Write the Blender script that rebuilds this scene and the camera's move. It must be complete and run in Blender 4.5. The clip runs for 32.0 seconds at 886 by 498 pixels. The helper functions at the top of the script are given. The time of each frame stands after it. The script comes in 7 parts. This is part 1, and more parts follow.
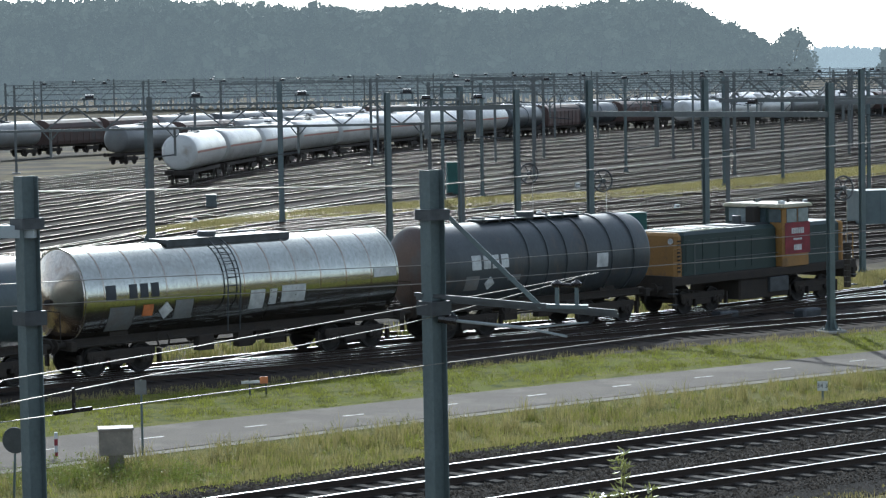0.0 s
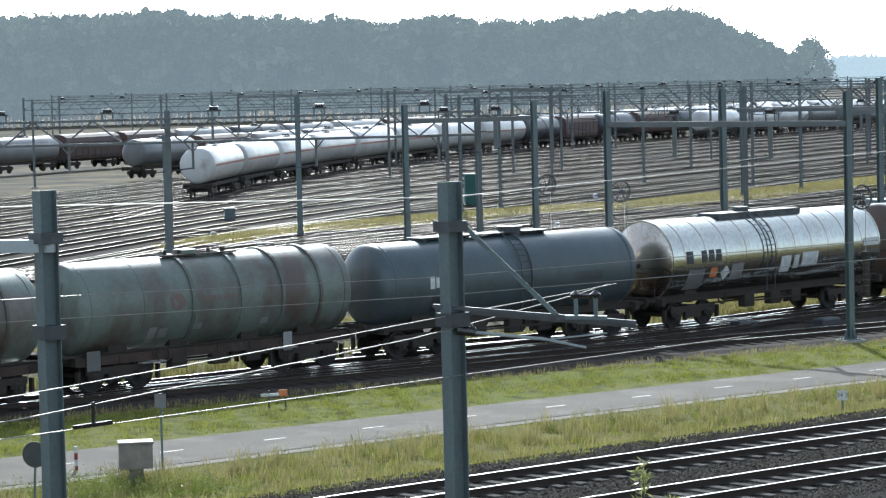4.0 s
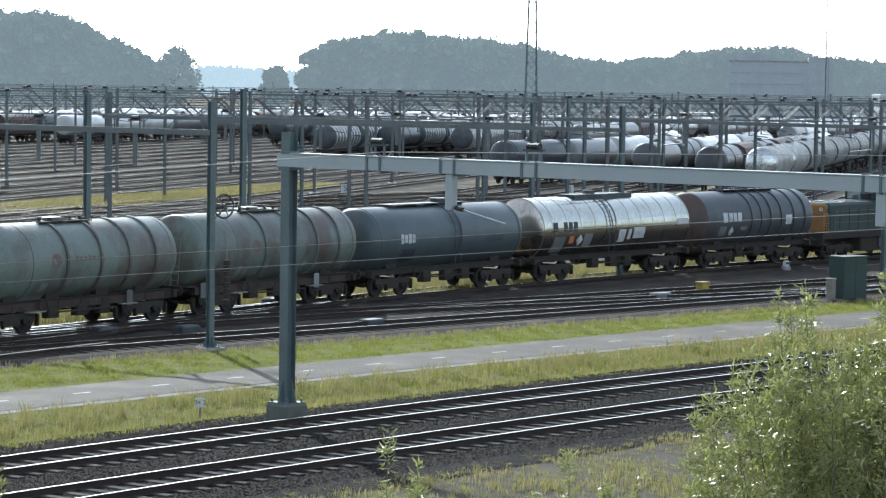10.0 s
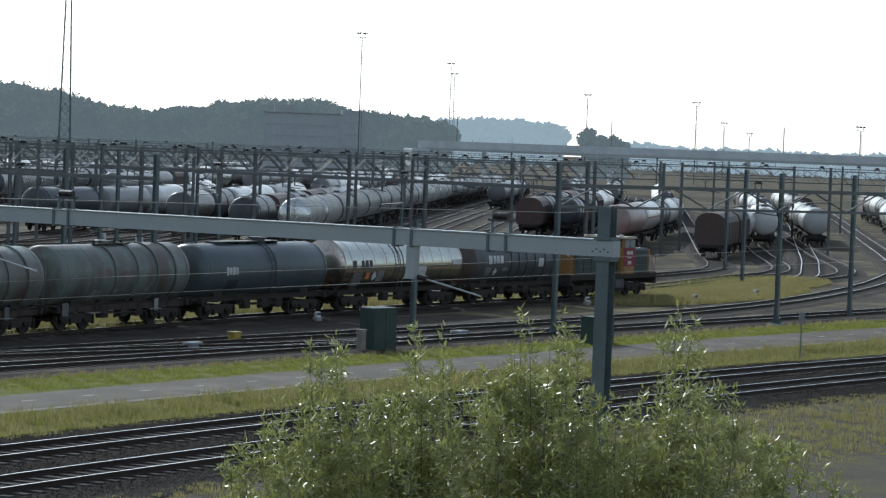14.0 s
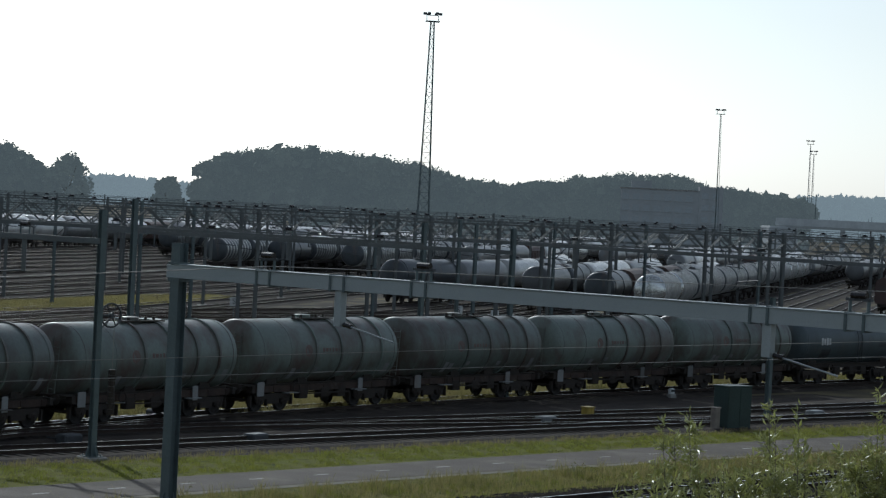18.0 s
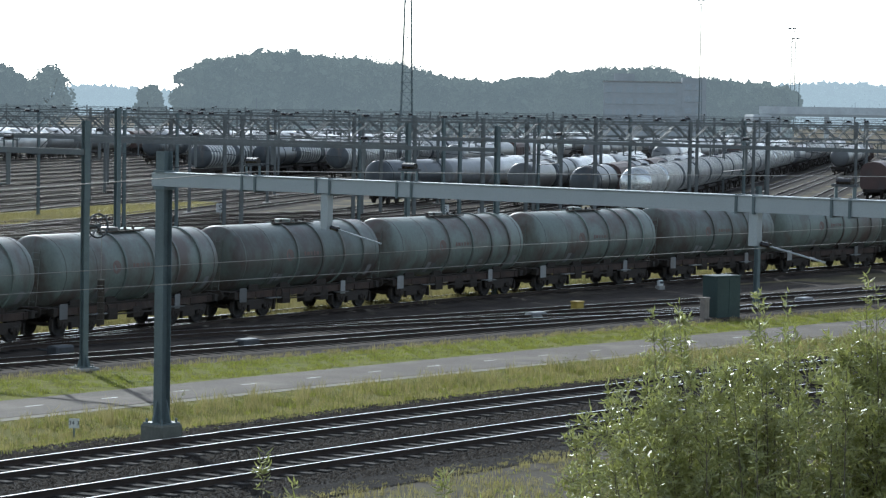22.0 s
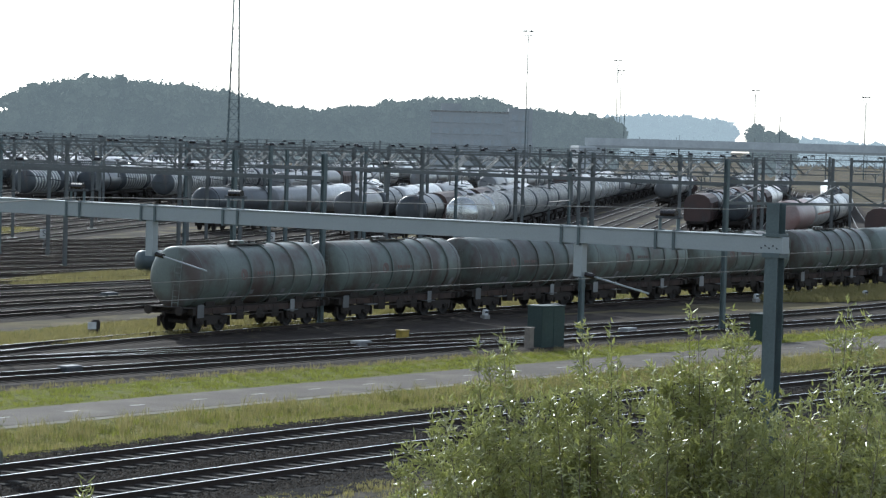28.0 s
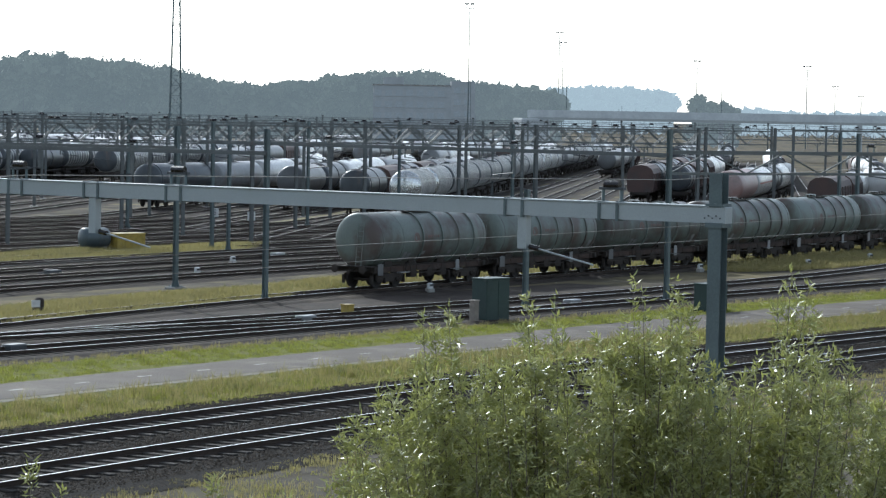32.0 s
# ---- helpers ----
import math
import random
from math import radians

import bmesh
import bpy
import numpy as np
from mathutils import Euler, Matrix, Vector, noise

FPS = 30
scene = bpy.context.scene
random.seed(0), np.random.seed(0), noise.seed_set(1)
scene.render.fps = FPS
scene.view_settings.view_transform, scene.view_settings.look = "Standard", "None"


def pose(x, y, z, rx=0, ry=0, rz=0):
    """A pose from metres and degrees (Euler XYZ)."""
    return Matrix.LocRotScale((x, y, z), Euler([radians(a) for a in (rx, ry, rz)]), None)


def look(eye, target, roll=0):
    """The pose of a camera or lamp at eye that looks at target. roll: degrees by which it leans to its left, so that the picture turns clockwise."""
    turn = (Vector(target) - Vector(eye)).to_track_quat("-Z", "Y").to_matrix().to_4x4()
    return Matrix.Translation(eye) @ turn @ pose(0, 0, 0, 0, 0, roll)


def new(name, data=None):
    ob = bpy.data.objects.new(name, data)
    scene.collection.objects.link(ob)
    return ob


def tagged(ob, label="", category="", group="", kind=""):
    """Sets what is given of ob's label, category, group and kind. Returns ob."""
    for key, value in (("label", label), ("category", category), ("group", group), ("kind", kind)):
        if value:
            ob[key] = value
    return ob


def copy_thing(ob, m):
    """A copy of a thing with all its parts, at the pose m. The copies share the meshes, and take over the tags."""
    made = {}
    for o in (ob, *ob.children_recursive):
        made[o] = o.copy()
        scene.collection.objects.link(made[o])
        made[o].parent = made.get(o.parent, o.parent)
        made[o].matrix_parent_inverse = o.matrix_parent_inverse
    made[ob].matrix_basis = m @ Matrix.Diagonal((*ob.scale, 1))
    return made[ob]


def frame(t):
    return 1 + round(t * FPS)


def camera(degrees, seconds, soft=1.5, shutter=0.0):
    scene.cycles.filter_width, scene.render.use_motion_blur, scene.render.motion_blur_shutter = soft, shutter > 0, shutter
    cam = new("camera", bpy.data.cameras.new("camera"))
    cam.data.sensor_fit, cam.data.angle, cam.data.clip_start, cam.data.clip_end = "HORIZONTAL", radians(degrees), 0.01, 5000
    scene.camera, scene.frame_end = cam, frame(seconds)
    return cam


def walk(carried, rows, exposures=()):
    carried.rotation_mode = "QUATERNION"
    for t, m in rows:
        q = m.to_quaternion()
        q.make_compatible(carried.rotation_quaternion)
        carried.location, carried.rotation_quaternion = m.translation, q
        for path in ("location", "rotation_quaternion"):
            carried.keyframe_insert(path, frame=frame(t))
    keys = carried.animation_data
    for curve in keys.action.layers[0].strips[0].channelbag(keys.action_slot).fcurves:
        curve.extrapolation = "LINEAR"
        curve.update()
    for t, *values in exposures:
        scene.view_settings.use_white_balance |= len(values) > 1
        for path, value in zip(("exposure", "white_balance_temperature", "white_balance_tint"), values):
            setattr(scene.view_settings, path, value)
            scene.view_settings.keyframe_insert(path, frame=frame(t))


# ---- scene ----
EYE = (0.0, 0.0, 9.2)


def aim(yaw, pitch, roll):
    """The camera's pose: yaw to the right of +y, pitch up, roll, in degrees."""
    a, b = radians(yaw), radians(pitch)
    return look(EYE, (math.sin(a) * math.cos(b) * 100, math.cos(a) * math.cos(b) * 100, 9.2 + math.sin(b) * 100), roll)


EXPOSURES = [(0, 0.4, 5600, 4), (0.9, 0.9, 5620, 4), (3.5, 0.88, 5620, 4), (6.0, 0.66, 5600, 4), (7.0, 0.7, 5580, 4), (8.5, 0.85, 5580, 4), (11.5, 0.9, 5600, 4), (13.0, 0.45, 5600, 4), (14.0, 0.0, 5600, 4), (15.5, -0.7, 5620, 4), (17.0, -0.75, 5620, 4), (19.0, -0.82, 5600, 4), (20.0, -0.72, 5600, 4), (21.0, -0.2, 5600, 4), (22.0, 0.45, 5600, 4), (23.0, 0.92, 5640, 4), (25.5, 0.88, 5640, 4), (27.5, 0.35, 5650, 5), (32, 0.42, 5650, 5)]
cam = camera(18.944, 32.0, soft=1.3)
walk(cam, [
    (0, aim(-10.703, -3.863, -1.028)), (0.5, aim(-8.989, -4.356, -1.476)), (1, aim(-9.055, -4.479, -1.567)), (1.5, aim(-9.012, -4.446, -1.447)),
    (2, aim(-8.910, -4.312, -1.150)), (2.5, aim(-9.467, -4.185, -0.956)), (3, aim(-10.092, -3.957, -1.094)), (3.5, aim(-11.444, -3.730, -1.598)),
    (5.5, aim(-8.464, -3.295, -0.439)), (6, aim(-8.045, -3.275, -0.462)), (6.5, aim(-7.531, -3.304, -0.231)), (7, aim(-6.000, -3.187, 0.494)),
    (7.5, aim(-4.593, -3.344, 0.957)), (8, aim(-2.969, -3.524, 0.956)), (8.5, aim(-1.357, -3.562, 0.881)), (9, aim(0.000, -3.531, 0.700)),
    (9.5, aim(1.226, -3.516, 0.811)), (10, aim(2.630, -3.533, 0.842)), (10.5, aim(4.169, -3.515, 1.133)), (11, aim(5.365, -3.422, 1.161)),
    (11.5, aim(6.369, -3.268, 1.344)), (12, aim(7.490, -3.087, 1.421)), (12.5, aim(8.669, -2.894, 1.539)), (13, aim(10.147, -2.664, 1.549)),
    (13.5, aim(11.882, -2.419, 1.692)), (15.5, aim(13.224, -1.816, 2.420)), (16, aim(8.471, -1.632, 2.693)), (16.5, aim(5.838, -1.418, 2.776)),
    (17, aim(4.297, -1.341, 2.781)), (17.5, aim(4.239, -1.136, 2.809)), (18, aim(4.943, -0.907, 2.842)), (18.5, aim(5.237, -0.684, 3.021)),
    (19, aim(5.168, -0.506, 2.925)), (19.5, aim(4.677, -0.554, 2.545)), (20, aim(4.351, -0.870, 2.103)), (20.5, aim(4.269, -2.033, 1.447)),
    (21, aim(4.543, -2.685, 0.918)), (21.5, aim(5.071, -2.954, 0.831)), (22, aim(5.313, -3.068, 0.970)), (22.5, aim(5.271, -3.129, 1.209)),
    (23, aim(5.326, -3.150, 1.335)), (23.5, aim(5.345, -3.175, 1.269)), (24, aim(5.558, -3.124, 1.408)), (24.5, aim(6.005, -3.044, 1.642)),
    (25, aim(6.415, -3.058, 1.592)), (25.5, aim(6.871, -3.059, 1.402)), (27.5, aim(8.515, -2.626, 1.755)), (28, aim(9.057, -2.367, 1.656)),
    (28.5, aim(9.364, -2.397, 1.640)), (29, aim(9.632, -2.359, 1.456)), (29.5, aim(9.868, -2.430, 1.432)), (30, aim(10.204, -2.558, 1.324)),
    (30.5, aim(10.429, -2.707, 1.218)), (31, aim(10.506, -2.835, 1.357)), (31.5, aim(10.483, -2.864, 1.309)), (32, aim(10.277, -2.911, 1.048)),
], exposures=EXPOSURES)

# ---- world and light ----
SUN_AZ, SUN_EL = radians(-14), radians(31)
world = bpy.data.worlds.new("sky")
scene.world = world
world.use_nodes = True
wn = world.node_tree.nodes
wl = world.node_tree.links
sky = wn.new("ShaderNodeTexSky")
sky.sky_type, sky.sun_disc = "NISHITA", False
sky.sun_elevation, sky.sun_rotation = SUN_EL, SUN_AZ
sky.air_density, sky.dust_density, sky.ozone_density = 1.0, 1.2, 1.5
wn["Background"].inputs["Strength"].default_value = 0.15
haze = wn.new("ShaderNodeHueSaturation")
haze.inputs["Saturation"].default_value = 0.42
wl.new(sky.outputs[0], haze.inputs["Color"])
wl.new(haze.outputs[0], wn["Background"].inputs["Color"])
sun = new("sun", bpy.data.lights.new("sun", "SUN"))
sun.data.energy, sun.data.angle, sun.data.color = 2.9, radians(0.6), (1.0, 0.95, 0.86)
sun.matrix_world = look((0, 0, 0), (-math.sin(SUN_AZ) * math.cos(SUN_EL), -math.cos(SUN_AZ) * math.cos(SUN_EL), -math.sin(SUN_EL)))


# ---- materials ----
def material(name, colour, rough=0.6, metal=0.0, colour2=None, scale=3.0, amount=0.5, fine=30.0, bump=0.0, bump_scale=40.0,
             vary=0.0, spec=0.5, dirt=None, dirt_scale=0.8, dirt_cut=0.55, through_leaf=0.0, coords="Object", streak=1.0, distance=0.0, leaf=(0.42, 0.45, 0.10)):
    """A surface with two scales of variation: colour to colour2 in patches, finer grain, and dirt patches of their own
    shape. distance: strength of a bluish glow in place of haze.
    """
    m = bpy.data.materials.new(name)
    m.use_nodes = True
    nodes, links = m.node_tree.nodes, m.node_tree.links
    b = nodes["Principled BSDF"]
    b.inputs["Roughness"].default_value, b.inputs["Metallic"].default_value = rough, metal
    b.inputs["Specular IOR Level"].default_value = spec
    co = nodes.new("ShaderNodeTexCoord")
    mp = nodes.new("ShaderNodeMapping")
    mp.inputs["Scale"].default_value = (1, 1, 1.0 / streak)
    if vary:
        which = nodes.new("ShaderNodeObjectInfo")
        shift = nodes.new("ShaderNodeVectorMath")
        shift.operation = "MULTIPLY_ADD"
        links.new(which.outputs["Random"], shift.inputs[0])
        shift.inputs[1].default_value = (37, 23, 11)
        links.new(co.outputs[coords], shift.inputs[2])
        links.new(shift.outputs[0], mp.inputs[0])
    else:
        links.new(co.outputs[coords], mp.inputs[0])

    def noise_at(s, detail=4.0, rou=0.55):
        n = nodes.new("ShaderNodeTexNoise")
        n.inputs["Scale"].default_value, n.inputs["Detail"].default_value, n.inputs["Roughness"].default_value = s, detail, rou
        links.new(mp.outputs[0], n.inputs["Vector"])
        return n.outputs["Fac"]

    def ramp(fac, lo, hi):
        r = nodes.new("ShaderNodeMapRange")
        r.inputs["From Min"].default_value, r.inputs["From Max"].default_value = lo, hi
        links.new(fac, r.inputs["Value"])
        return r.outputs[0]

    def mix(fac, a, c):
        x = nodes.new("ShaderNodeMix")
        x.data_type = "RGBA"
        for sock, v in ((x.inputs[0], fac), (x.inputs[6], a), (x.inputs[7], c)):
            if isinstance(v, (tuple, float)):
                sock.default_value = (*v, 1) if isinstance(v, tuple) else v
            else:
                links.new(v, sock)
        return x.outputs[2]

    c2 = colour2 or tuple(c * 0.6 for c in colour)
    col = mix(ramp(noise_at(scale), 0.5 - 0.35 * amount, 0.5 + 0.35 * amount) if amount < 1 else ramp(noise_at(scale), 0.42, 0.58), colour, c2)
    grain = noise_at(fine, 6.0, 0.7)
    col = mix(ramp(grain, 0.35, 0.75), col, mix(0.5, col, tuple(c * 0.45 for c in colour)))
    if dirt:
        col = mix(ramp(noise_at(dirt_scale, 6.0, 0.65), dirt_cut, dirt_cut + 0.18), col, dirt)
    if vary:
        info = nodes.new("ShaderNodeObjectInfo")
        hsv = nodes.new("ShaderNodeHueSaturation")
        links.new(col, hsv.inputs["Color"])
        r = nodes.new("ShaderNodeMapRange")
        r.inputs["To Min"].default_value, r.inputs["To Max"].default_value = 1 - vary, 1 + vary
        links.new(info.outputs["Random"], r.inputs["Value"])
        links.new(r.outputs[0], hsv.inputs["Value"])
        col = hsv.outputs[0]
    links.new(col, b.inputs["Base Color"])
    rr = nodes.new("ShaderNodeMapRange")
    rr.inputs["To Min"].default_value, rr.inputs["To Max"].default_value = max(0.03, rough - 0.1), min(1, rough + 0.12)
    links.new(grain, rr.inputs["Value"])
    links.new(rr.outputs[0], b.inputs["Roughness"])
    if bump:
        bp = nodes.new("ShaderNodeBump")
        bp.inputs["Strength"].default_value, bp.inputs["Distance"].default_value = bump, 0.02
        links.new(noise_at(bump_scale, 5.0, 0.6), bp.inputs["Height"])
        links.new(bp.outputs[0], b.inputs["Normal"])
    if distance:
        # Even bluish emission stands in for haze; these surfaces are no lamps.
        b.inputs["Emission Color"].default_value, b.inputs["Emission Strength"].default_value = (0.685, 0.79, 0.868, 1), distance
    if through_leaf:
        tr = nodes.new("ShaderNodeBsdfTranslucent")
        links.new(mix(0.5, col, leaf), tr.inputs["Color"])
        ad = nodes.new("ShaderNodeMixShader")
        ad.inputs[0].default_value = through_leaf
        links.new(b.outputs[0], ad.inputs[1])
        links.new(tr.outputs[0], ad.inputs[2])
        links.new(ad.outputs[0], nodes["Material Output"].inputs["Surface"])
    return m


GRAVEL = material("yard_gravel", (0.105, 0.092, 0.074), 0.95, spec=0.05, colour2=(0.058, 0.05, 0.041), scale=0.3, fine=9, bump=0.7, bump_scale=12, dirt=(0.17, 0.142, 0.082), dirt_scale=0.12, dirt_cut=0.45)
# Near-black bed: shade among backlit stones and rails put into the colour.
BALLAST = material("shade_toned_ballast", (0.026, 0.023, 0.021), 0.95, spec=0.05, colour2=(0.011, 0.010, 0.009), scale=7.0, amount=1.0, fine=16, bump=1.0, bump_scale=12)
STONE = material("ballast_stone", (0.06, 0.047, 0.036), 0.85, spec=0.12, colour2=(0.024, 0.02, 0.016), scale=13, amount=1.0, fine=25)
BALLAST_YARD = material("yard_ballast", (0.074, 0.06, 0.049), 0.95, spec=0.1, colour2=(0.042, 0.035, 0.03), scale=0.6, fine=12, bump=0.9, bump_scale=13, dirt=(0.115, 0.094, 0.068), dirt_scale=0.3, dirt_cut=0.54)
GRASS = material("meadow_grass", (0.13, 0.155, 0.022), 0.95, colour2=(0.20, 0.175, 0.065), scale=0.5, amount=0.8, fine=6, bump=0.9, bump_scale=9, dirt=(0.055, 0.068, 0.018), dirt_scale=1.2, dirt_cut=0.5, spec=0.05)
SLOPE = material("bare_dry_slope", (0.125, 0.108, 0.086), 0.95, colour2=(0.085, 0.076, 0.06), scale=0.7, amount=0.9, fine=8, bump=0.8, bump_scale=11, dirt=(0.135, 0.125, 0.06), dirt_scale=0.45, dirt_cut=0.5, spec=0.05)
VERGE = material("mixed_verge_grass", (0.18, 0.157, 0.053), 0.95, colour2=(0.12, 0.13, 0.027), scale=0.45, amount=0.9, fine=6, bump=0.9, bump_scale=9, dirt=(0.07, 0.085, 0.02), dirt_scale=0.9, dirt_cut=0.55, spec=0.05)
DRYGRASS = material("dry_grass", (0.225, 0.19, 0.11), 0.95, colour2=(0.15, 0.135, 0.07), scale=0.5, amount=0.8, fine=7, bump=0.8, bump_scale=9, dirt=(0.11, 0.10, 0.085), dirt_scale=0.5, dirt_cut=0.5, spec=0.08)
BLADE = material("grass_blades", (0.20, 0.245, 0.024), 0.6, colour2=(0.29, 0.255, 0.06), scale=0.6, fine=3, amount=0.9, spec=0.22, through_leaf=0.5)
BLADE_DRY = material("dry_grass_blades", (0.38, 0.315, 0.165), 0.7, colour2=(0.275, 0.235, 0.09), scale=0.5, fine=3, amount=0.8, spec=0.25, through_leaf=0.4, leaf=(0.45, 0.42, 0.14))
LUSH = material("lush_weed_leaves", (0.11, 0.17, 0.03), 0.5, colour2=(0.17, 0.2, 0.05), scale=1.0, fine=6, amount=0.8, spec=0.3, through_leaf=0.4)
WEED = material("weed_leaves", (0.10, 0.115, 0.045), 0.6, colour2=(0.17, 0.15, 0.08), scale=1.0, fine=6, amount=0.8, spec=0.25, through_leaf=0.35)
ASPHALT = material("cycle_path_asphalt", (0.146, 0.123, 0.10), 0.8, spec=0.12, colour2=(0.108, 0.092, 0.076), scale=0.5, fine=25, bump=0.6, bump_scale=45, dirt=(0.18, 0.154, 0.127), dirt_scale=0.35, dirt_cut=0.5)
GRIT = material("path_verge_grit", (0.27, 0.24, 0.185), 0.9, colour2=(0.15, 0.135, 0.08), scale=1.6, amount=0.9, fine=15, bump=0.8, bump_scale=25)
LINE = material("road_paint", (0.62, 0.60, 0.55), 0.6, fine=20, dirt=(0.22, 0.2, 0.17), dirt_scale=2.5, dirt_cut=0.5)
RAIL = material("rail_steel", (0.065, 0.048, 0.038), 0.75, 0.15, colour2=(0.045, 0.034, 0.028), scale=1.5, spec=0.2)
RAILTOP = material("polished_rail_head", (0.85, 0.84, 0.82), 0.3, 1.0, colour2=(0.75, 0.74, 0.72), fine=8, amount=0.3)
RAILWORN = material("worn_rail_head", (0.52, 0.47, 0.42), 0.38, 0.9, colour2=(0.36, 0.30, 0.25), scale=0.2, fine=8, amount=0.8)
SLEEPER = material("concrete_sleeper", (0.085, 0.077, 0.068), 0.9, spec=0.1, colour2=(0.045, 0.04, 0.036), scale=2, fine=20, bump=0.5, vary=0.3)
SLEEPER_OLD = material("old_sleeper", (0.065, 0.056, 0.048), 0.9, spec=0.12, colour2=(0.038, 0.034, 0.03), scale=2, fine=20, bump=0.5)
MAST = material("grey_mast_paint", (0.135, 0.17, 0.168), 0.5, 0.1, colour2=(0.10, 0.125, 0.125), scale=1.5, fine=20, dirt=(0.17, 0.14, 0.11), dirt_scale=1.2, dirt_cut=0.66)
# Mast steel again, its tone set for shade and haze on the yard portals.
LATTICE = material("haze_toned_lattice_steel", (0.155, 0.165, 0.16), 0.65, 0.1, colour2=(0.115, 0.12, 0.115), scale=0.8, fine=10, dirt=(0.12, 0.085, 0.06), dirt_scale=0.9, dirt_cut=0.6)
BEAM = material("galvanised_beam", (0.42, 0.45, 0.45), 0.45, 0.3, colour2=(0.38, 0.41, 0.41), scale=0.8, fine=60, dirt=(0.3, 0.27, 0.22), dirt_scale=0.7, dirt_cut=0.66)
RUSTSILL = material("rusty_sill", (0.085, 0.058, 0.046), 0.8, colour2=(0.05, 0.04, 0.035), scale=1.2, fine=14, spec=0.15, dirt=(0.10, 0.09, 0.08), dirt_scale=0.9)
GALV = material("galvanised_bar", (0.10, 0.105, 0.11), 0.32, 0.35, fine=15)
STEEL = material("dark_steel", (0.09, 0.095, 0.10), 0.5, 0.4, fine=15)
WIRE = material("catenary_wire", (0.42, 0.39, 0.35), 0.5, 0.7)
MOSSY = material("mossy_concrete", (0.15, 0.15, 0.125), 0.9, colour2=(0.09, 0.095, 0.075), scale=2.0, fine=15, bump=0.5, dirt=(0.22, 0.21, 0.18), dirt_scale=2.5, dirt_cut=0.58)
CONCRETE = material("concrete", (0.38, 0.36, 0.33), 0.85, colour2=(0.28, 0.27, 0.25), scale=1.5, fine=15, bump=0.4, dirt=(0.2, 0.19, 0.16), dirt_scale=1.0)
# The viaduct's bluish glow imitates haze; the concrete gives no light.
FARCONCRETE = material("haze_glow_concrete", (0.34, 0.34, 0.33), 0.85, scale=0.2, fine=2, distance=0.12)
INSULATOR = material("brown_insulator", (0.022, 0.016, 0.015), 0.25, fine=10)
SILVER = material("polished_tank_cladding", (0.65, 0.655, 0.59), 0.17, 1.0, colour2=(0.58, 0.57, 0.50), scale=0.8, fine=9, dirt=(0.42, 0.37, 0.30), dirt_scale=0.7, dirt_cut=0.57, streak=2.0)
SILVEREND = material("stained_tank_end", (0.62, 0.56, 0.49), 0.2, 1.0, colour2=(0.50, 0.40, 0.32), scale=0.9, fine=9, dirt=(0.34, 0.23, 0.16), dirt_scale=1.1, dirt_cut=0.57)
GREYTANK = material("weathered_grey_tank", (0.170, 0.200, 0.172), 0.45, 0.0, colour2=(0.118, 0.132, 0.114), scale=0.5, amount=0.9, fine=12, dirt=(0.088, 0.064, 0.052), dirt_scale=0.5, dirt_cut=0.44, vary=0.22, streak=1.6)
DARKTANK = material("dark_blue_grey_tank", (0.08, 0.088, 0.094), 0.42, colour2=(0.055, 0.06, 0.064), scale=0.9, fine=14, dirt=(0.12, 0.09, 0.072), dirt_scale=1.0, dirt_cut=0.56, streak=2.5)
BLUETANK = material("slate_blue_tank", (0.085, 0.108, 0.115), 0.38, colour2=(0.066, 0.082, 0.087), scale=0.9, fine=14, dirt=(0.12, 0.105, 0.09), dirt_scale=1.0, dirt_cut=0.58, streak=2.5)
CLADTANK = material("bright_clad_tank", (0.72, 0.72, 0.70), 0.24, 0.75, colour2=(0.6, 0.6, 0.57), scale=0.7, fine=10, dirt=(0.35, 0.32, 0.28), dirt_scale=0.7, dirt_cut=0.58, vary=0.12)
WHITETANK = material("white_gas_tank", (0.58, 0.565, 0.535), 0.28, colour2=(0.44, 0.425, 0.40), scale=0.5, fine=12, dirt=(0.28, 0.24, 0.20), dirt_scale=0.6, dirt_cut=0.56, vary=0.2)
FARTANK = material("grey_tank_far", (0.24, 0.24, 0.235), 0.4, colour2=(0.17, 0.17, 0.165), scale=0.6, fine=12, dirt=(0.19, 0.15, 0.125), dirt_scale=0.5, vary=0.45)
REDBAND = material("faded_orange_band", (0.42, 0.17, 0.12), 0.55, fine=12)
REDFADED = material("faded_red_marking", (0.185, 0.10, 0.085), 0.6, colour2=(0.15, 0.14, 0.12), scale=6, fine=18)
PINKTANK = material("faded_red_tank", (0.36, 0.22, 0.19), 0.45, colour2=(0.42, 0.32, 0.29), scale=0.6, fine=12, dirt=(0.22, 0.17, 0.15), dirt_scale=0.6)
BROWNWAGON = material("red_brown_wagon", (0.105, 0.06, 0.048), 0.65, colour2=(0.075, 0.05, 0.043), scale=0.7, fine=12, dirt=(0.08, 0.07, 0.062), dirt_scale=0.7, vary=0.25)
FRAMEBLACK = material("grimy_underframe", (0.05, 0.044, 0.039), 0.85, spec=0.15, colour2=(0.062, 0.05, 0.041), scale=2, fine=20, bump=0.3)
WHEEL = material("wheel_steel", (0.04, 0.034, 0.03), 0.65, 0.3, fine=15)
CREAM = material("cream_roof_paint", (0.46, 0.40, 0.27), 0.5, fine=16, dirt=(0.2, 0.17, 0.13), dirt_scale=1.2)
RUSTEND = material("rust_stained_tank_end", (0.095, 0.062, 0.05), 0.6, colour2=(0.085, 0.06, 0.052), scale=1.0, fine=14, dirt=(0.075, 0.078, 0.08), dirt_scale=0.8, dirt_cut=0.5)
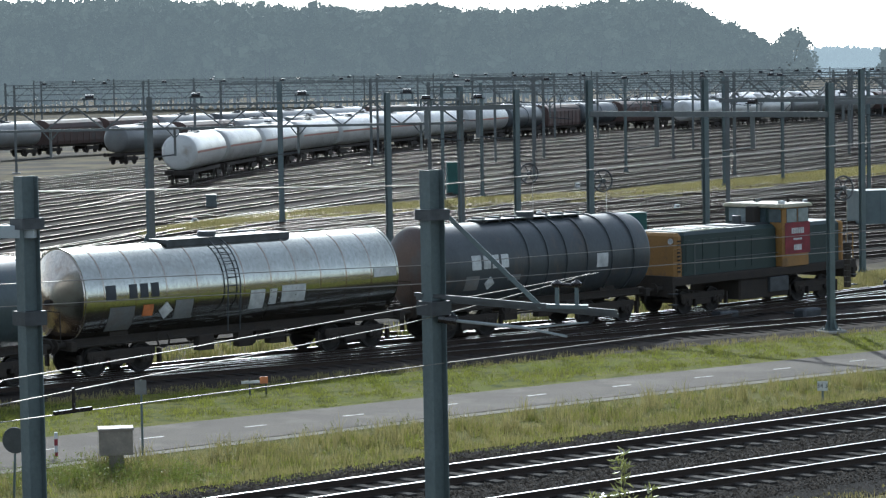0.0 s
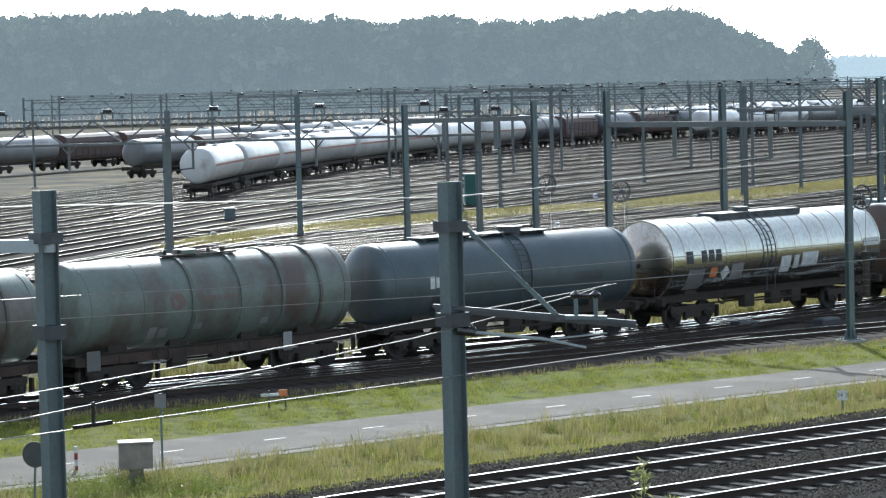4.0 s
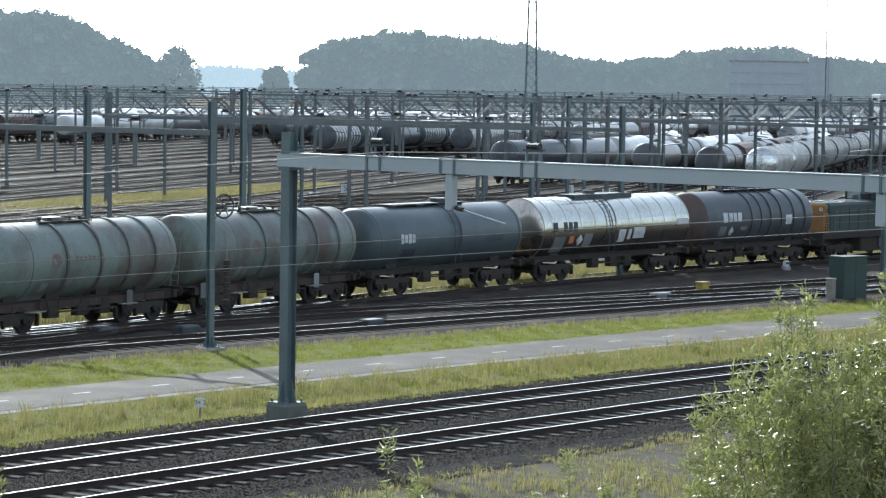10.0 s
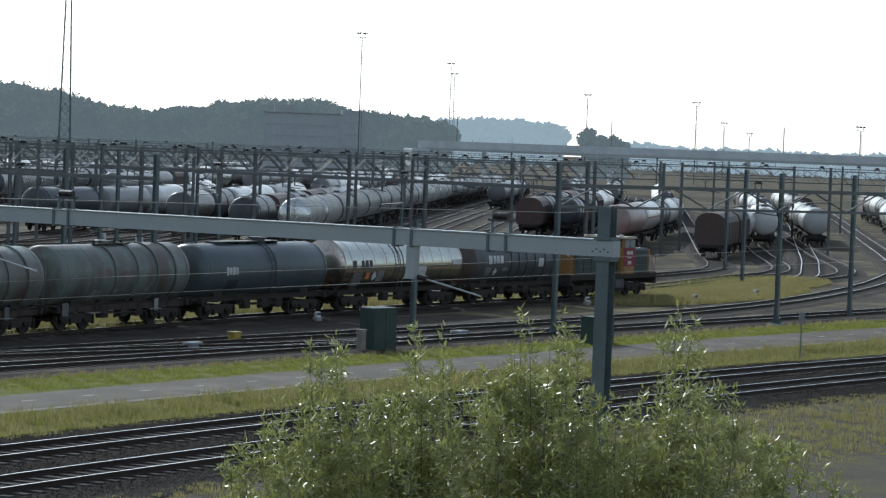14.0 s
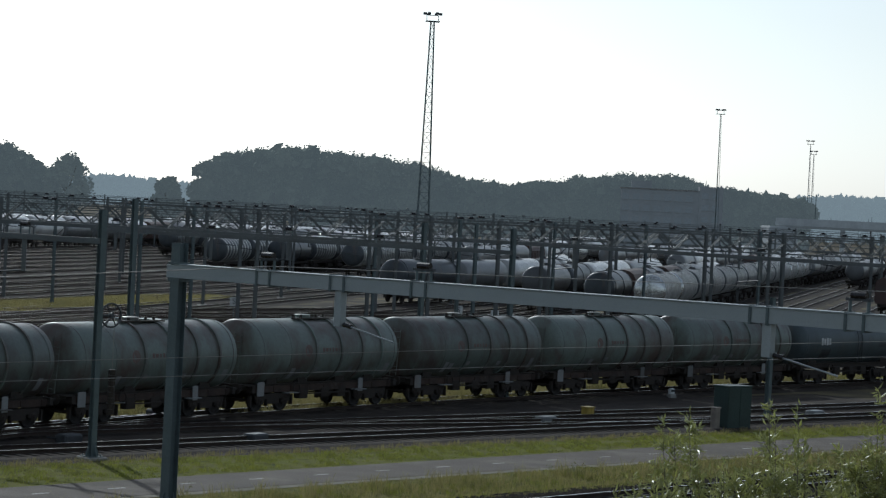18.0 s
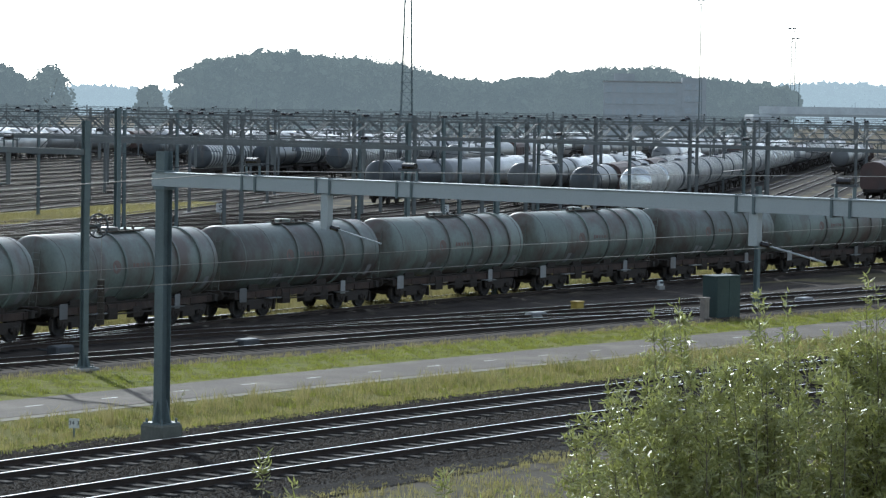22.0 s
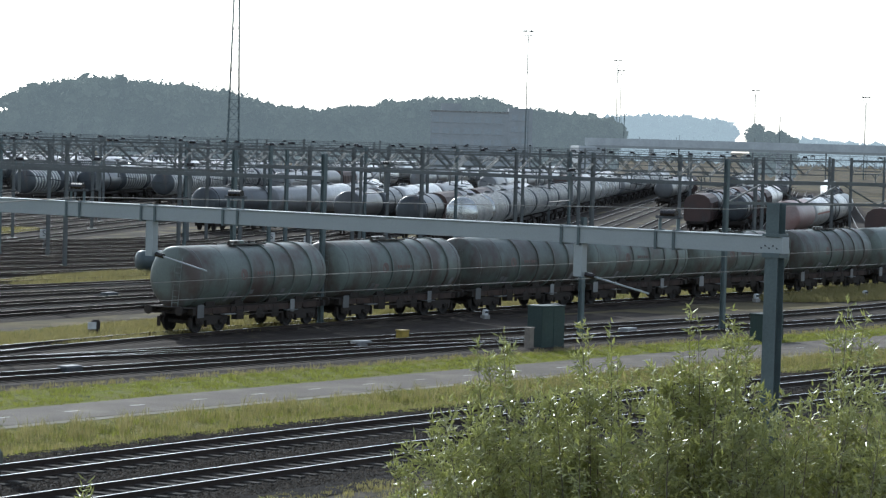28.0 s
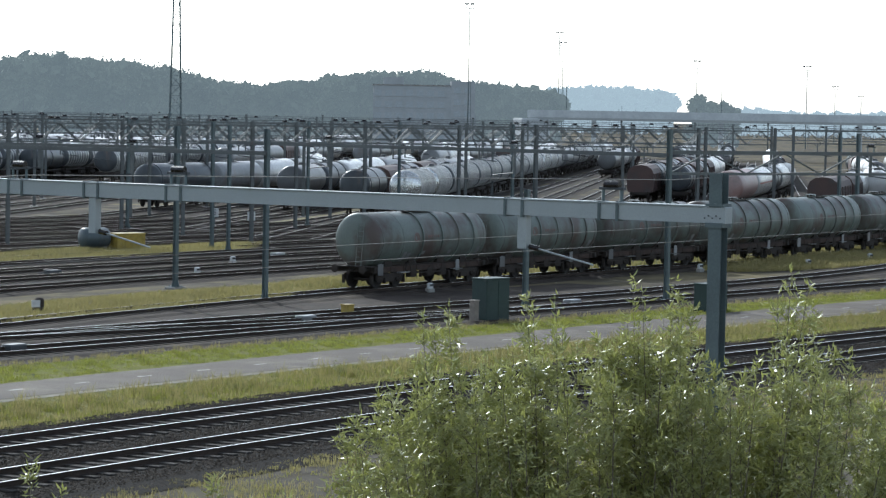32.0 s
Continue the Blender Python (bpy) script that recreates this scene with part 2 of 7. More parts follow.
WHITE = material("white_marking", (0.72, 0.72, 0.70), 0.55, fine=18, dirt=(0.4, 0.38, 0.34), dirt_scale=2)
BLACKPAINT = material("black_marking", (0.045, 0.05, 0.06), 0.5, fine=18)
ORANGE = material("orange_plate", (0.75, 0.25, 0.09), 0.5, fine=18)
LOCOGREY = material("loco_dark_grey", (0.022, 0.044, 0.040), 0.45, colour2=(0.017, 0.032, 0.030), scale=0.9, fine=16, dirt=(0.045, 0.045, 0.04), dirt_scale=0.8, dirt_cut=0.6)
# Cab glass paled in its colour for light reflected and seen through.
PALEGLASS = material("painted_light_cab_pane", (0.34, 0.38, 0.38), 0.08, colour2=(0.22, 0.25, 0.25), scale=2.5, fine=6, spec=0.8)
LOCOYELLOW = material("loco_yellow", (0.36, 0.185, 0.045), 0.6, colour2=(0.28, 0.15, 0.045), scale=0.9, fine=16, dirt=(0.12, 0.08, 0.05), dirt_scale=1.2, dirt_cut=0.55)
LOCORED = material("loco_red_panel", (0.26, 0.022, 0.035), 0.5, fine=16)
GLASS = material("cab_glass", (0.10, 0.13, 0.14), 0.06, fine=5, spec=0.8)
# Glass lightened and glowing so the panes sink into the painted haze.
FARGLASS = material("haze_glow_window", (0.14, 0.15, 0.155), 0.6, fine=3, distance=0.13, spec=0.2)
GREENBOX = material("green_cabinet", (0.03, 0.055, 0.047), 0.6, colour2=(0.024, 0.042, 0.037), scale=1.2, fine=14, dirt=(0.07, 0.075, 0.065), dirt_scale=1.6, dirt_cut=0.6)
TEALBOX = material("teal_cabinet", (0.02, 0.10, 0.085), 0.55, colour2=(0.016, 0.075, 0.065), scale=1.2, fine=14)
YELLOWBOX = material("yellow_box", (0.46, 0.33, 0.06), 0.5, fine=14, dirt=(0.3, 0.27, 0.15), dirt_scale=1.2)
BEIGEBOX = material("beige_cabinet", (0.30, 0.255, 0.21), 0.6, fine=14)
# Grey tone and bluish glow both put haze into the brick.
HAZEBRICK = material("haze_glow_brick", (0.17, 0.165, 0.16), 0.85, fine=3, scale=0.3, distance=0.115)
# Both leaf colours are lightened to carry the leaves' pale glints.
LEAF = material("willow_leaf", (0.31, 0.325, 0.085), 0.34, colour2=(0.43, 0.425, 0.195), scale=2.2, fine=5, amount=0.9, spec=1.0, through_leaf=0.42)
BARK = material("willow_bark", (0.20, 0.17, 0.12), 0.85, fine=20, bump=0.4)
# Far trunks and foliage glow bluish in place of the haze before them.
FARBARK = material("haze_glow_trunk", (0.09, 0.085, 0.07), 0.9, fine=3, distance=0.15)
WOODLEAF = material("haze_glow_foliage", (0.17, 0.185, 0.12), 0.85, colour2=(0.075, 0.095, 0.06), scale=0.09, fine=0.6, amount=0.7, spec=0.1, distance=0.15)
POPLARLEAF = material("haze_glow_poplar_foliage", (0.12, 0.14, 0.10), 0.8, colour2=(0.10, 0.12, 0.085), scale=0.05, fine=0.4, spec=0.2, distance=0.42)


# ---- mesh building ----
class Mesh:
    """Vertices, faces and a material slot for each face."""

    def __init__(self):
        self.v, self.f, self.k, self.weld = [], [], [], False

    def add(self, verts, faces, k=0):
        n = len(self.v)
        self.v.extend(verts)
        self.f.extend([tuple(i + n for i in f) for f in faces])
        self.k.extend([k] * len(faces))
        return self

    def box(self, x0, x1, y0, y1, z0, z1, k=0, c=0.0, m=None):
        """A box, with its upright and upper edges chamfered by c."""
        if c <= 0:
            v = [(x, y, z) for z in (z0, z1) for x, y in ((x0, y0), (x1, y0), (x1, y1), (x0, y1))]
            f = [(3, 2, 1, 0), (4, 5, 6, 7), (0, 1, 5, 4), (1, 2, 6, 5), (2, 3, 7, 6), (3, 0, 4, 7)]
        else:
            def ring(i, z):
                return [(x0 + i + c, y0 + i, z), (x1 - i - c, y0 + i, z), (x1 - i, y0 + i + c, z), (x1 - i, y1 - i - c, z),
                        (x1 - i - c, y1 - i, z), (x0 + i + c, y1 - i, z), (x0 + i, y1 - i - c, z), (x0 + i, y0 + i + c, z)]
            v = ring(0, z0) + ring(0, z1 - c) + ring(c * 0.7, z1)
            f = [tuple(range(7, -1, -1)), tuple(range(16, 24))]
            f += [(a + i, a + (i + 1) % 8, a + 8 + (i + 1) % 8, a + 8 + i) for a in (0, 8) for i in range(8)]
        if m is not None:
            v = [tuple(m @ Vector(p)) for p in v]
        return self.add(v, f, k)

    def hsection(self, w, d, z0, z1, k=0, t=0.014):
        """A rolled H section standing on z0: flanges 2w wide, 2d apart."""
        o = [(-w, -d - t), (w, -d - t), (w, -d), (t, -d), (t, d), (w, d), (w, d + t), (-w, d + t), (-w, d), (-t, d), (-t, -d), (-w, -d)]
        n = len(o)
        v = [(x, y, z) for z in (z0, z1) for x, y in o]
        f = [(i, (i + 1) % n, n + (i + 1) % n, n + i) for i in range(n)]
        for a in (0, n):
            f += [(a, a + 1, a + 2, a + 3, a + 10, a + 11), (a + 3, a + 4, a + 9, a + 10), (a + 4, a + 5, a + 6, a + 7, a + 8, a + 9)]
        return self.add(v, f, k)

    def rod(self, p, q, r, k=0, n=8, r2=None, caps=True):
        p, q = Vector(p), Vector(q)
        d = (q - p).normalized()
        a = d.orthogonal().normalized()
        b = d.cross(a)
        r2 = r if r2 is None else r2
        v = []
        for c, s in ((p, r), (q, r2)):
            for i in range(n):
                t = 2 * math.pi * i / n
                v.append(tuple(c + a * (s * math.cos(t)) + b * (s * math.sin(t))))
        f = [(i, (i + 1) % n, n + (i + 1) % n, n + i) for i in range(n)]
        if caps:
            f += [tuple(range(n - 1, -1, -1)), tuple(range(n, 2 * n))]
        return self.add(v, f, k)

    def bar(self, p, q, w, h, k=0):
        """A rectangular bar from p to q, w wide (level) and h high."""
        p, q = Vector(p), Vector(q)
        d = (q - p).normalized()
        side = d.cross(Vector((0, 0, 1)))
        side = Vector((1, 0, 0)) if side.length < 1e-4 else side.normalized()
        up = side.cross(d)
        v = [tuple(c + side * (a * w / 2) + up * (b * h / 2)) for c in (p, q) for a, b in ((-1, -1), (1, -1), (1, 1), (-1, 1))]
        return self.add(v, [(3, 2, 1, 0), (4, 5, 6, 7), (0, 1, 5, 4), (1, 2, 6, 5), (2, 3, 7, 6), (3, 0, 4, 7)], k)

    def turned(self, prof, n=32, k=0, axis="x", at=(0, 0, 0), flip=False):
        """A body turned about an axis from (along, radius) pairs."""
        v, f = [], []
        for a, r in prof:
            for i in range(n):
                t = 2 * math.pi * i / n
                p = (a, r * math.cos(t), r * math.sin(t))
                if axis == "y":
                    p = (p[1], p[0], p[2])
                if axis == "z":
                    p = (p[1], p[2], p[0])
                v.append((p[0] + at[0], p[1] + at[1], p[2] + at[2]))
        for j in range(len(prof) - 1):
            f += [(j * n + i, (j + 1) * n + i, (j + 1) * n + (i + 1) % n, j * n + (i + 1) % n) for i in range(n)]
        return self.add(v, f, k)

    def strip(self, left, right, k=0):
        n = len(left)
        v = [tuple(p) for p in left] + [tuple(p) for p in right]
        return self.add(v, [(i, n + i, n + i + 1, i + 1) for i in range(n - 1)], k)

    def data(self, name, mats, smooth=False):
        me = bpy.data.meshes.new(name)
        me.from_pydata(self.v, [], self.f)
        for m in mats:
            me.materials.append(m)
        if len(mats) > 1:
            me.polygons.foreach_set("material_index", self.k)
        bm = bmesh.new()
        bm.from_mesh(me)
        if self.weld:
            bmesh.ops.remove_doubles(bm, verts=bm.verts[:], dist=1e-4)
        bmesh.ops.recalc_face_normals(bm, faces=bm.faces[:])
        bm.to_mesh(me)
        bm.free()
        if smooth:
            me.shade_smooth()
            me.set_sharp_from_angle(angle=radians(35))
        me.update()
        return me


def part(name, body, mats, parent=None, label="", smooth=False, m=None):
    """Links a body, or mesh data, as one object under its thing."""
    mats = mats if isinstance(mats, (list, tuple)) else [mats]
    me = body.data(name, mats, smooth) if isinstance(body, Mesh) else body
    ob = new(name, me)
    if parent is not None:
        ob.parent = parent
    if m is not None:
        ob.matrix_basis = m
    if label:
        ob["label"] = label
    return ob


def thing(name, label, category, m=None, group="", kind=""):
    ob = new(name)
    ob.empty_display_size = 0.3
    if m is not None:
        ob.matrix_basis = m
    return tagged(ob, label, category, group, kind)


def lettering(name, words, size, mat, parent, m, depth=0.004):
    cu = bpy.data.curves.new(name, "FONT")
    cu.body, cu.size, cu.extrude, cu.align_x, cu.align_y = words, size, depth, "CENTER", "CENTER"
    tmp = new(name, cu)
    me = bpy.data.meshes.new_from_object(tmp.evaluated_get(bpy.context.evaluated_depsgraph_get()))
    bpy.data.objects.remove(tmp)
    me.materials.clear()
    me.materials.append(mat)
    return part(name, me, mat, parent, m=m)


# ---- the plan: u runs along the tracks, v across them towards the bridge ----
HEAD = radians(43.5)
EU, EV = np.array([math.sin(HEAD), math.cos(HEAD)]), np.array([math.cos(HEAD), -math.sin(HEAD)])


def near_line(u):
    return 0.00125 * u * u - 0.141 * u - 42.6


def world_xy(u, v):
    p = u * EU + v * EV
    return float(p[0]), float(p[1])


def height(x, y):
    """The ground: the yard lies 0.25 below its rails, the near line stands on a low bank."""
    u, v = x * EU[0] + y * EU[1], x * EV[0] + y * EV[1]
    uu = min(max(u, -30), 140)
    w = v - near_line(uu)
    t = min(max((w + 6.5) / 4.0, 0), 1)
    back = min(max((v + 38.0) / 10.0, 0), 1)
    return -0.30 + 0.68 * t * t * (3 - 2 * t) - 0.3 * back


def spline(pts, step=2.0):
    """A smooth line through points, at even steps."""
    p = np.array(pts, float)
    q = np.vstack([2 * p[0] - p[1], p, 2 * p[-1] - p[-2]])
    out = []
    for i in range(1, len(q) - 2):
        a, b, c, d = q[i - 1:i + 3]
        for s in np.linspace(0, 1, 24, endpoint=False):
            out.append(0.5 * (2 * b + (c - a) * s + (2 * a - 5 * b + 4 * c - d) * s * s + (3 * b - a - 3 * c + d) * s ** 3))
    out.append(p[-1])
    out = np.array(out)
    run = np.r_[0, np.cumsum(np.hypot(*np.diff(out, axis=0).T))]
    s = np.arange(0, run[-1], step)
    return np.stack([np.interp(s, run, out[:, 0]), np.interp(s, run, out[:, 1])], 1)


def offset(line, d):
    """The line moved d metres to its right."""
    t = np.gradient(line, axis=0)
    t /= np.hypot(t[:, 0], t[:, 1])[:, None]
    return line + np.stack([t[:, 1], -t[:, 0]], 1) * d


# ---- ground ----
def axis_steps(lo, hi, fine_lo, fine_hi, fine):
    a = list(np.arange(fine_lo, fine_hi + 0.01, fine))
    x, s = fine_lo, fine
    while x > lo:
        s *= 1.35
        x -= s
        a.insert(0, max(x, lo))
    x, s = fine_hi, fine
    while x < hi:
        s *= 1.35
        x += s
        a.append(min(x, hi))
    return a


def build_ground():
    us, vs = axis_steps(-2500, 4200, -20, 180, 4.0), axis_steps(-4200, 2500, -110, -20, 0.8)
    verts = []
    for u in us:
        for v in vs:
            x, y = world_xy(u, v)
            verts.append((x, y, height(x, y)))
    n = len(vs)
    b = Mesh().add(verts, [(i * n + j, (i + 1) * n + j, (i + 1) * n + j + 1, i * n + j + 1) for i in range(len(us) - 1) for j in range(n - 1)])
    tagged(part("ground", b, GRAVEL), "grey-brown gravel ground of the railway yard", "ground", kind="structure")


build_ground()


def band(name, label, category, mat, line_a, line_b, lift, k=6):
    """A strip of ground between two plan lines, draped on the ground."""
    rows = []
    for a, b in zip(line_a, line_b):
        rows.append([(a[0] + (b[0] - a[0]) * j / k, a[1] + (b[1] - a[1]) * j / k) for j in range(k + 1)])
    verts = [(x, y, height(x, y) + lift) for r in rows for x, y in r]
    n = k + 1
    b = Mesh().add(verts, [(i * n + j, (i + 1) * n + j, (i + 1) * n + j + 1, i * n + j + 1) for i in range(len(rows) - 1) for j in range(k)])
    return tagged(part(name, b, mat, smooth=True), label, category, kind="structure")


def plan_line(f, u0, u1, step=2.0):
    return np.array([world_xy(u, f(u)) for u in np.arange(u0, u1 + 0.01, step)])


def path_far(u):
    w = min(max(u, 25), 145)
    return 2.46e-06 * w ** 3 - 9.1e-05 * w * w + 0.0058 * w - 62.5 + (u - w) * 0.12


def path_near(u):
    w = min(max(u, 25), 145)
    return -4.92e-06 * w ** 3 + 0.001987 * w * w - 0.1675 * w - 54.6 + (u - w) * 0.12


def front_line(u):
    return 1.96e-05 * u * u + 0.08182 * u - 74.3 - 0.72


U0, U1 = -30, 330
EDGE_FAR = plan_line(lambda u: front_line(u) + 3.0, U0, U1)
band("grass_strip", "sunlit green grass strip between cycle path and sidings", "grass", GRASS, EDGE_FAR, plan_line(path_far, U0, U1), 0.03)
band("grass_verge", "long green and dry grass between cycle path and main line", "grass", VERGE, plan_line(path_near, U0, U1), plan_line(lambda u: near_line(min(u, 140)) - 2.3, U0, U1), 0.03, 8)
band("dry_slope", "bare dry slope below the bridge beside the main line", "grass", SLOPE, plan_line(lambda u: near_line(min(u, 140)) + 7.6, U0, 140), plan_line(lambda u: near_line(min(u, 140)) + 30, U0, 140), 0.02)
band("verge_grit", "pale grit along the edge of the cycle path", "verge", GRIT, plan_line(path_near, U0, U1), plan_line(lambda u: path_near(u) + 0.5, U0, U1), 0.045, 2)
PATH = band("cycle_path", "grey asphalt cycle path with dashed centre line", "cycle path", ASPHALT, plan_line(path_far, U0, U1), plan_line(path_near, U0, U1), 0.06)


def build_dashes():
    line = plan_line(lambda u: 0.5 * path_far(u) + 0.5 * path_near(u), 20, 200, 0.5)
    run = np.r_[0, np.cumsum(np.hypot(*np.diff(line, axis=0).T))]
    s = 0.88
    while s < run[-1] - 2:
        b = Mesh()
        pts = [(np.interp(q, run, line[:, 0]), np.interp(q, run, line[:, 1])) for q in (s, s + 0.7)]
        d = np.array(pts[1]) - np.array(pts[0])
        d /= np.hypot(*d)
        w = np.array([d[1], -d[0]]) * 0.05
        vs = [(*(np.array(p) + e * w), height(*p) + 0.068) for p in pts for e in (-1, 1)]
        b.add([tuple(float(c) for c in v) for v in vs], [(0, 1, 3, 2)])
        part("dash", b, LINE, PATH)
        s += 3.2


build_dashes()


# ---- tracks ----
def sweep(b, line, z, prof, k=0):
    """A profile of (across, up) points swept along a plan line."""
    rows = [offset(line, a) for a, _ in prof]
    b.weld = True
    for j in range(len(prof) - 1):
        za, zb = prof[j][1], prof[j + 1][1]
        zz = z if isinstance(z, np.ndarray) else np.full(len(line), z)
        b.strip([(p[0], p[1], q + za) for p, q in zip(rows[j], zz)], [(p[0], p[1], q + zb) for p, q in zip(rows[j + 1], zz)], k)


RAIL_SIDE = [(-0.07, -0.16), (-0.065, -0.14), (-0.012, -0.12), (-0.012, -0.04), (-0.036, -0.03), (-0.036, -0.008), (-0.027, -0.001)]
RAIL_HEAD = [(-0.027, -0.001), (-0.018, 0.0), (0.018, 0.0), (0.027, -0.001)]


def track(name, pts, z=0.0, bed=BALLAST_YARD, sleepers="joined", step=2.0, bed_width=1.75, label="railway track with shiny rails on grey ballast", mat=SLEEPER_OLD, piece_span=None, head=RAILTOP):
    line = spline(pts, step)
    t = thing(name, label, "railway track", kind="structure")
    b = Mesh()
    sweep(b, line, z, [(-bed_width - 0.5, -0.34), (-bed_width, -0.2), (-0.9, -0.17), (0.9, -0.17), (bed_width, -0.2), (bed_width + 0.5, -0.34)])
    part("ballast_bed", b, bed, t)
    for g in (-0.7535, 0.7535):
        b = Mesh()
        rl = offset(line, g)
        sweep(b, rl, z, RAIL_SIDE)
        sweep(b, rl, z, [(-a, c) for a, c in RAIL_SIDE])
        sweep(b, rl, z, RAIL_HEAD, 1)
        part("rail", b, [RAIL, head], t)
    fine = spline(pts, 0.6)
    tan = np.gradient(fine, axis=0)
    ang = np.arctan2(tan[:, 1], tan[:, 0])
    unit = Mesh().box(-0.125, 0.125, -1.28, 1.28, -0.32, -0.135, c=0.02)
    if sleepers == "pieces":
        me = unit.data("sleeper", [mat])
        rest = Mesh()
        for p, a in zip(fine, ang):
            u = p[0] * EU[0] + p[1] * EU[1]
            if piece_span[0] < u < piece_span[1]:
                part("sleeper", me, mat, t, m=Matrix.Translation((p[0], p[1], z)) @ Matrix.Rotation(a, 4, "Z"))
            else:
                rest.box(-0.125, 0.125, -1.28, 1.28, -0.32, -0.135, m=Matrix.Translation((p[0], p[1], z)) @ Matrix.Rotation(a, 4, "Z"))
        tagged(part("sleepers", rest, mat, t), kind="stuff")
    elif sleepers == "joined":
        rest = Mesh()
        for p, a in zip(fine, ang):
            rest.add([tuple(Matrix.Translation((p[0], p[1], z)) @ Matrix.Rotation(a, 4, "Z") @ Vector(q)) for q in ((-.12, -1.28, -.14), (.12, -1.28, -.14), (.12, 1.28, -.14), (-.12, 1.28, -.14))], [(0, 1, 2, 3)])
        tagged(part("sleepers", rest, mat, t), kind="stuff")
    return line


NEAR1 = [world_xy(u, near_line(u)) for u in range(-30, 141, 17)] + [world_xy(u, near_line(140) + 0.15 * (u - 140)) for u in (170, 210, 260)]
NEAR2 = [world_xy(u, near_line(u) + 4.15) for u in range(-30, 141, 17)] + [world_xy(u, near_line(140) + 4.15 + 0.15 * (u - 140)) for u in (170, 210, 260)]
track("main_track", NEAR1, 0.6, BALLAST, "pieces", mat=SLEEPER, piece_span=(18, 100), label="main line track, concrete sleepers on dark ballast", bed_width=2.1)
track("main_track", NEAR2, 0.6, BALLAST, "pieces", mat=SLEEPER, piece_span=(18, 100), label="main line track beside another, dark ballast", bed_width=2.1)
band("ballast_between", "dark ballast around the two main line tracks", "ballast", BALLAST, plan_line(lambda u: near_line(min(u, 140)) - 2.9, U0, 140), plan_line(lambda u: near_line(min(u, 140)) + 7.8, U0, 140), 0.035)


# ---- loose ballast stones ----
def tri_mesh(name, v, mat, faces=None):
    """A mesh from an array of corners, three to a face unless faces are given."""
    f = np.arange(len(v)).reshape(-1, 3) if faces is None else faces
    me = bpy.data.meshes.new(name)
    me.vertices.add(len(v))
    me.vertices.foreach_set("co", np.ascontiguousarray(v, dtype=np.float32).ravel())
    me.loops.add(f.size)
    me.loops.foreach_set("vertex_index", f.astype(np.int32).ravel())
    me.polygons.add(len(f))
    me.polygons.foreach_set("loop_start", np.arange(0, f.size, f.shape[1], dtype=np.int32))
    me.materials.append(mat)
    me.update(calc_edges=True)
    me.validate()
    return me


def loose_stones(n, u0, u1, seed, size=(0.016, 0.044)):
    r = np.random.RandomState(seed)
    u = u0 + (u1 - u0) * r.uniform(0, 1, n) ** 1.3
    w = r.uniform(-3.1, 7.9, n)
    v = 0.00125 * u * u - 0.141 * u - 42.6 + w
    x, y = u * EU[0] + v * EV[0], u * EU[1] + v * EV[1]
    z = np.where((w > -2.4) & (w < 6.5), 0.425, 0.405) - 0.3 * np.clip((v + 38) / 10, 0, 1)
    s = r.uniform(*size, (n, 1, 3)) * np.array((1, 1, 0.75))
    octa = np.array(((1, 0, -0.5), (0, 1, -0.5), (-1, 0, -0.5), (0, -1, -0.5), (0.2, -0.15, 1)), float)
    p = octa[None] * s * r.uniform(0.7, 1.3, (n, 5, 1)) + r.normal(0, 0.007, (n, 5, 3))
    a = r.uniform(0, 6.28, n)
    c, q = np.cos(a)[:, None], np.sin(a)[:, None]
    tilt = r.normal(0, 0.35, (n, 1))
    px, py = p[..., 0] * c - p[..., 1] * q, p[..., 0] * q + p[..., 1] * c
    pv = np.stack([px + x[:, None], py + y[:, None], p[..., 2] + tilt * px + z[:, None]], 2).reshape(-1, 3)
    tri = np.array(((0, 1, 4), (1, 2, 4), (2, 3, 4), (3, 0, 4)))
    tagged(new("ballast_stones", tri_mesh("ballast_stones", pv, STONE, (tri[None] + 5 * np.arange(n)[:, None, None]).reshape(-1, 3))), "dark broken ballast stones about the main line", "ballast", kind="stuff")


loose_stones(180000, 14, 108, 3)

TRAIN_PTS = [(-88.6, -26.2), (-67.4, 8.8), (-46.2, 43.9), (-36.2, 62.0), (-25.4, 79.3), (-12.8, 94.8), (-1.1, 111.3), (11.3, 127.1), (24.7, 142.0), (38.5, 156.4),
             (52.8, 170.5), (71.0, 193.0), (82.5, 220.0), (100.0, 269.0), (132.5, 361.0), (170.0, 470.0)]
track("siding", TRAIN_PTS, label="siding carrying the moving tank train")
track("siding", [world_xy(u, front_line(u)) for u in (-30, 20, 60, 100, 140, 180)] + [(80, 168), (100, 196), (120, 240), (150, 330)], label="siding nearest the grass, brown ballast")
track("siding", [world_xy(u, 0.1026 * u - 81.6) for u in (50, 75, 100, 125)] + [(55, 158), (71.5, 182), (84.5, 206), (93, 225), (129, 328), (168, 440)], label="siding joining the train's track at a switch")
band("siding_ballast", "dark ballast beneath the sidings", "ballast", BALLAST_YARD, plan_line(lambda u: front_line(u) - 12.5, U0, 130), plan_line(lambda u: front_line(u) + 3.2, U0, 130), 0.018)


# ---- the moving train ----
def tank_profile(length, r, dome=0.42, n=7):
    """Along and radius for a barrel with dished ends."""
    h = length / 2 - dome
    left = [(-h - dome * math.sin(a), r * math.cos(a) ** 0.75) for a in np.linspace(math.pi / 2 - 1e-4, 0, n)]
    return [(-h - dome, 0.001)] + left[1:] + [(x, r) for x in (-h * 0.5, 0, h * 0.5)] + [(-x, y) for x, y in reversed(left[1:])] + [(h + dome, 0.001)]


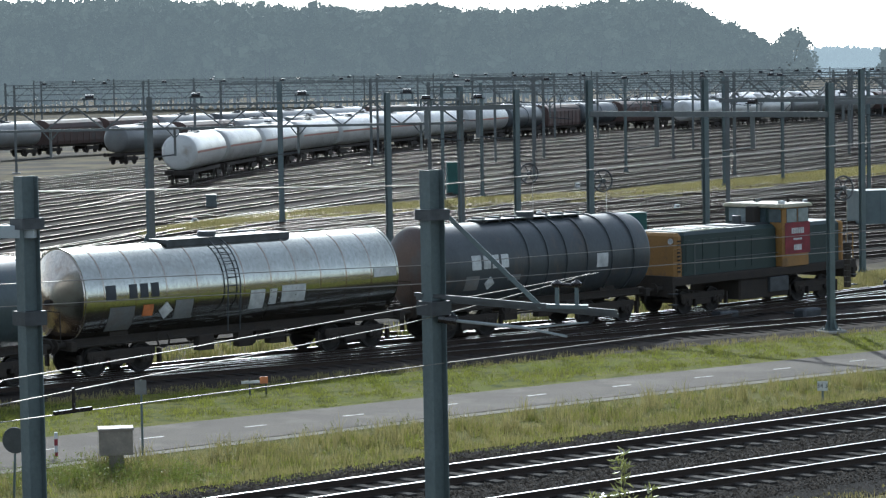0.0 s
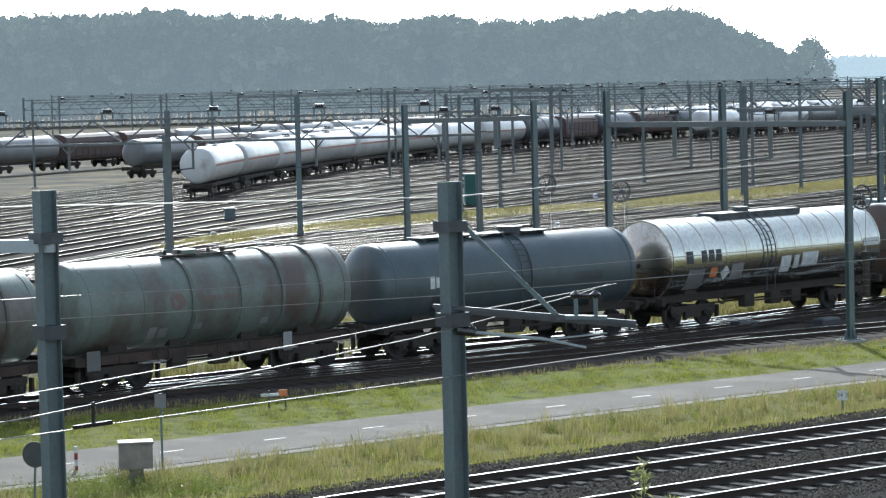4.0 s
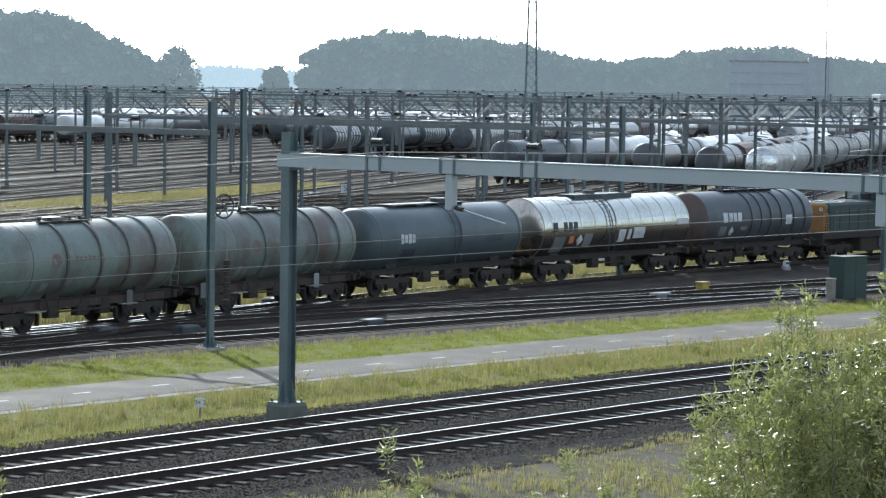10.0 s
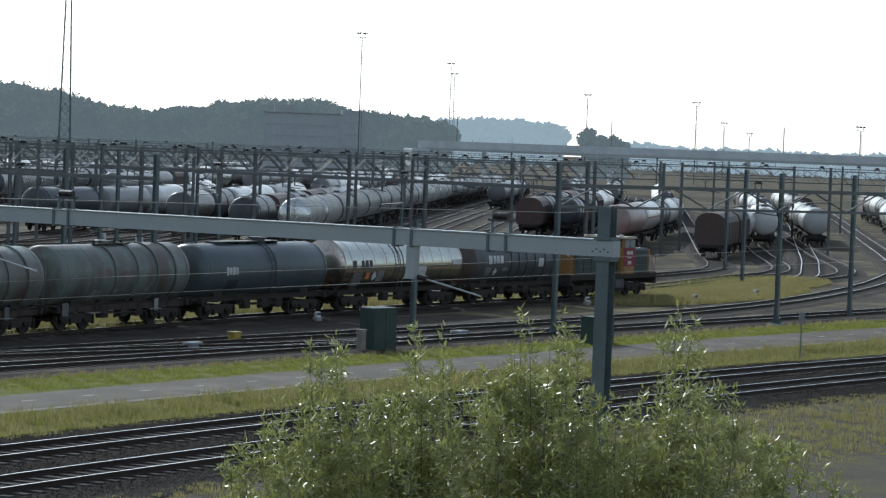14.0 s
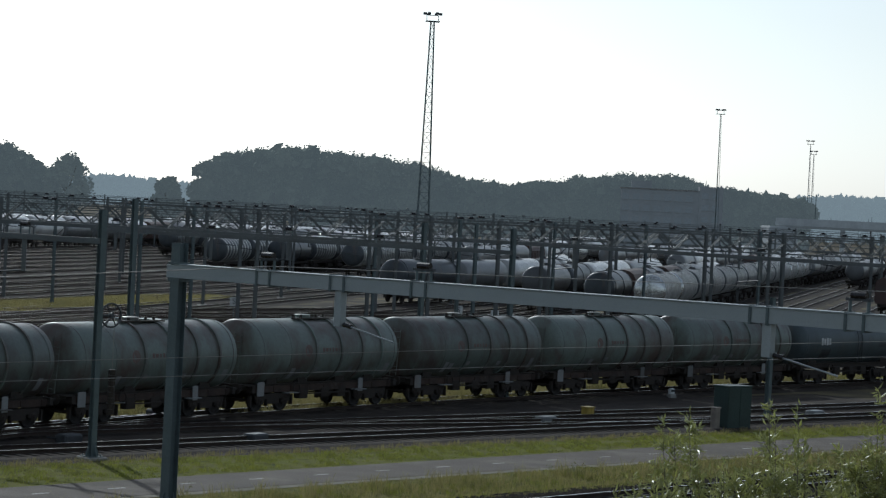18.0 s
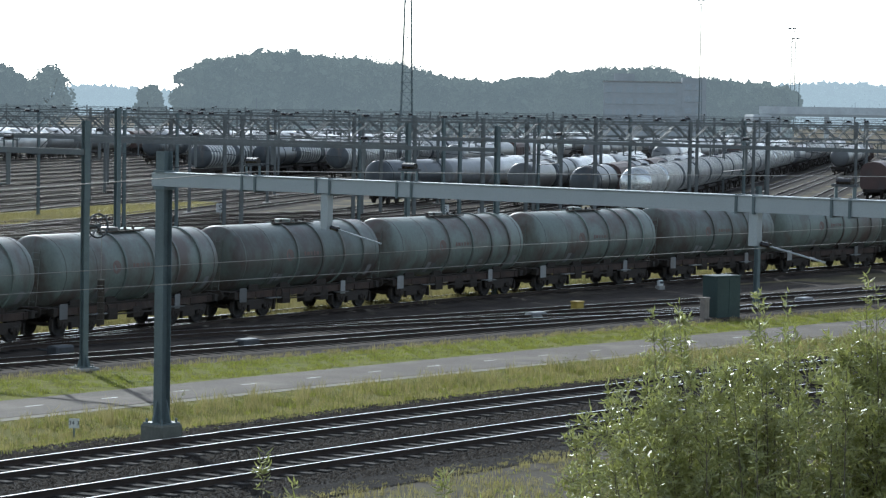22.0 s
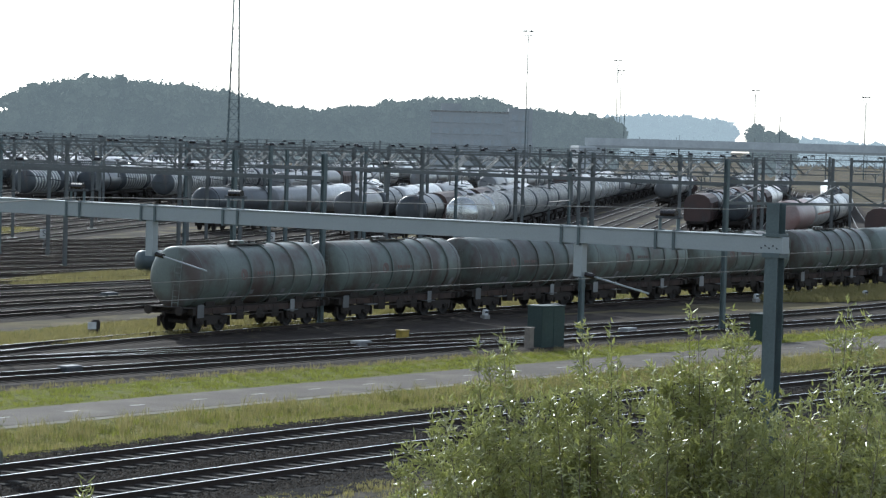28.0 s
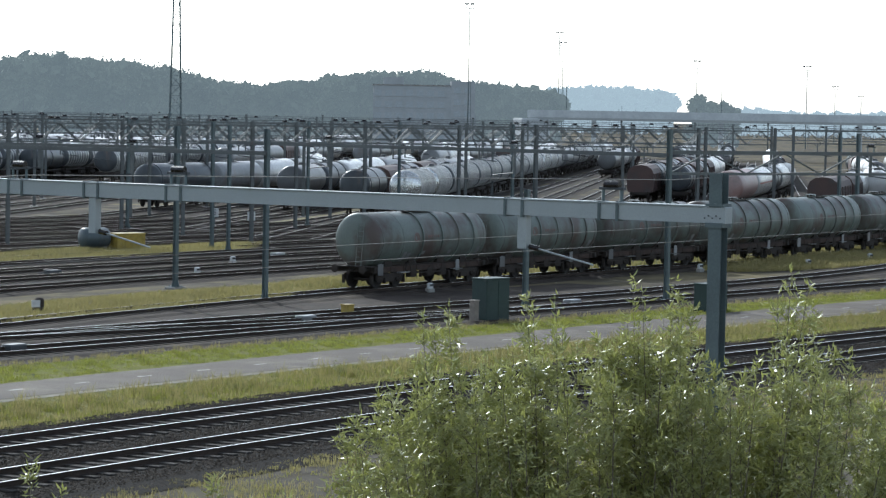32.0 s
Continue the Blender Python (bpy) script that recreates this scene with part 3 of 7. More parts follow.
WHEEL_MESH = Mesh().turned([(-0.07, 0.001), (-0.07, 0.10), (-0.03, 0.12), (-0.02, 0.36), (-0.065, 0.40), (-0.065, 0.46), (0.05, 0.455), (0.05, 0.49), (0.075, 0.49), (0.075, 0.39), (0.03, 0.36), (0.03, 0.12), (0.07, 0.10), (0.07, 0.001)], 20, axis="y").data("wheel", [WHEEL], True)


def bogie_mesh(base=1.8):
    b = Mesh()
    for s in (-1, 1):
        y = s * 1.0
        b.box(-base / 2 - 0.35, base / 2 + 0.35, y - 0.05, y + 0.05, 0.56, 0.78, c=0.03)
        b.box(-0.45, 0.45, y - 0.06, y + 0.06, 0.34, 0.6, c=0.03)
        for x in (-base / 2, base / 2):
            b.box(x - 0.16, x + 0.16, y - 0.1, y + 0.1, 0.32, 0.62, c=0.04)
            b.rod((x - 0.22, y, 0.42), (x - 0.22, y, 0.66), 0.07, n=8)
            b.rod((x + 0.22, y, 0.42), (x + 0.22, y, 0.66), 0.07, n=8)
            b.rod((x, y + s * 0.1, 0.46), (x, y + s * 0.16, 0.46), 0.09, n=10)
    b.box(-0.2, 0.2, -1.0, 1.0, 0.5, 0.8)
    for x in (-base / 2, base / 2):
        b.rod((x, -0.75, 0.46), (x, 0.75, 0.46), 0.08, n=8)
        for y in (-0.9, 0.9):
            b.box(x - 0.62, x - 0.54, y - 0.08, y + 0.08, 0.25, 0.7)
            b.box(x + 0.54, x + 0.62, y - 0.08, y + 0.08, 0.25, 0.7)
    return b


BOGIE_MESH = bogie_mesh().data("bogie", [FRAMEBLACK])
BUFFER_MESH = Mesh().turned([(0, 0.09), (0.35, 0.09), (0.35, 0.06), (0.55, 0.06), (0.55, 0.22), (0.6, 0.21), (0.62, 0.001)], 14).data("buffer", [FRAMEBLACK], True)


def running_gear(t, length, pivots):
    for x in (-pivots / 2, pivots / 2):
        bo = part("bogie", BOGIE_MESH, FRAMEBLACK, t, m=Matrix.Translation((x, 0, 0)))
        for dx in (-0.9, 0.9):
            for y in (-0.75, 0.75):
                part("wheel", WHEEL_MESH, WHEEL, bo, m=Matrix.Translation((dx, y, 0.46)) @ Matrix.Rotation(0 if y < 0 else math.pi, 4, "Z"))
    for s in (-1, 1):
        for y in (-0.875, 0.875):
            part("buffer", BUFFER_MESH, FRAMEBLACK, t, m=Matrix.Translation((s * (length / 2 - 0.62), y, 1.05)) @ Matrix.Rotation(0 if s > 0 else math.pi, 4, "Z"))
        hook = Mesh().rod((s * (length / 2 - 0.62), 0, 1.03), (s * (length / 2 - 0.1), 0, 0.95), 0.05).box(s * (length / 2 - 0.05) - 0.06, s * (length / 2 - 0.05) + 0.06, -0.06, 0.06, 0.82, 1.0)
        part("coupling", hook, FRAMEBLACK, t)
    b = Mesh()
    e = length / 2 - 0.62
    for y in (-0.85, 0.85):
        b.box(-e, e, y - 0.06, y + 0.06, 0.92, 1.18)
        b.box(-e, e, y - 0.11, y + 0.11, 1.165, 1.2)
    for x in (-e + 0.1, -pivots / 2, pivots / 2, e - 0.1, 0):
        b.box(x - 0.1, x + 0.1, -1.25 if abs(x) > e - 0.2 else -0.9, 1.25 if abs(x) > e - 0.2 else 0.9, 0.88, 1.16)
    part("underframe", b, FRAMEBLACK, t)
    b = Mesh()
    for x0, y in ((-0.9, 0.7), (0.7, -0.7)):
        b.rod((x0, y, 0.78), (x0 + 1.1, y, 0.78), 0.17, n=12)
    b.rod((-pivots / 2, 0.3, 0.62), (pivots / 2, 0.3, 0.62), 0.035)
    b.rod((-e, -1.05, 0.98), (e, -1.05, 0.98), 0.025)
    b.box(-0.25, 0.25, -1.15, -0.85, 0.55, 0.92, c=0.03)
    for x in (-1.5, 0.1, 1.4):
        b.box(x - 0.3, x + 0.3, -1.1, -0.75, 0.5, 0.98, c=0.03)
    b.bar((-1.9, -1.18, 0.72), (1.9, -1.18, 0.72), 0.04, 0.06)
    part("brake_gear", b, FRAMEBLACK, t)
    for s in (-1, 1):
        part("discharge_valve", Mesh().rod((0.35, s * 0.2, 1.15), (0.35, s * 0.9, 0.72), 0.09, n=10).rod((0.35, s * 0.9, 0.72), (0.35, s * 1.15, 0.66), 0.12, n=10), FRAMEBLACK, t)
    part("handbrake_wheel", Mesh().turned([(-0.02, 0.26), (0.02, 0.26), (0.02, 0.21), (-0.02, 0.21), (-0.02, 0.26)], 16, axis="y", at=(-pivots / 2 + 1.5, -1.2, 0.98)), FRAMEBLACK, t)


def plate(t, name, x, z, w, h, mat, r, zc, label="", side=-1, lift=0.012):
    """A thin painted plate on the barrel's flank, bent to it."""
    b = Mesh()
    n = 5
    pts = []
    for i in range(n):
        zz = z - h / 2 + h * i / (n - 1)
        yy = math.sqrt(max((r + lift) ** 2 - (zz - zc) ** 2, 0.01))
        pts.append((yy, zz))
    b.strip([(x - w / 2, side * y, q) for y, q in pts], [(x + w / 2, side * y, q) for y, q in pts])
    return part(name, b, mat, t, label)


def saddles(t, r, zc, xs):
    for x in xs:
        for y in (-0.8, 0.8):
            part("tank_saddle", Mesh().box(x - 0.35, x + 0.35, y - 0.12, y + 0.12, 1.15, zc - math.sqrt(r * r - 0.64) + 0.12), FRAMEBLACK, t)


def grey_wagon(m, label):
    t = thing("tank_wagon", label, "tank wagon", m, "tank wagons of the moving train")
    L, r, zc = 12.2, 1.44, 2.52
    part("tank", Mesh().turned(tank_profile(11.0, r, 0.34), 40, at=(0, 0, zc)), GREYTANK, t, smooth=True)
    for x in (-1.15, 0.75, 2.4, 3.95):
        ob = Mesh().turned([(x - 0.06, r - 0.01), (x - 0.05, r + 0.065), (x + 0.05, r + 0.065), (x + 0.06, r - 0.01)], 40, at=(0, 0, zc))
        part("hoop", ob, GREYTANK, t)
    for x in (-4.95, -3.0, 4.95):
        part("weld_seam", Mesh().turned([(x - 0.02, r - 0.005), (x - 0.015, r + 0.01), (x + 0.015, r + 0.01), (x + 0.02, r - 0.005)], 40, at=(0, 0, zc)), GREYTANK, t)
    for y in (-1.06, 1.06):
        sill = Mesh().box(-5.35, 5.35, y - 0.03, y + 0.03, 0.84, 1.12, c=0.01)
        for x in np.arange(-5.0, 5.1, 1.25):
            sill.box(x - 0.03, x + 0.03, y - 0.06, y + 0.06, 0.86, 1.1)
        part("side_sill", sill, RUSTSILL, t, "deep rust-brown side sill")
    for x, w in ((-4.75, 0.5), (2.75, 0.36)):
        part("corner_plate", Mesh().box(x - w / 2, x + w / 2, -1.16, -1.135, 0.7, 1.3, c=0.01), FARTANK, t, "pale grey plate on the sill")
    running_gear(t, L, 7.4)
    saddles(t, r, zc, (-3.7, 3.7, -1.4, 1.4))
    b = Mesh().turned([(0, 0.36), (0.2, 0.36), (0.22, 0.3), (0.24, 0.001)], 18, axis="z", at=(-0.4, 0, zc + r - 0.05))
    part("manhole", b, GREYTANK, t)
    b = Mesh()
    for x in (-1.3, -0.75, 0.4, 0.95):
        b.rod((x, -0.18, zc + r - 0.03), (x, -0.18, zc + r + 0.16), 0.06)
    b.box(-1.6, 1.3, -0.5, -0.28, zc + r - 0.02, zc + r + 0.03)
    b.box(-1.6, 1.3, 0.28, 0.5, zc + r - 0.02, zc + r + 0.03)
    part("top_walkway", b, FRAMEBLACK, t)
    plate(t, "data_panel", 4.6, 1.7, 0.3, 0.5, FARTANK, r, zc)
    b = Mesh()
    ring = [(-1.75 + 0.27 * math.cos(a), zc + 0.1 + 0.27 * math.sin(a)) for a in np.linspace(0, 2 * math.pi, 20, endpoint=False)]
    b.add([(x, -math.sqrt((r + 0.012) ** 2 - (z - zc) ** 2), z) for x, z in ring], [tuple(range(20))])
    part("owner_mark", b, REDFADED, t, "faded red round mark")
    for i, w in enumerate((0.16, 0.24, 0.16, 0.13, 0.22, 0.06, 0.15)):
        plate(t, "owner_mark", -0.62 + 0.235 * i, zc + 0.12, w * 0.85, 0.2 if i in (0, 3) else 0.15, REDFADED, r, zc, "faded red bar of worn lettering")
    for x, z, w, h in ((-2.6, 1.62, 0.3, 0.5), (-2.2, 1.66, 0.34, 0.3), (1.75, 1.75, 0.3, 0.2), (-0.9, 1.78, 0.34, 0.2)):
        plate(t, "data_panel", x, z, w, h, FARTANK, r, zc)
    for x in (-2.6, 2.6):
        part("step_board", Mesh().box(x - 0.45, x + 0.45, -1.3, -1.05, 0.78, 0.82), FARTANK, t)
    b = Mesh()
    for y in (-0.55, -0.2):
        b.rod((-5.72, y, 1.2), (-5.45, y, zc + 0.9), 0.018, n=6)
    for i in range(8):
        b.rod((-5.72 + i * 0.03, -0.55, 1.4 + i * 0.27), (-5.72 + i * 0.03, -0.2, 1.4 + i * 0.27), 0.014, n=6)
    part("end_ladder", b, GREYTANK, t)
    b = Mesh().box(-5.9, -5.4, -1.3, 1.3, 1.16, 1.2)
    part("end_platform", b, FRAMEBLACK, t)
    return t


def slate_wagon(m):
    t = thing("tank_wagon", "slate blue tank wagon with rusty underframe", "tank wagon", m, "tank wagons of the moving train")
    L, r, zc = 12.6, 1.40, 2.44
    part("tank", Mesh().turned(tank_profile(11.6, r, 0.5), 40, at=(0, 0, zc)), BLUETANK, t, smooth=True)
    for x in (-5.2, 0.6, 5.2):
        part("seam", Mesh().turned([(x - 0.03, r - 0.01), (x - 0.03, r + 0.015), (x + 0.03, r + 0.015), (x + 0.03, r - 0.01)], 40, at=(0, 0, zc)), BLUETANK, t)
    running_gear(t, L, 7.8)
    saddles(t, r, zc, (-3.9, 3.9))
    part("manhole", Mesh().turned([(0, 0.4), (0.28, 0.4), (0.28, 0.46), (0.34, 0.46), (0.36, 0.001)], 18, axis="z", at=(0.8, 0, zc + r - 0.06)), STEEL, t)
    b = Mesh().box(-3.4, 2.2, -0.42, 0.42, zc + r + 0.06, zc + r + 0.1)
    for x in (-3.2, -1.4, 0.2, 2.0):
        b.box(x - 0.03, x + 0.03, -0.4, 0.4, zc + r - 0.05, zc + r + 0.06)
    part("top_walkway", b, STEEL, t)
    b = Mesh()
    for x in (0.1, 0.55):
        pts = [(x, -math.sin(a) * (r + 0.08), zc + math.cos(a) * (r + 0.08)) for a in np.linspace(0.1, 1.75, 12)] + [(x, -r - 0.05, 1.2)]
        for p, q in zip(pts, pts[1:]):
            b.rod(p, q, 0.022, n=6)
    for a in np.linspace(0.25, 1.7, 10):
        b.rod((0.1, -math.sin(a) * (r + 0.08), zc + math.cos(a) * (r + 0.08)), (0.55, -math.sin(a) * (r + 0.08), zc + math.cos(a) * (r + 0.08)), 0.015, n=6)
    part("ladder", b, STEEL, t)
    for i, (dx, w) in enumerate(((-0.42, 0.2), (-0.16, 0.22), (0.12, 0.2), (0.38, 0.22))):
        plate(t, "owner_mark", -3.3 + dx, zc + 0.05, w, 0.42 if i % 2 == 0 else 0.36, WHITE, r, zc, "white bar of the owner's mark")
    plate(t, "data_panel", 3.2, zc - 0.15, 1.3, 0.3, DARKTANK, r, zc, "faded grey panel")
    plate(t, "data_panel", -3.2, 1.75, 1.0, 0.55, STEEL, r, zc)
    return t


def silver_wagon(m):
    t = thing("tank_wagon", "long silver clad tank wagon, shiny top and stained flank", "tank wagon", m, "tank wagons of the moving train")
    L, r, zc = 14.9, 1.47, 2.46
    part("tank", Mesh().turned([(-6.4, r - 0.03), (-6.36, r), (0, r), (6.36, r), (6.4, r - 0.03)], 44, at=(0, 0, zc)), SILVER, t, smooth=True)
    for s in (-1, 1):
        end = part("end_plate", Mesh().turned([(s * 6.39, r - 0.02), (s * 6.44, r - 0.05), (s * 6.8, 0.5), (s * 6.86, 0.25), (s * 6.88, 0.001)], 44, at=(0, 0, zc)), SILVEREND, t, "stained conical end plate", smooth=True)
        part("end_valve", Mesh().turned([(s * 6.8, 0.09), (s * 7.0, 0.09), (s * 7.01, 0.001)], 12, at=(0, -0.1, zc - 0.15)), FRAMEBLACK, end)
        part("end_rail", Mesh().rod((s * 7.2, -1.2, 1.15), (s * 7.2, -1.2, 2.1), 0.018, n=6).rod((s * 7.2, 1.2, 1.15), (s * 7.2, 1.2, 2.1), 0.018, n=6).rod((s * 7.2, -1.2, 2.1), (s * 7.2, 1.2, 2.1), 0.018, n=6), FRAMEBLACK, t)
        part("end_rim", Mesh().turned([(s * 6.34, r - 0.01), (s * 6.34, r + 0.02), (s * 6.4, r + 0.02), (s * 6.4, r - 0.05)], 44, at=(0, 0, zc)), SILVER, t)
    for x in (-5.7, -4.5, -3.3, -2.1, -0.2, 0.9, 1.95, 3.0, 4.1, 5.2):
        part("cladding_joint", Mesh().turned([(x - 0.02, r - 0.005), (x - 0.02, r + 0.012), (x + 0.02, r + 0.012), (x + 0.02, r - 0.005)], 44, at=(0, 0, zc)), SILVEREND, t)
    running_gear(t, L, 9.6)
    saddles(t, r, zc, (-4.8, 4.8))
    b = Mesh().box(-2.6, 2.4, -0.5, 0.5, zc + r + 0.05, zc + r + 0.09)
    for x in np.arange(-2.5, 2.5, 0.7):
        b.box(x - 0.03, x + 0.03, -0.55, 0.55, zc + r - 0.1, zc + r + 0.05)
    b.bar((-2.6, -0.55, zc + r - 0.02), (2.4, -0.55, zc + r - 0.02), 0.03, 0.22)
    part("top_walkway", b, STEEL, t)
    part("manhole", Mesh().turned([(0, 0.3), (0.26, 0.3), (0.28, 0.001)], 18, axis="z", at=(-0.6, 0, zc + r)), STEEL, t)
    b = Mesh()
    for x in (-0.95, -0.45):
        pts = [(x, -math.sin(a) * (r + 0.1), zc + math.cos(a) * (r + 0.1)) for a in np.linspace(0.3, 1.7, 12)] + [(x, -r - 0.02, 1.1)]
        for p, q in zip(pts, pts[1:]):
            b.rod(p, q, 0.025, n=6)
    for a in np.linspace(0.35, 1.7, 9):
        b.rod((-0.95, -math.sin(a) * (r + 0.1), zc + math.cos(a) * (r + 0.1)), (-0.45, -math.sin(a) * (r + 0.1), zc + math.cos(a) * (r + 0.1)), 0.016, n=6)
    part("ladder", b, STEEL, t)
    for dx, w, h in ((-0.85, 0.38, 0.46), (0.0, 0.3, 0.44), (0.42, 0.3, 0.44), (0.84, 0.3, 0.44)):
        plate(t, "owner_mark", -4.6 + dx, zc + 0.12, w, h, BLACKPAINT, r, zc, "black bar of the owner's mark")
    for x, z, w, h, mt, nm in ((-5.0, 1.75, 0.95, 0.75, FARTANK, "data_panel"), (-4.0, 1.95, 0.4, 0.36, ORANGE, "hazard_plate"), (-2.6, 1.9, 0.7, 0.6, FARTANK, "data_panel"),
                               (0.35, 2.0, 0.6, 0.62, WHITE, "data_panel"), (1.0, 2.05, 0.3, 0.5, WHITE, "data_panel"), (1.85, 2.1, 1.0, 0.55, WHITE, "data_panel"), (5.8, 2.55, 1.0, 0.3, WHITE, "data_panel")):
        plate(t, nm, x, z, w, h, mt, r, zc, "orange hazard plate" if mt is ORANGE else "")
    b = Mesh().add([(x, -math.sqrt((r + 0.015) ** 2 - (z - zc) ** 2) - 0.004, z) for x, z in ((-3.3, 1.62), (-3.02, 1.9), (-3.3, 1.9), (-3.58, 1.9), (-3.3, 2.18))], [(0, 1, 2), (0, 2, 3), (2, 1, 4), (2, 4, 3)])
    part("hazard_diamond", b, WHITE, t, "white hazard diamond")
    return t


def dark_wagon(m):
    t = thing("tank_wagon", "short dark tank wagon with close hoops and pale lettering", "tank wagon", m, "tank wagons of the moving train")
    L, r, zc = 11.5, 1.44, 2.45
    prof = tank_profile(10.7, r, 0.45)
    part("tank", Mesh().turned(prof[6:], 40, at=(0, 0, zc)), DARKTANK, t, smooth=True)
    part("tank_end", Mesh().turned(prof[:7], 40, at=(0, 0, zc)), RUSTEND, t, "rust-stained dished tank end", smooth=True)
    for x in (-0.9, 0.0, 0.9, 1.9, 3.1, 4.2):
        part("hoop", Mesh().turned([(x - 0.05, r - 0.01), (x - 0.05, r + 0.05), (x + 0.05, r + 0.05), (x + 0.05, r - 0.01)], 40, at=(0, 0, zc)), DARKTANK, t)
    running_gear(t, L, 6.6)
    saddles(t, r, zc, (-3.3, 3.3))
    b = Mesh().box(-2.2, 2.6, -0.45, 0.45, zc + r + 0.05, zc + r + 0.09)
    for x in np.arange(-2.0, 2.6, 0.75):
        b.box(x - 0.05, x + 0.05, -0.3, 0.3, zc + r - 0.08, zc + r + 0.16)
    part("top_walkway", b, STEEL, t)
    part("manhole", Mesh().turned([(0, 0.32), (0.26, 0.32), (0.28, 0.001)], 18, axis="z", at=(0.2, 0, zc + r)), STEEL, t)
    for dx, w, h in ((-0.75, 0.42, 0.5), (-0.27, 0.32, 0.46), (0.12, 0.3, 0.46), (0.55, 0.34, 0.46)):
        plate(t, "owner_mark", -2.6 + dx, zc + 0.15, w, h, WHITE, r, zc, "white bar of the owner's mark")
    for x, z, w, h in ((-3.5, 1.9, 0.6, 0.5), (-1.6, 2.0, 0.6, 0.2), (2.6, 2.35, 0.55, 0.5)):
        plate(t, "data_panel", x, z, w, h, WHITE if x > 0 else FARTANK, r, zc)
    b = Mesh().add([(x, -math.sqrt((r + 0.015) ** 2 - (z - zc) ** 2) - 0.004, z) for x, z in ((-2.7, 1.62), (-2.46, 1.86), (-2.7, 1.86), (-2.94, 1.86), (-2.7, 2.1))], [(0, 1, 2), (0, 2, 3), (2, 1, 4), (2, 4, 3)])
    part("hazard_diamond", b, WHITE, t, "white hazard diamond")
    return t


def loco(m):
    t = thing("shunting_locomotive", "grey and yellow diesel shunting locomotive with red cab panels", "locomotive", m)
    L = 13.8
    b = Mesh().box(-6.3, 6.3, -1.4, 1.4, 1.15, 1.45, c=0.04)
    for s in (-1, 1):
        b.box(s * 6.3 - 0.09, s * 6.3 + 0.09, -1.4, 1.4, 0.75, 1.5)
    part("underframe", b, FRAMEBLACK, t)
    part("fuel_tank", Mesh().box(-1.7, 1.7, -1.25, 1.25, 0.35, 1.15, c=0.08), FRAMEBLACK, t)
    part("equipment_box", Mesh().box(0.2, 1.5, -1.4, -1.15, 0.55, 1.1, c=0.03), STEEL, t)
    for x in (-3.9, 3.9):
        bo = part("bogie", BOGIE_MESH, FRAMEBLACK, t, m=Matrix.Translation((x, 0, 0)))
        for dx in (-0.9, 0.9):
            for y in (-0.75, 0.75):
                part("wheel", WHEEL_MESH, WHEEL, bo, m=Matrix.Translation((dx, y, 0.46)) @ Matrix.Rotation(0 if y < 0 else math.pi, 4, "Z"))
    hood = part("long_hood", Mesh().box(-5.35, 1.15, -1.1, 1.1, 1.45, 3.08, c=0.14), LOCOGREY, t, "dark grey long engine hood")
    part("hood_end", Mesh().box(-5.75, -5.33, -1.12, 1.12, 1.45, 3.05, c=0.12), LOCOYELLOW, t, "yellow end of the engine hood")
    for i in range(5):
        part("hood_door", Mesh().box(-5.1 + i * 1.1, -4.1 + i * 1.1, -1.125, -1.095, 1.6, 2.75, c=0.01), LOCOGREY, hood)
    b = Mesh()
    for i in range(9):
        b.box(-5.68, -5.4, -1.145, -1.11, 1.6 + i * 0.14, 1.66 + i * 0.14)
    part("grille", b, FRAMEBLACK, t)
    b = Mesh()
    for x in (-4.3, -2.9, -1.4, 0.2):
        b.box(x, x + 0.9, -0.7, 0.7, 3.05, 3.13, c=0.03)
    part("roof_hatch", b, STEEL, t)
    part("exhaust", Mesh().turned([(0, 0.2), (0.35, 0.18), (0.36, 0.14), (0.1, 0.13)], 14, axis="z", at=(0.3, 0.3, 3.05)), STEEL, t)
    part("radiator_cover", Mesh().box(-4.6, -2.2, -0.95, 0.95, 3.06, 3.11), SILVER, t, "bare metal hood top")
    hood2 = part("short_hood", Mesh().box(2.95, 5.7, -1.1, 1.1, 1.45, 3.05, c=0.14), LOCOGREY, t, "dark grey short hood")
    part("hood_end", Mesh().box(5.68, 5.95, -1.11, 1.11, 1.45, 3.0, c=0.08), LOCOYELLOW, t, "yellow end of the short hood")
    cab = part("cab", Mesh().box(1.7, 3.5, -1.45, 1.45, 1.45, 3.74, c=0.12), LOCOYELLOW, t, "yellow driver's cab", m=Matrix.Translation((-0.55, 0, 0)))
    part("cab_roof", Mesh().box(1.5, 3.7, -1.5, 1.5, 3.70, 3.84, c=0.09), CREAM, cab, "cream cab roof")
    part("cab_rear_panel", Mesh().box(1.67, 1.705, -0.75, 1.44, 1.5, 3.7), LOCOGREY, cab)
    part("red_panel", Mesh().box(1.72, 3.48, -1.462, -1.448, 1.92, 3.12), LOCORED, cab, "red side panel of the cab")
    for i, (z, n, w, h) in enumerate(((2.8, 7, 0.10, 0.22), (2.48, 8, 0.06, 0.07), (2.16, 4, 0.11, 0.22))):
        for j in range(n):
            x = 2.6 + (j - (n - 1) / 2) * w * 1.28
            part("lettering_bar", Mesh().box(x - w / 2, x + w / 2, -1.47, -1.46, z - h / 2, z + h / 2), WHITE, cab)
    for y0, y1 in ((-1.3, -0.72), (-0.55, 0.15), (0.4, 1.25)):
        part("rear_window", Mesh().box(1.65, 1.665, y0, y1, 3.14, 3.64), PALEGLASS if y0 > 0 else GLASS, cab)
        part("front_window", Mesh().box(3.51, 3.545, y0, y1, 3.14, 3.64), GLASS, cab)
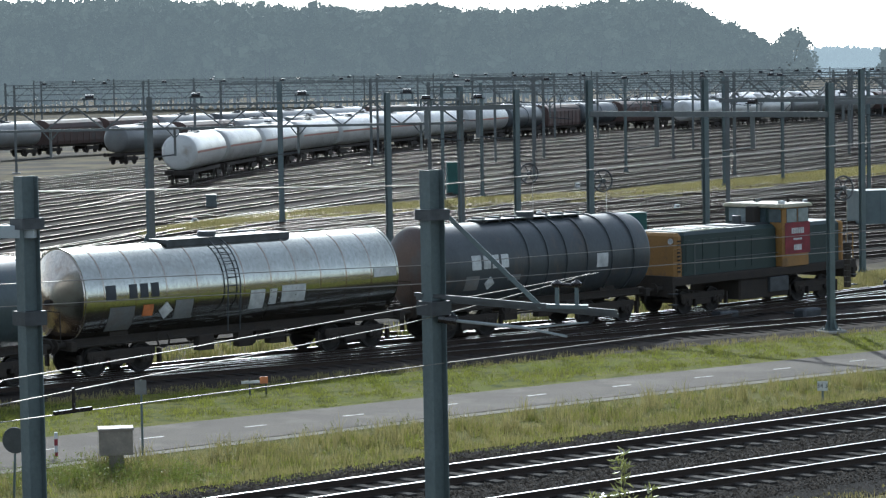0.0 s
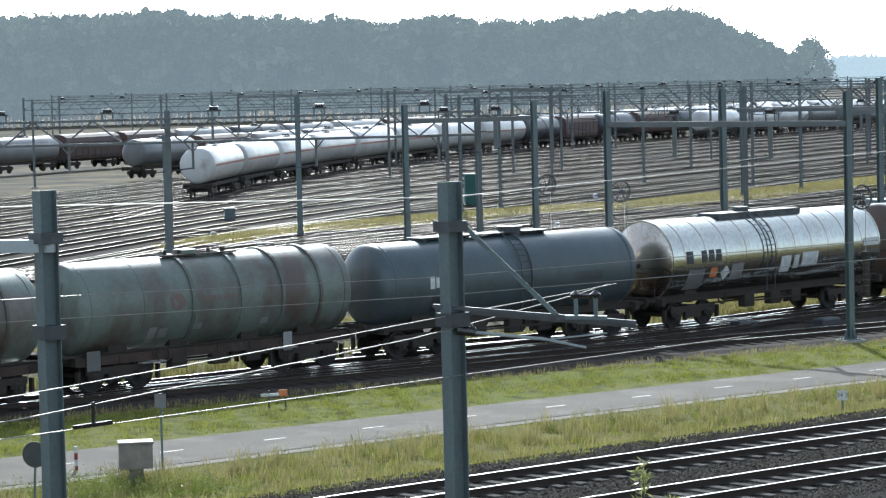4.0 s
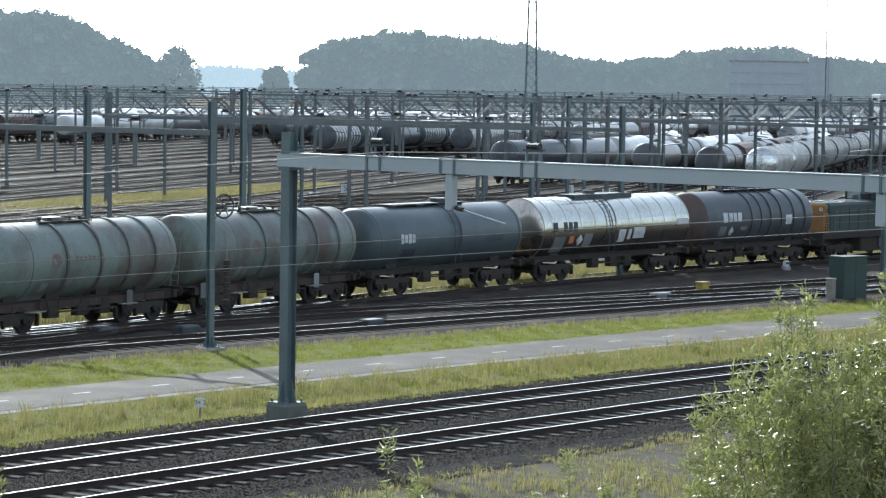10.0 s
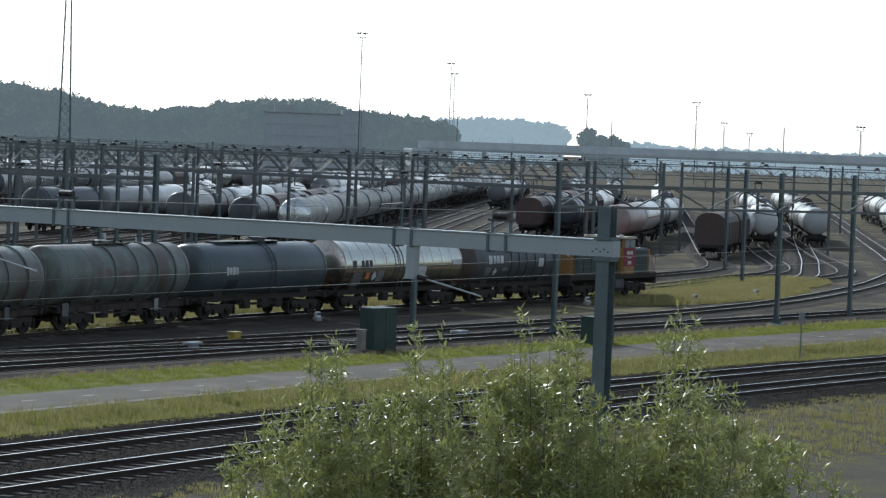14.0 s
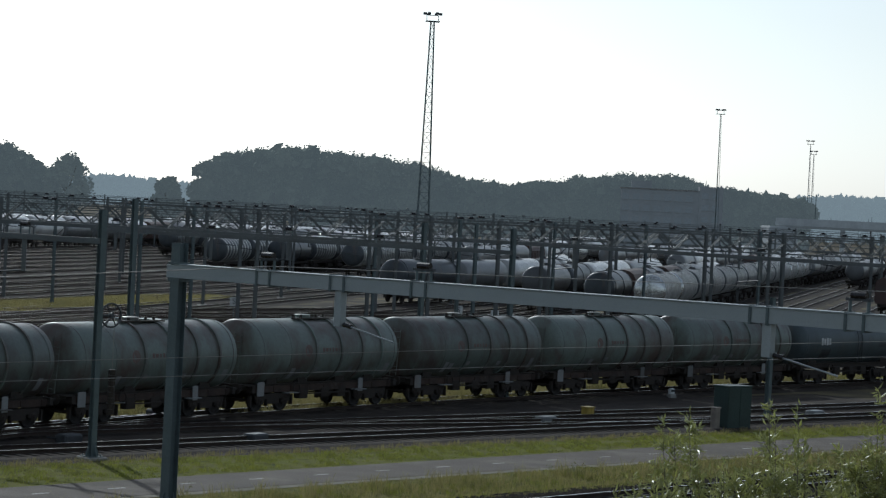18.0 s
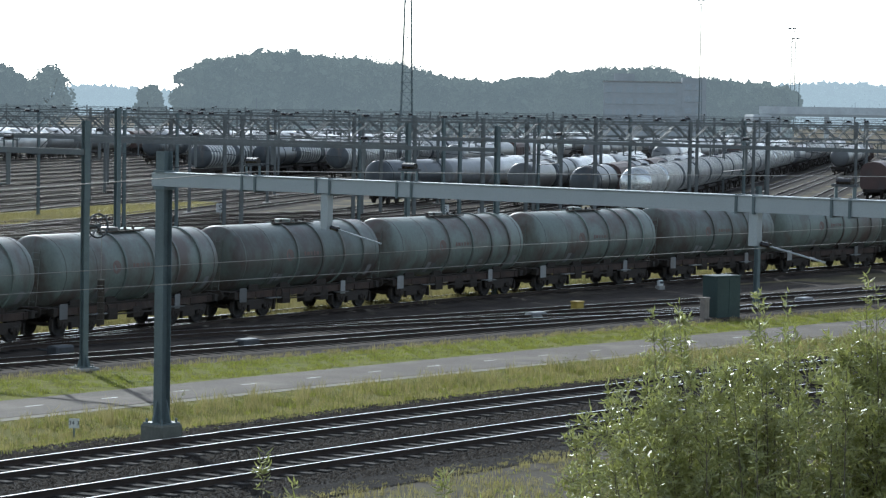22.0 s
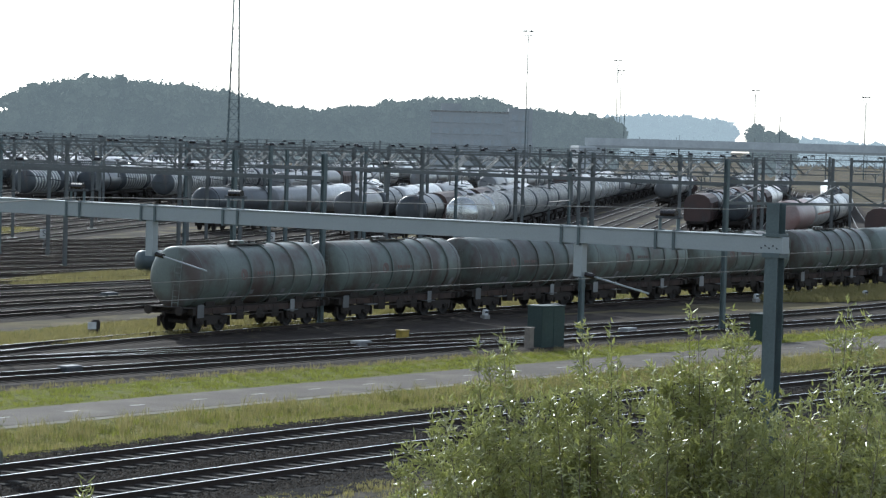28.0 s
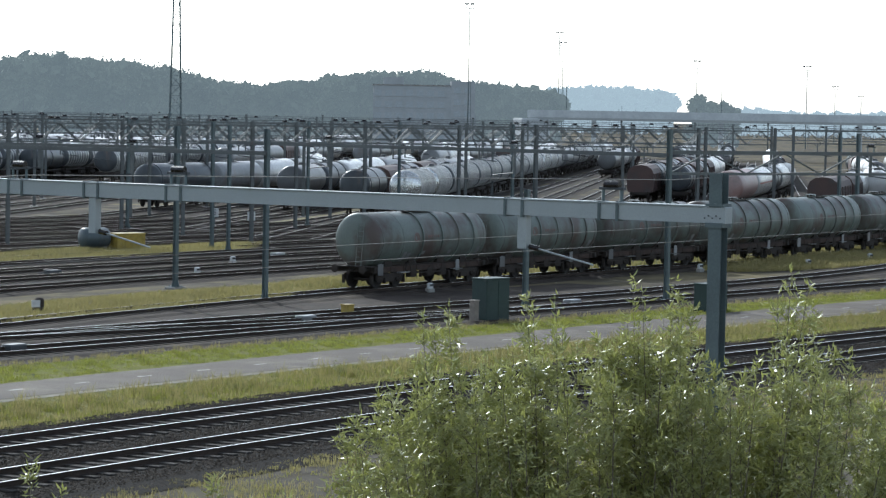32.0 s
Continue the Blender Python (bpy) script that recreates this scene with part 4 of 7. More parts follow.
    for x0, x1 in ((1.86, 2.52), (2.66, 3.34)):
        for y in (-1.465, 1.45):
            w = part("side_window", Mesh().box(x0, x1, y, y + 0.015, 3.14, 3.64), PALEGLASS, cab)
            part("window_frame", Mesh().box(x0 - 0.04, x1 + 0.04, y + 0.004, y + 0.012, 3.11, 3.67), STEEL, cab)
    # Handrails in a pale colour that draws their bright reflections along the hood.
    for z in (2.0, 2.62):
        part("hood_rail", Mesh().rod((-4.6, -1.17, z), (1.1, -1.17, z), 0.014, n=5), FARTANK, t)
        part("hood_rail", Mesh().rod((3.0, -1.17, z), (5.6, -1.17, z), 0.014, n=5), FARTANK, t)
    part("hood_rail", Mesh().rod((-4.6, -1.17, 1.2), (-4.6, -1.17, 2.62), 0.014, n=5), FARTANK, t)
    part("chimney", Mesh().box(0.6, 1.05, -0.35, 0.1, 3.05, 3.75, c=0.04), FRAMEBLACK, t)
    part("horn", Mesh().rod((2.4, 0.5, 3.92), (2.8, 0.5, 3.92), 0.06).rod((2.6, 0.5, 3.81), (2.6, 0.5, 3.92), 0.03), STEEL, cab)
    part("roof_lamp", Mesh().box(1.9, 2.15, -1.2, -0.95, 3.82, 3.96, c=0.04), WHITE, cab)
    part("roof_aerial", Mesh().rod((3.2, -0.6, 3.81), (3.2, -0.6, 4.05), 0.05), FRAMEBLACK, cab)
    for s in (-1, 1):
        for y in (-1.35, 1.35):
            b = Mesh()
            x = s * 6.25
            for q in ((x, y, 1.45), (x - s * 0.5, y, 1.45)):
                b.rod(q, (q[0], q[1], 2.5), 0.02, n=6)
            b.rod((x, y, 2.5), (x - s * 0.5, y, 2.5), 0.02, n=6)
            b.rod((x, y, 2.0), (x - s * 0.5, y, 2.0), 0.02, n=6)
            part("handrail", b, LOCOYELLOW, t)
            for z in (0.45, 0.85):
                part("step", Mesh().box(x - 0.25, x + 0.1, y - 0.15, y + 0.1, z, z + 0.04), STEEL, t)
        for y in (-0.875, 0.875):
            part("buffer", BUFFER_MESH, FRAMEBLACK, t, m=Matrix.Translation((s * 6.3, y, 1.05)) @ Matrix.Rotation(0 if s > 0 else math.pi, 4, "Z"))
        for y in (-0.9, 0.9):
            part("headlight", Mesh().turned([(0, 0.11), (0.06, 0.11), (0.07, 0.09), (0.07, 0.001)], 12, at=(s * 5.95 if s > 0 else -5.85, y, 2.75)), WHITE, t)
    return t


TRAIN_LINE = spline(TRAIN_PTS, 1.0)


def along(s):
    return np.array([np.interp(s, np.arange(len(TRAIN_LINE)), TRAIN_LINE[:, 0]), np.interp(s, np.arange(len(TRAIN_LINE)), TRAIN_LINE[:, 1])])


def on_rails(s, base):
    a, b = along(s - base / 2), along(s + base / 2)
    p, d = (a + b) / 2, b - a
    return Matrix.Translation((p[0], p[1], 0)) @ Matrix.Rotation(math.atan2(d[1], d[0]), 4, "Z")


def train_at(t):
    """Metres run by the rear end of the silver wagon."""
    ts = (0, 1, 2, 3, 6, 9, 13, 19, 23, 25, 28, 29, 32)
    ss = (119.9, 126.1, 132.3, 138.4, 155.6, 173.15, 197.4, 233.6, 257.4, 268.9, 286.1, 291.65, 306.4)
    return float(np.interp(t, ts, ss))


def train_smooth(t):
    return sum(train_at(min(max(t + d, 0), 32) ) + (t + d - min(max(t + d, 0), 32)) * (6.3 if t < 5 else 4.9) for d in (-1, -0.5, 0, 0.5, 1)) / 5


GREY_LABELS = ["grimy grey tank wagon with rusty streaks and hoops"] * 7 + ["grimy grey tank wagon, last of the moving train"]


def shorten(ob, k):
    """Draws a thing in along its length."""
    seen = set()
    for o in ob.children_recursive:
        o.location.x *= k
        if o.data.users == 1 and o.data.name not in seen:
            seen.add(o.data.name)
            o.data.transform(Matrix.Diagonal((k, 1, 1, 1)))
    return ob


TRAIN = [(shorten(loco(None), 0.87), 31.85, 6.8), (dark_wagon(None), 20.15, 6.6), (shorten(silver_wagon(None), 0.967), 7.22, 9.3), (shorten(slate_wagon(None), 1.025), -6.32, 8.0)]
first_grey = grey_wagon(None, GREY_LABELS[0])
for i in range(8):
    w = first_grey if i == 0 else copy_thing(first_grey, Matrix.Identity(4))
    w["label"] = GREY_LABELS[i]
    TRAIN.append((w, -18.8 - 12.2 * i, 7.4))


# ---- yard tracks behind the train ----
def leads():
    """Switch leads between the front siding and the train's track."""
    tu, tv = TRAIN_LINE @ EU, TRAIN_LINE @ EV
    for u0, u1, a, b in ((28, 82, 0.0, 1.0), (52, 112, 1.0, 0.0), (18, 60, 0.55, 0.5)):
        pts = []
        for s in np.linspace(0, 1, 7):
            u = u0 + (u1 - u0) * s
            k = a + (b - a) * (s * s * (3 - 2 * s))
            pts.append(world_xy(u, front_line(u) * (1 - k) + float(np.interp(u, tu, tv)) * k))
        track("siding", pts, z=-0.012, label="switch lead between two sidings", step=1.5, bed_width=1.3)


leads()
FAR_HEAD = radians(17)
FU = np.array([math.sin(FAR_HEAD), math.cos(FAR_HEAD)])
YARD = []


def far_on(p, steps=(60, 160, 300, 480)):
    return [tuple(np.array(p) + FU * s) for s in steps]


for k in range(11):
    d = 146 + 10.5 * k
    x0, y0 = -0.317 * d, 0.948 * d
    YARD.append([(x0 - 5, y0 - 60), (x0 - 0.5, y0), (x0 + 2.6, y0 + 35), (x0 + 12, y0 + 85)] + far_on((x0 + 12, y0 + 85)))
for j in range(7):
    e = (-37 + 5.4 * j, 196 + 2.0 * j)
    s = (-47.5 + 0.9 * j, 133 - 0.6 * j)
    mid = (0.55 * s[0] + 0.45 * e[0] - 2.2 + 0.75 * j, 0.55 * s[1] + 0.45 * e[1] - 0.6 * j)
    YARD.append([(s[0] - 16 - j, s[1] - 30), s, mid, e] + far_on(e))
for m_ in range(13):
    ln = offset(spline(TRAIN_PTS, 4.0), -13.0 - 4.8 * m_)
    ok = [tuple(p) for p in ln if p[1] > 102 + 5 * m_ and p[1] < 208 + 5 * m_][::4]
    YARD.append(ok + far_on(ok[-1], (40, 110, 220, 380)))
for w_ in range(3):
    o = np.array((71.0 + 5.4 * w_, 212.0 - 1.2 * w_))
    YARD.append([tuple(o - np.array((24.0, 34.0)) - FU * 4), tuple(o - np.array((11, 17))), tuple(o)] + far_on(o, (40, 120, 260)))
for k in range(4):
    o = 6.0 * k
    YARD.append([(84 + o, 177 - 0.5 * o), (103 + o, 205 - 0.4 * o), (116 + o, 236 - 0.3 * o), (150 + o, 323), (192 + o, 430)])
for p_ in ((38.6, 233), (34.4, 235.4), (30.2, 248), (71.3, 276), (76.2, 279), (71.5, 244)):
    YARD.append([tuple(np.array(p_) - FU * (45 if p_[0] < 60 else 10)), p_] + far_on(p_, (60, 160, 320)))
gas, h = [np.array((-62.3, 212.0))], -6.0
for i in range(14):
    gas.append(gas[-1] + 15.8 * np.array((math.sin(radians(h)), math.cos(radians(h)))))
    h += 2.3
YARD.append([tuple(2 * gas[0] - gas[2])] + [tuple(p) for p in gas[::2]])
for pts in YARD:
    track("siding", pts, step=3.0, label="yard siding with worn rails", sleepers="joined", bed_width=1.45, head=RAILWORN)


def patch(name, label, mat, centre, a, b, turn, lift=0.05):
    """An uneven patch of grass."""
    rnd = random.Random(name + str(centre))
    n = 28
    edge = []
    for i in range(n):
        t = 2 * math.pi * i / n
        k = 1 + 0.18 * math.sin(3 * t + rnd.random() * 6) + rnd.uniform(-0.06, 0.06)
        x, y = a * k * math.cos(t), b * k * math.sin(t)
        edge.append((centre[0] + x * math.sin(turn) + y * math.cos(turn), centre[1] + x * math.cos(turn) - y * math.sin(turn), -0.30 + lift))
    m = Mesh().add([(centre[0], centre[1], -0.28 + lift)] + edge, [(0, 1 + i, 1 + (i + 1) % n) for i in range(n)])
    return tagged(part(name, m, mat), label, "grass", kind="structure")


for c, a, b, h in (((-35, 178), 22, 4.5, 30), ((-17, 205), 24, 5, 22), ((-8, 226), 26, 4.5, 20), ((8, 127.5), 16, 3.2, 38), ((-6, 112), 12, 2.2, 37), ((26, 150.5), 15, 2.6, 42), ((57, 172), 16, 4.2, 40),
                   ((68, 190), 12, 3.4, 34), ((6, 170), 12, 2.6, 36), ((14, 176), 13, 2.4, 33), ((-44, 158), 9, 2.5, 14), ((-50, 175), 14, 2.2, 6), ((30, 232), 30, 3.5, 20), ((-28, 95), 10, 2.0, 33), ((-40, 105), 16, 4, 25)):
    patch("grass_patch", "dry yellow-green grass between the sidings", DRYGRASS, c, a, b, radians(h), 0.045 + 0.002 * (int(c[0]) % 7))


STRIP = spline(TRAIN_PTS, 3.0)[22:92]
band("grass_strip", "dry grass along the far side of the train's siding", "grass", DRYGRASS, offset(STRIP, -5.6), offset(STRIP, -2.3), 0.03, 3)


# ---- parked wagons ----
def plain_bogie():
    b = Mesh()
    for x in (-0.9, 0.9):
        for y in (-0.75, 0.75):
            b.turned([(-0.06, 0.001), (-0.06, 0.46), (0.06, 0.46), (0.06, 0.001)], 12, axis="y", at=(x, y, 0.46))
    for y in (-1.0, 1.0):
        b.box(-1.25, 1.25, y - 0.06, y + 0.06, 0.4, 0.78)
    b.box(-0.2, 0.2, -0.95, 0.95, 0.5, 0.82)
    return b.data("bogie", [FRAMEBLACK])


PLAIN_BOGIE = plain_bogie()


def parked_tank(label, mat, length, r, hoops=0, band_mat=None, walkway=True, hoop_mat=None, hoop_w=0.06):
    t = thing("tank_wagon", label, "tank wagon", None, "parked tank wagons")
    zc = 1.22 + r
    part("tank", Mesh().turned(tank_profile(length - 0.9, r, 0.5, 6), 28, at=(0, 0, zc)), mat, t, smooth=True)
    for i in range(hoops):
        x = (i - (hoops - 1) / 2) * (length - 2.6) / max(hoops - 1, 1)
        part("hoop", Mesh().turned([(x - hoop_w, r - 0.01), (x - hoop_w, r + 0.06), (x + hoop_w, r + 0.06), (x + hoop_w, r - 0.01)], 28, at=(0, 0, zc)), hoop_mat or mat, t)
    if band_mat:
        b = Mesh()
        for s in (-1, 1):
            e = length / 2 - 0.9
            b.strip([(-e, s * (r + 0.012), zc - 0.09), (e, s * (r + 0.012), zc - 0.09)], [(-e, s * (r + 0.012), zc + 0.09), (e, s * (r + 0.012), zc + 0.09)])
        part("band", b, band_mat, t, "orange warning band")
    if walkway:
        part("top_walkway", Mesh().box(-1.6, 1.6, -0.4, 0.4, zc + r + 0.03, zc + r + 0.08).box(-0.35, 0.35, -0.3, 0.3, zc + r - 0.1, zc + r + 0.25, c=0.08), STEEL, t)
    b = Mesh()
    for y in (-0.8, 0.8):
        b.box(-length / 2 + 0.5, length / 2 - 0.5, y - 0.1, y + 0.1, 0.92, 1.2)
    for s in (-1, 1):
        b.box(s * (length / 2 - 0.6) - 0.1, s * (length / 2 - 0.6) + 0.1, -1.25, 1.25, 0.86, 1.2)
        for y in (-0.87, 0.87):
            b.rod((s * (length / 2 - 0.6), y, 1.05), (s * length / 2, y, 1.05), 0.1)
            b.rod((s * (length / 2 - 0.06), y, 1.05), (s * length / 2, y, 1.05), 0.22, n=12)
    part("underframe", b, FRAMEBLACK, t)
    for x in (-length / 2 + 2.4, length / 2 - 2.4):
        part("bogie", PLAIN_BOGIE, FRAMEBLACK, t, m=Matrix.Translation((x, 0, 0)))
    return t


def parked_hopper(label, mat, length):
    t = thing("covered_wagon", label, "goods wagon", None, "parked goods wagons")
    sec = [(-1.3, 1.2), (-1.42, 1.6), (-1.42, 3.2), (-1.2, 3.7), (-0.7, 4.02), (0, 4.12), (0.7, 4.02), (1.2, 3.7), (1.42, 3.2), (1.42, 1.6), (1.3, 1.2)]
    b = Mesh()
    e, n = length / 2 - 0.6, len(sec)
    b.add([(x, y, z) for x in (-e, e) for y, z in sec], [(i, (i + 1) % n, n + (i + 1) % n, n + i) for i in range(n)] + [tuple(range(n)), tuple(range(2 * n - 1, n - 1, -1))])
    part("body", b, mat, t)
    for i in range(9):
        x = -e + 0.3 + i * (2 * e - 0.6) / 8
        part("rib", Mesh().box(x - 0.05, x + 0.05, -1.47, -1.42, 1.3, 3.2), mat, t)
    b = Mesh().box(-length / 2 + 0.5, length / 2 - 0.5, -0.9, 0.9, 0.9, 1.2)
    for s in (-1, 1):
        for y in (-0.87, 0.87):
            b.rod((s * (length / 2 - 0.6), y, 1.05), (s * length / 2, y, 1.05), 0.1)
            b.rod((s * (length / 2 - 0.06), y, 1.05), (s * length / 2, y, 1.05), 0.22, n=12)
    part("underframe", b, FRAMEBLACK, t)
    for x in (-length / 2 + 2.4, length / 2 - 2.4):
        part("bogie", PLAIN_BOGIE, FRAMEBLACK, t, m=Matrix.Translation((x, 0, 0)))
    return t


KINDS = {
    "gas": (parked_tank("long white gas tank wagon with orange band", WHITETANK, 16.6, 1.52, 0, REDBAND), 16.9),
    "grey": (parked_tank("grey tank wagon parked in the yard", FARTANK, 13.4, 1.42, 0), 13.7),
    # White hoops on a dark barrel put the hoops' bright highlights into colour.
    "hoops": (parked_tank("grey tank wagon, hoops coloured white for their highlights", DARKTANK, 12.4, 1.46, 9, hoop_mat=WHITETANK, hoop_w=0.16), 12.7),
    "white": (parked_tank("white tank wagon, bright roof", WHITETANK, 14.2, 1.45, 0), 14.5),
    "whoops": (parked_tank("silvery clad tank wagon with many hoops", CLADTANK, 13.0, 1.45, 12, hoop_mat=WHITETANK, hoop_w=0.14), 13.3),
    "dark": (parked_tank("dark grimy tank wagon parked in the yard", DARKTANK, 13.2, 1.43, 3), 13.5),
    "brown": (parked_hopper("red-brown covered hopper wagon", BROWNWAGON, 12.6), 12.9),
    "pink": (parked_tank("white gas tank wagon with faded red flanks", PINKTANK, 15.5, 1.52, 0), 15.8),
}
FIRST = dict.fromkeys(KINDS, True)


def park(kind, x, y, head):
    ob, step = KINDS[kind]
    c = np.array((x, y)) + np.array((math.sin(head), math.cos(head))) * step / 2
    m = Matrix.Translation((c[0], c[1], 0)) @ Matrix.Rotation(math.pi / 2 - head, 4, "Z")
    if FIRST[kind]:
        ob.matrix_basis, FIRST[kind] = m, False
    else:
        copy_thing(ob, m)
    return np.array((x, y)) + np.array((math.sin(head), math.cos(head))) * step


def row(x, y, head, kinds, bend=0.0):
    p, h = np.array((x, y), float), radians(head)
    for k in kinds:
        p = park(k, p[0], p[1], h)
        h += radians(bend)


rnd = random.Random(4)
row(-62.3, 212, -6, ["gas"] * 8 + ["dark", "brown", "dark", "brown", "dark", "dark"], 2.3)
row(-108, 284, 15, ["grey", "brown", "brown", "grey", "dark", "grey", "white", "brown", "grey"], 0.2)
row(-84, 262, 11, ["grey", "brown", "grey", "grey", "white", "gas"], 0.8)
row(38.6, 233, 16.9, ["whoops"] * 2 + ["hoops"] * 8 + ["whoops"] * 4 + ["hoops"] * 6 + ["whoops"] * 5)
row(34.4, 235.4, 17, ["dark", "brown", "dark", "brown", "hoops", "grey", "white"])
row(30.2, 248, 17, ["grey", "dark", "white", "white", "grey", "white"])
row(16.4, 248, 31, ["dark", "grey", "white", "grey", "gas", "white"], -5)
row(17.2, 332, 14, ["hoops"] * 8, 0.4)
row(8, 338, 17, ["dark", "hoops", "hoops", "dark", "hoops", "hoops"])
row(0, 322, 17, ["hoops"] * 8)
row(71.3, 276, 19, ["brown", "dark", "brown", "dark", "brown", "dark"])
row(76.2, 279, 19, ["dark", "brown", "dark", "brown", "white", "white"])
row(71.5, 244, 23, ["pink", "gas", "dark", "white", "grey"], -0.6)
row(76.4, 230.0, 25, ["brown", "brown", "white"], -1.5)
row(93, 262, 19, ["white", "gas", "grey"])
row(101, 268, 18, ["white", "grey", "white"])
row(96, 345, 17, ["hoops", "grey", "dark", "white", "grey", "brown"])
row(106, 338, 17, ["dark", "grey", "brown", "grey", "white", "grey"])
row(117, 330, 17, ["grey", "white", "dark", "grey", "brown", "dark"])
row(128, 345, 17, ["brown", "dark", "grey", "white", "grey"])
row(140, 340, 18, ["grey", "dark", "white", "grey", "brown"])
row(118, 285, 20, ["dark", "grey", "white"])
for i in range(22):
    w = -172 + 8.3 * i
    x0, s0 = w, rnd.uniform(395, 470) if i % 3 else rnd.uniform(330, 400)
    p = np.array((math.cos(FAR_HEAD), -math.sin(FAR_HEAD))) * w + FU * s0
    style = rnd.choice((["white", "whoops", "gas"], ["grey", "hoops", "white"], ["hoops", "grey", "dark"], ["white", "grey", "brown"], ["gas", "white", "gas"]))
    row(p[0], p[1], 17, [rnd.choice(style) for _ in range(rnd.randint(6, 10))])


# ---- overhead line ----
def mast_mesh(h, w=0.30, name="post"):
    """A rolled H section, flanges across the track."""
    return Mesh().hsection(w / 2, w / 2, 0.0, h).data(name, [MAST])


FOOT = Mesh().box(-0.42, 0.42, -0.42, 0.42, -0.35, 0.12, c=0.04).data("concrete_foot", [CONCRETE])


def base_plate():
    b = Mesh().box(-0.3, 0.3, -0.3, 0.3, 0.12, 0.15)
    for a in range(4):
        m = Matrix.Rotation(a * math.pi / 2, 4, "Z")
        b.add([tuple(m @ Vector(p)) for p in ((0.12, -0.012, 0.15), (0.3, -0.012, 0.15), (0.12, -0.012, 0.62), (0.12, 0.012, 0.15), (0.3, 0.012, 0.15), (0.12, 0.012, 0.62))], [(0, 1, 2), (5, 4, 3), (0, 3, 4, 1), (1, 4, 5, 2)])
        for y in (-0.2, 0.2):
            b.rod(tuple(m @ Vector((0.24, y, 0.12))), tuple(m @ Vector((0.24, y, 0.22))), 0.025, n=6)
    return b.data("base_plate", [MAST])


PLATE = base_plate()
POSTS = {}


def mast(x, y, h, w=0.21, head=0.6, z=-0.30, label="grey-green steel catenary mast on concrete foot", wheel=False, arm=0.0, cap=True):
    t = thing("catenary_mast", label, "catenary mast", Matrix.Translation((x, y, z)) @ Matrix.Rotation(head, 4, "Z"), "catenary masts")
    key = (round(h, 1), w)
    if key not in POSTS:
        POSTS[key] = mast_mesh(round(h - z, 1), w)
    part("post", POSTS[key], MAST, t)
    part("concrete_foot", FOOT, CONCRETE, t)
    part("base_plate", PLATE, MAST, t)
    if wheel:
        b = Mesh()
        for i in range(20):
            a0, a1 = 2 * math.pi * i / 20, 2 * math.pi * (i + 1) / 20
            b.rod((0.55 + 0.42 * math.cos(a0), 0, 5.1 + 0.42 * math.sin(a0)), (0.55 + 0.42 * math.cos(a1), 0, 5.1 + 0.42 * math.sin(a1)), 0.035, n=6, caps=False)
        for i in range(6):
            a0 = math.pi * i / 3
            b.rod((0.55, 0, 5.1), (0.55 + 0.42 * math.cos(a0), 0, 5.1 + 0.42 * math.sin(a0)), 0.02, n=5)
        b.rod((0.55, -0.08, 5.1), (0.55, 0.08, 5.1), 0.09, n=10)
        part("tension_wheel", b, STEEL, t, "spoked tensioning wheel of the overhead line")
        part("wheel_arm", Mesh().bar((0.1, 0, 5.1), (0.55, 0, 5.1), 0.05, 0.08).bar((0.1, 0, 4.6), (0.5, 0, 5.02), 0.04, 0.04), STEEL, t)
        for i in range(8):
            part("tension_weight", Mesh().rod((0.7, 0, 1.6 + i * 0.2), (0.7, 0, 1.78 + i * 0.2), 0.13, n=10), FRAMEBLACK, t)
        part("weight_rope", Mesh().rod((0.7, 0, 3.1), (0.7, 0, 5.0), 0.012, n=5), WIRE, t)
    if arm:
        b = Mesh().rod((0, 0, 6.6), (arm, 0, 7.1), 0.035).rod((0, 0, 5.6), (arm, 0, 7.1), 0.03).rod((arm * 0.4, 0, 5.9), (arm * 1.05, 0, 5.6), 0.02)
        part("cantilever", b, STEEL, t)
        part("insulator", Mesh().turned([(0, 0.03), (0.05, 0.09), (0.1, 0.04), (0.15, 0.09), (0.2, 0.04), (0.25, 0.09), (0.3, 0.03)], 10, at=(0.18 if arm > 0 else -0.48, 0, 6.65)), INSULATOR, t)
    return t


def cage(t, p, d):
    """An insulator cage that stands on a beam."""
    n = np.array((-d[1], d[0]))
    for s in (-0.22, 0.22):
        q = np.array(p[:2]) + d * s
        part("cage_post", Mesh().bar((q[0], q[1], p[2]), (q[0], q[1], p[2] + 0.26), 0.06, 0.06), MAST, t)
    a, b = np.array(p[:2]) - d * 0.3, np.array(p[:2]) + d * 0.3
    bar = Mesh().bar((a[0], a[1], p[2] + 0.28), (b[0], b[1], p[2] + 0.28), 0.12, 0.06)
    part("cage_bar", bar, STEEL, t)
    a, b = np.array(p[:2]) - d * 0.18, np.array(p[:2]) + d * 0.18
    part("insulator", Mesh().rod((a[0], a[1], p[2] + 0.36), (b[0], b[1], p[2] + 0.36), 0.09, n=10), INSULATOR, t)


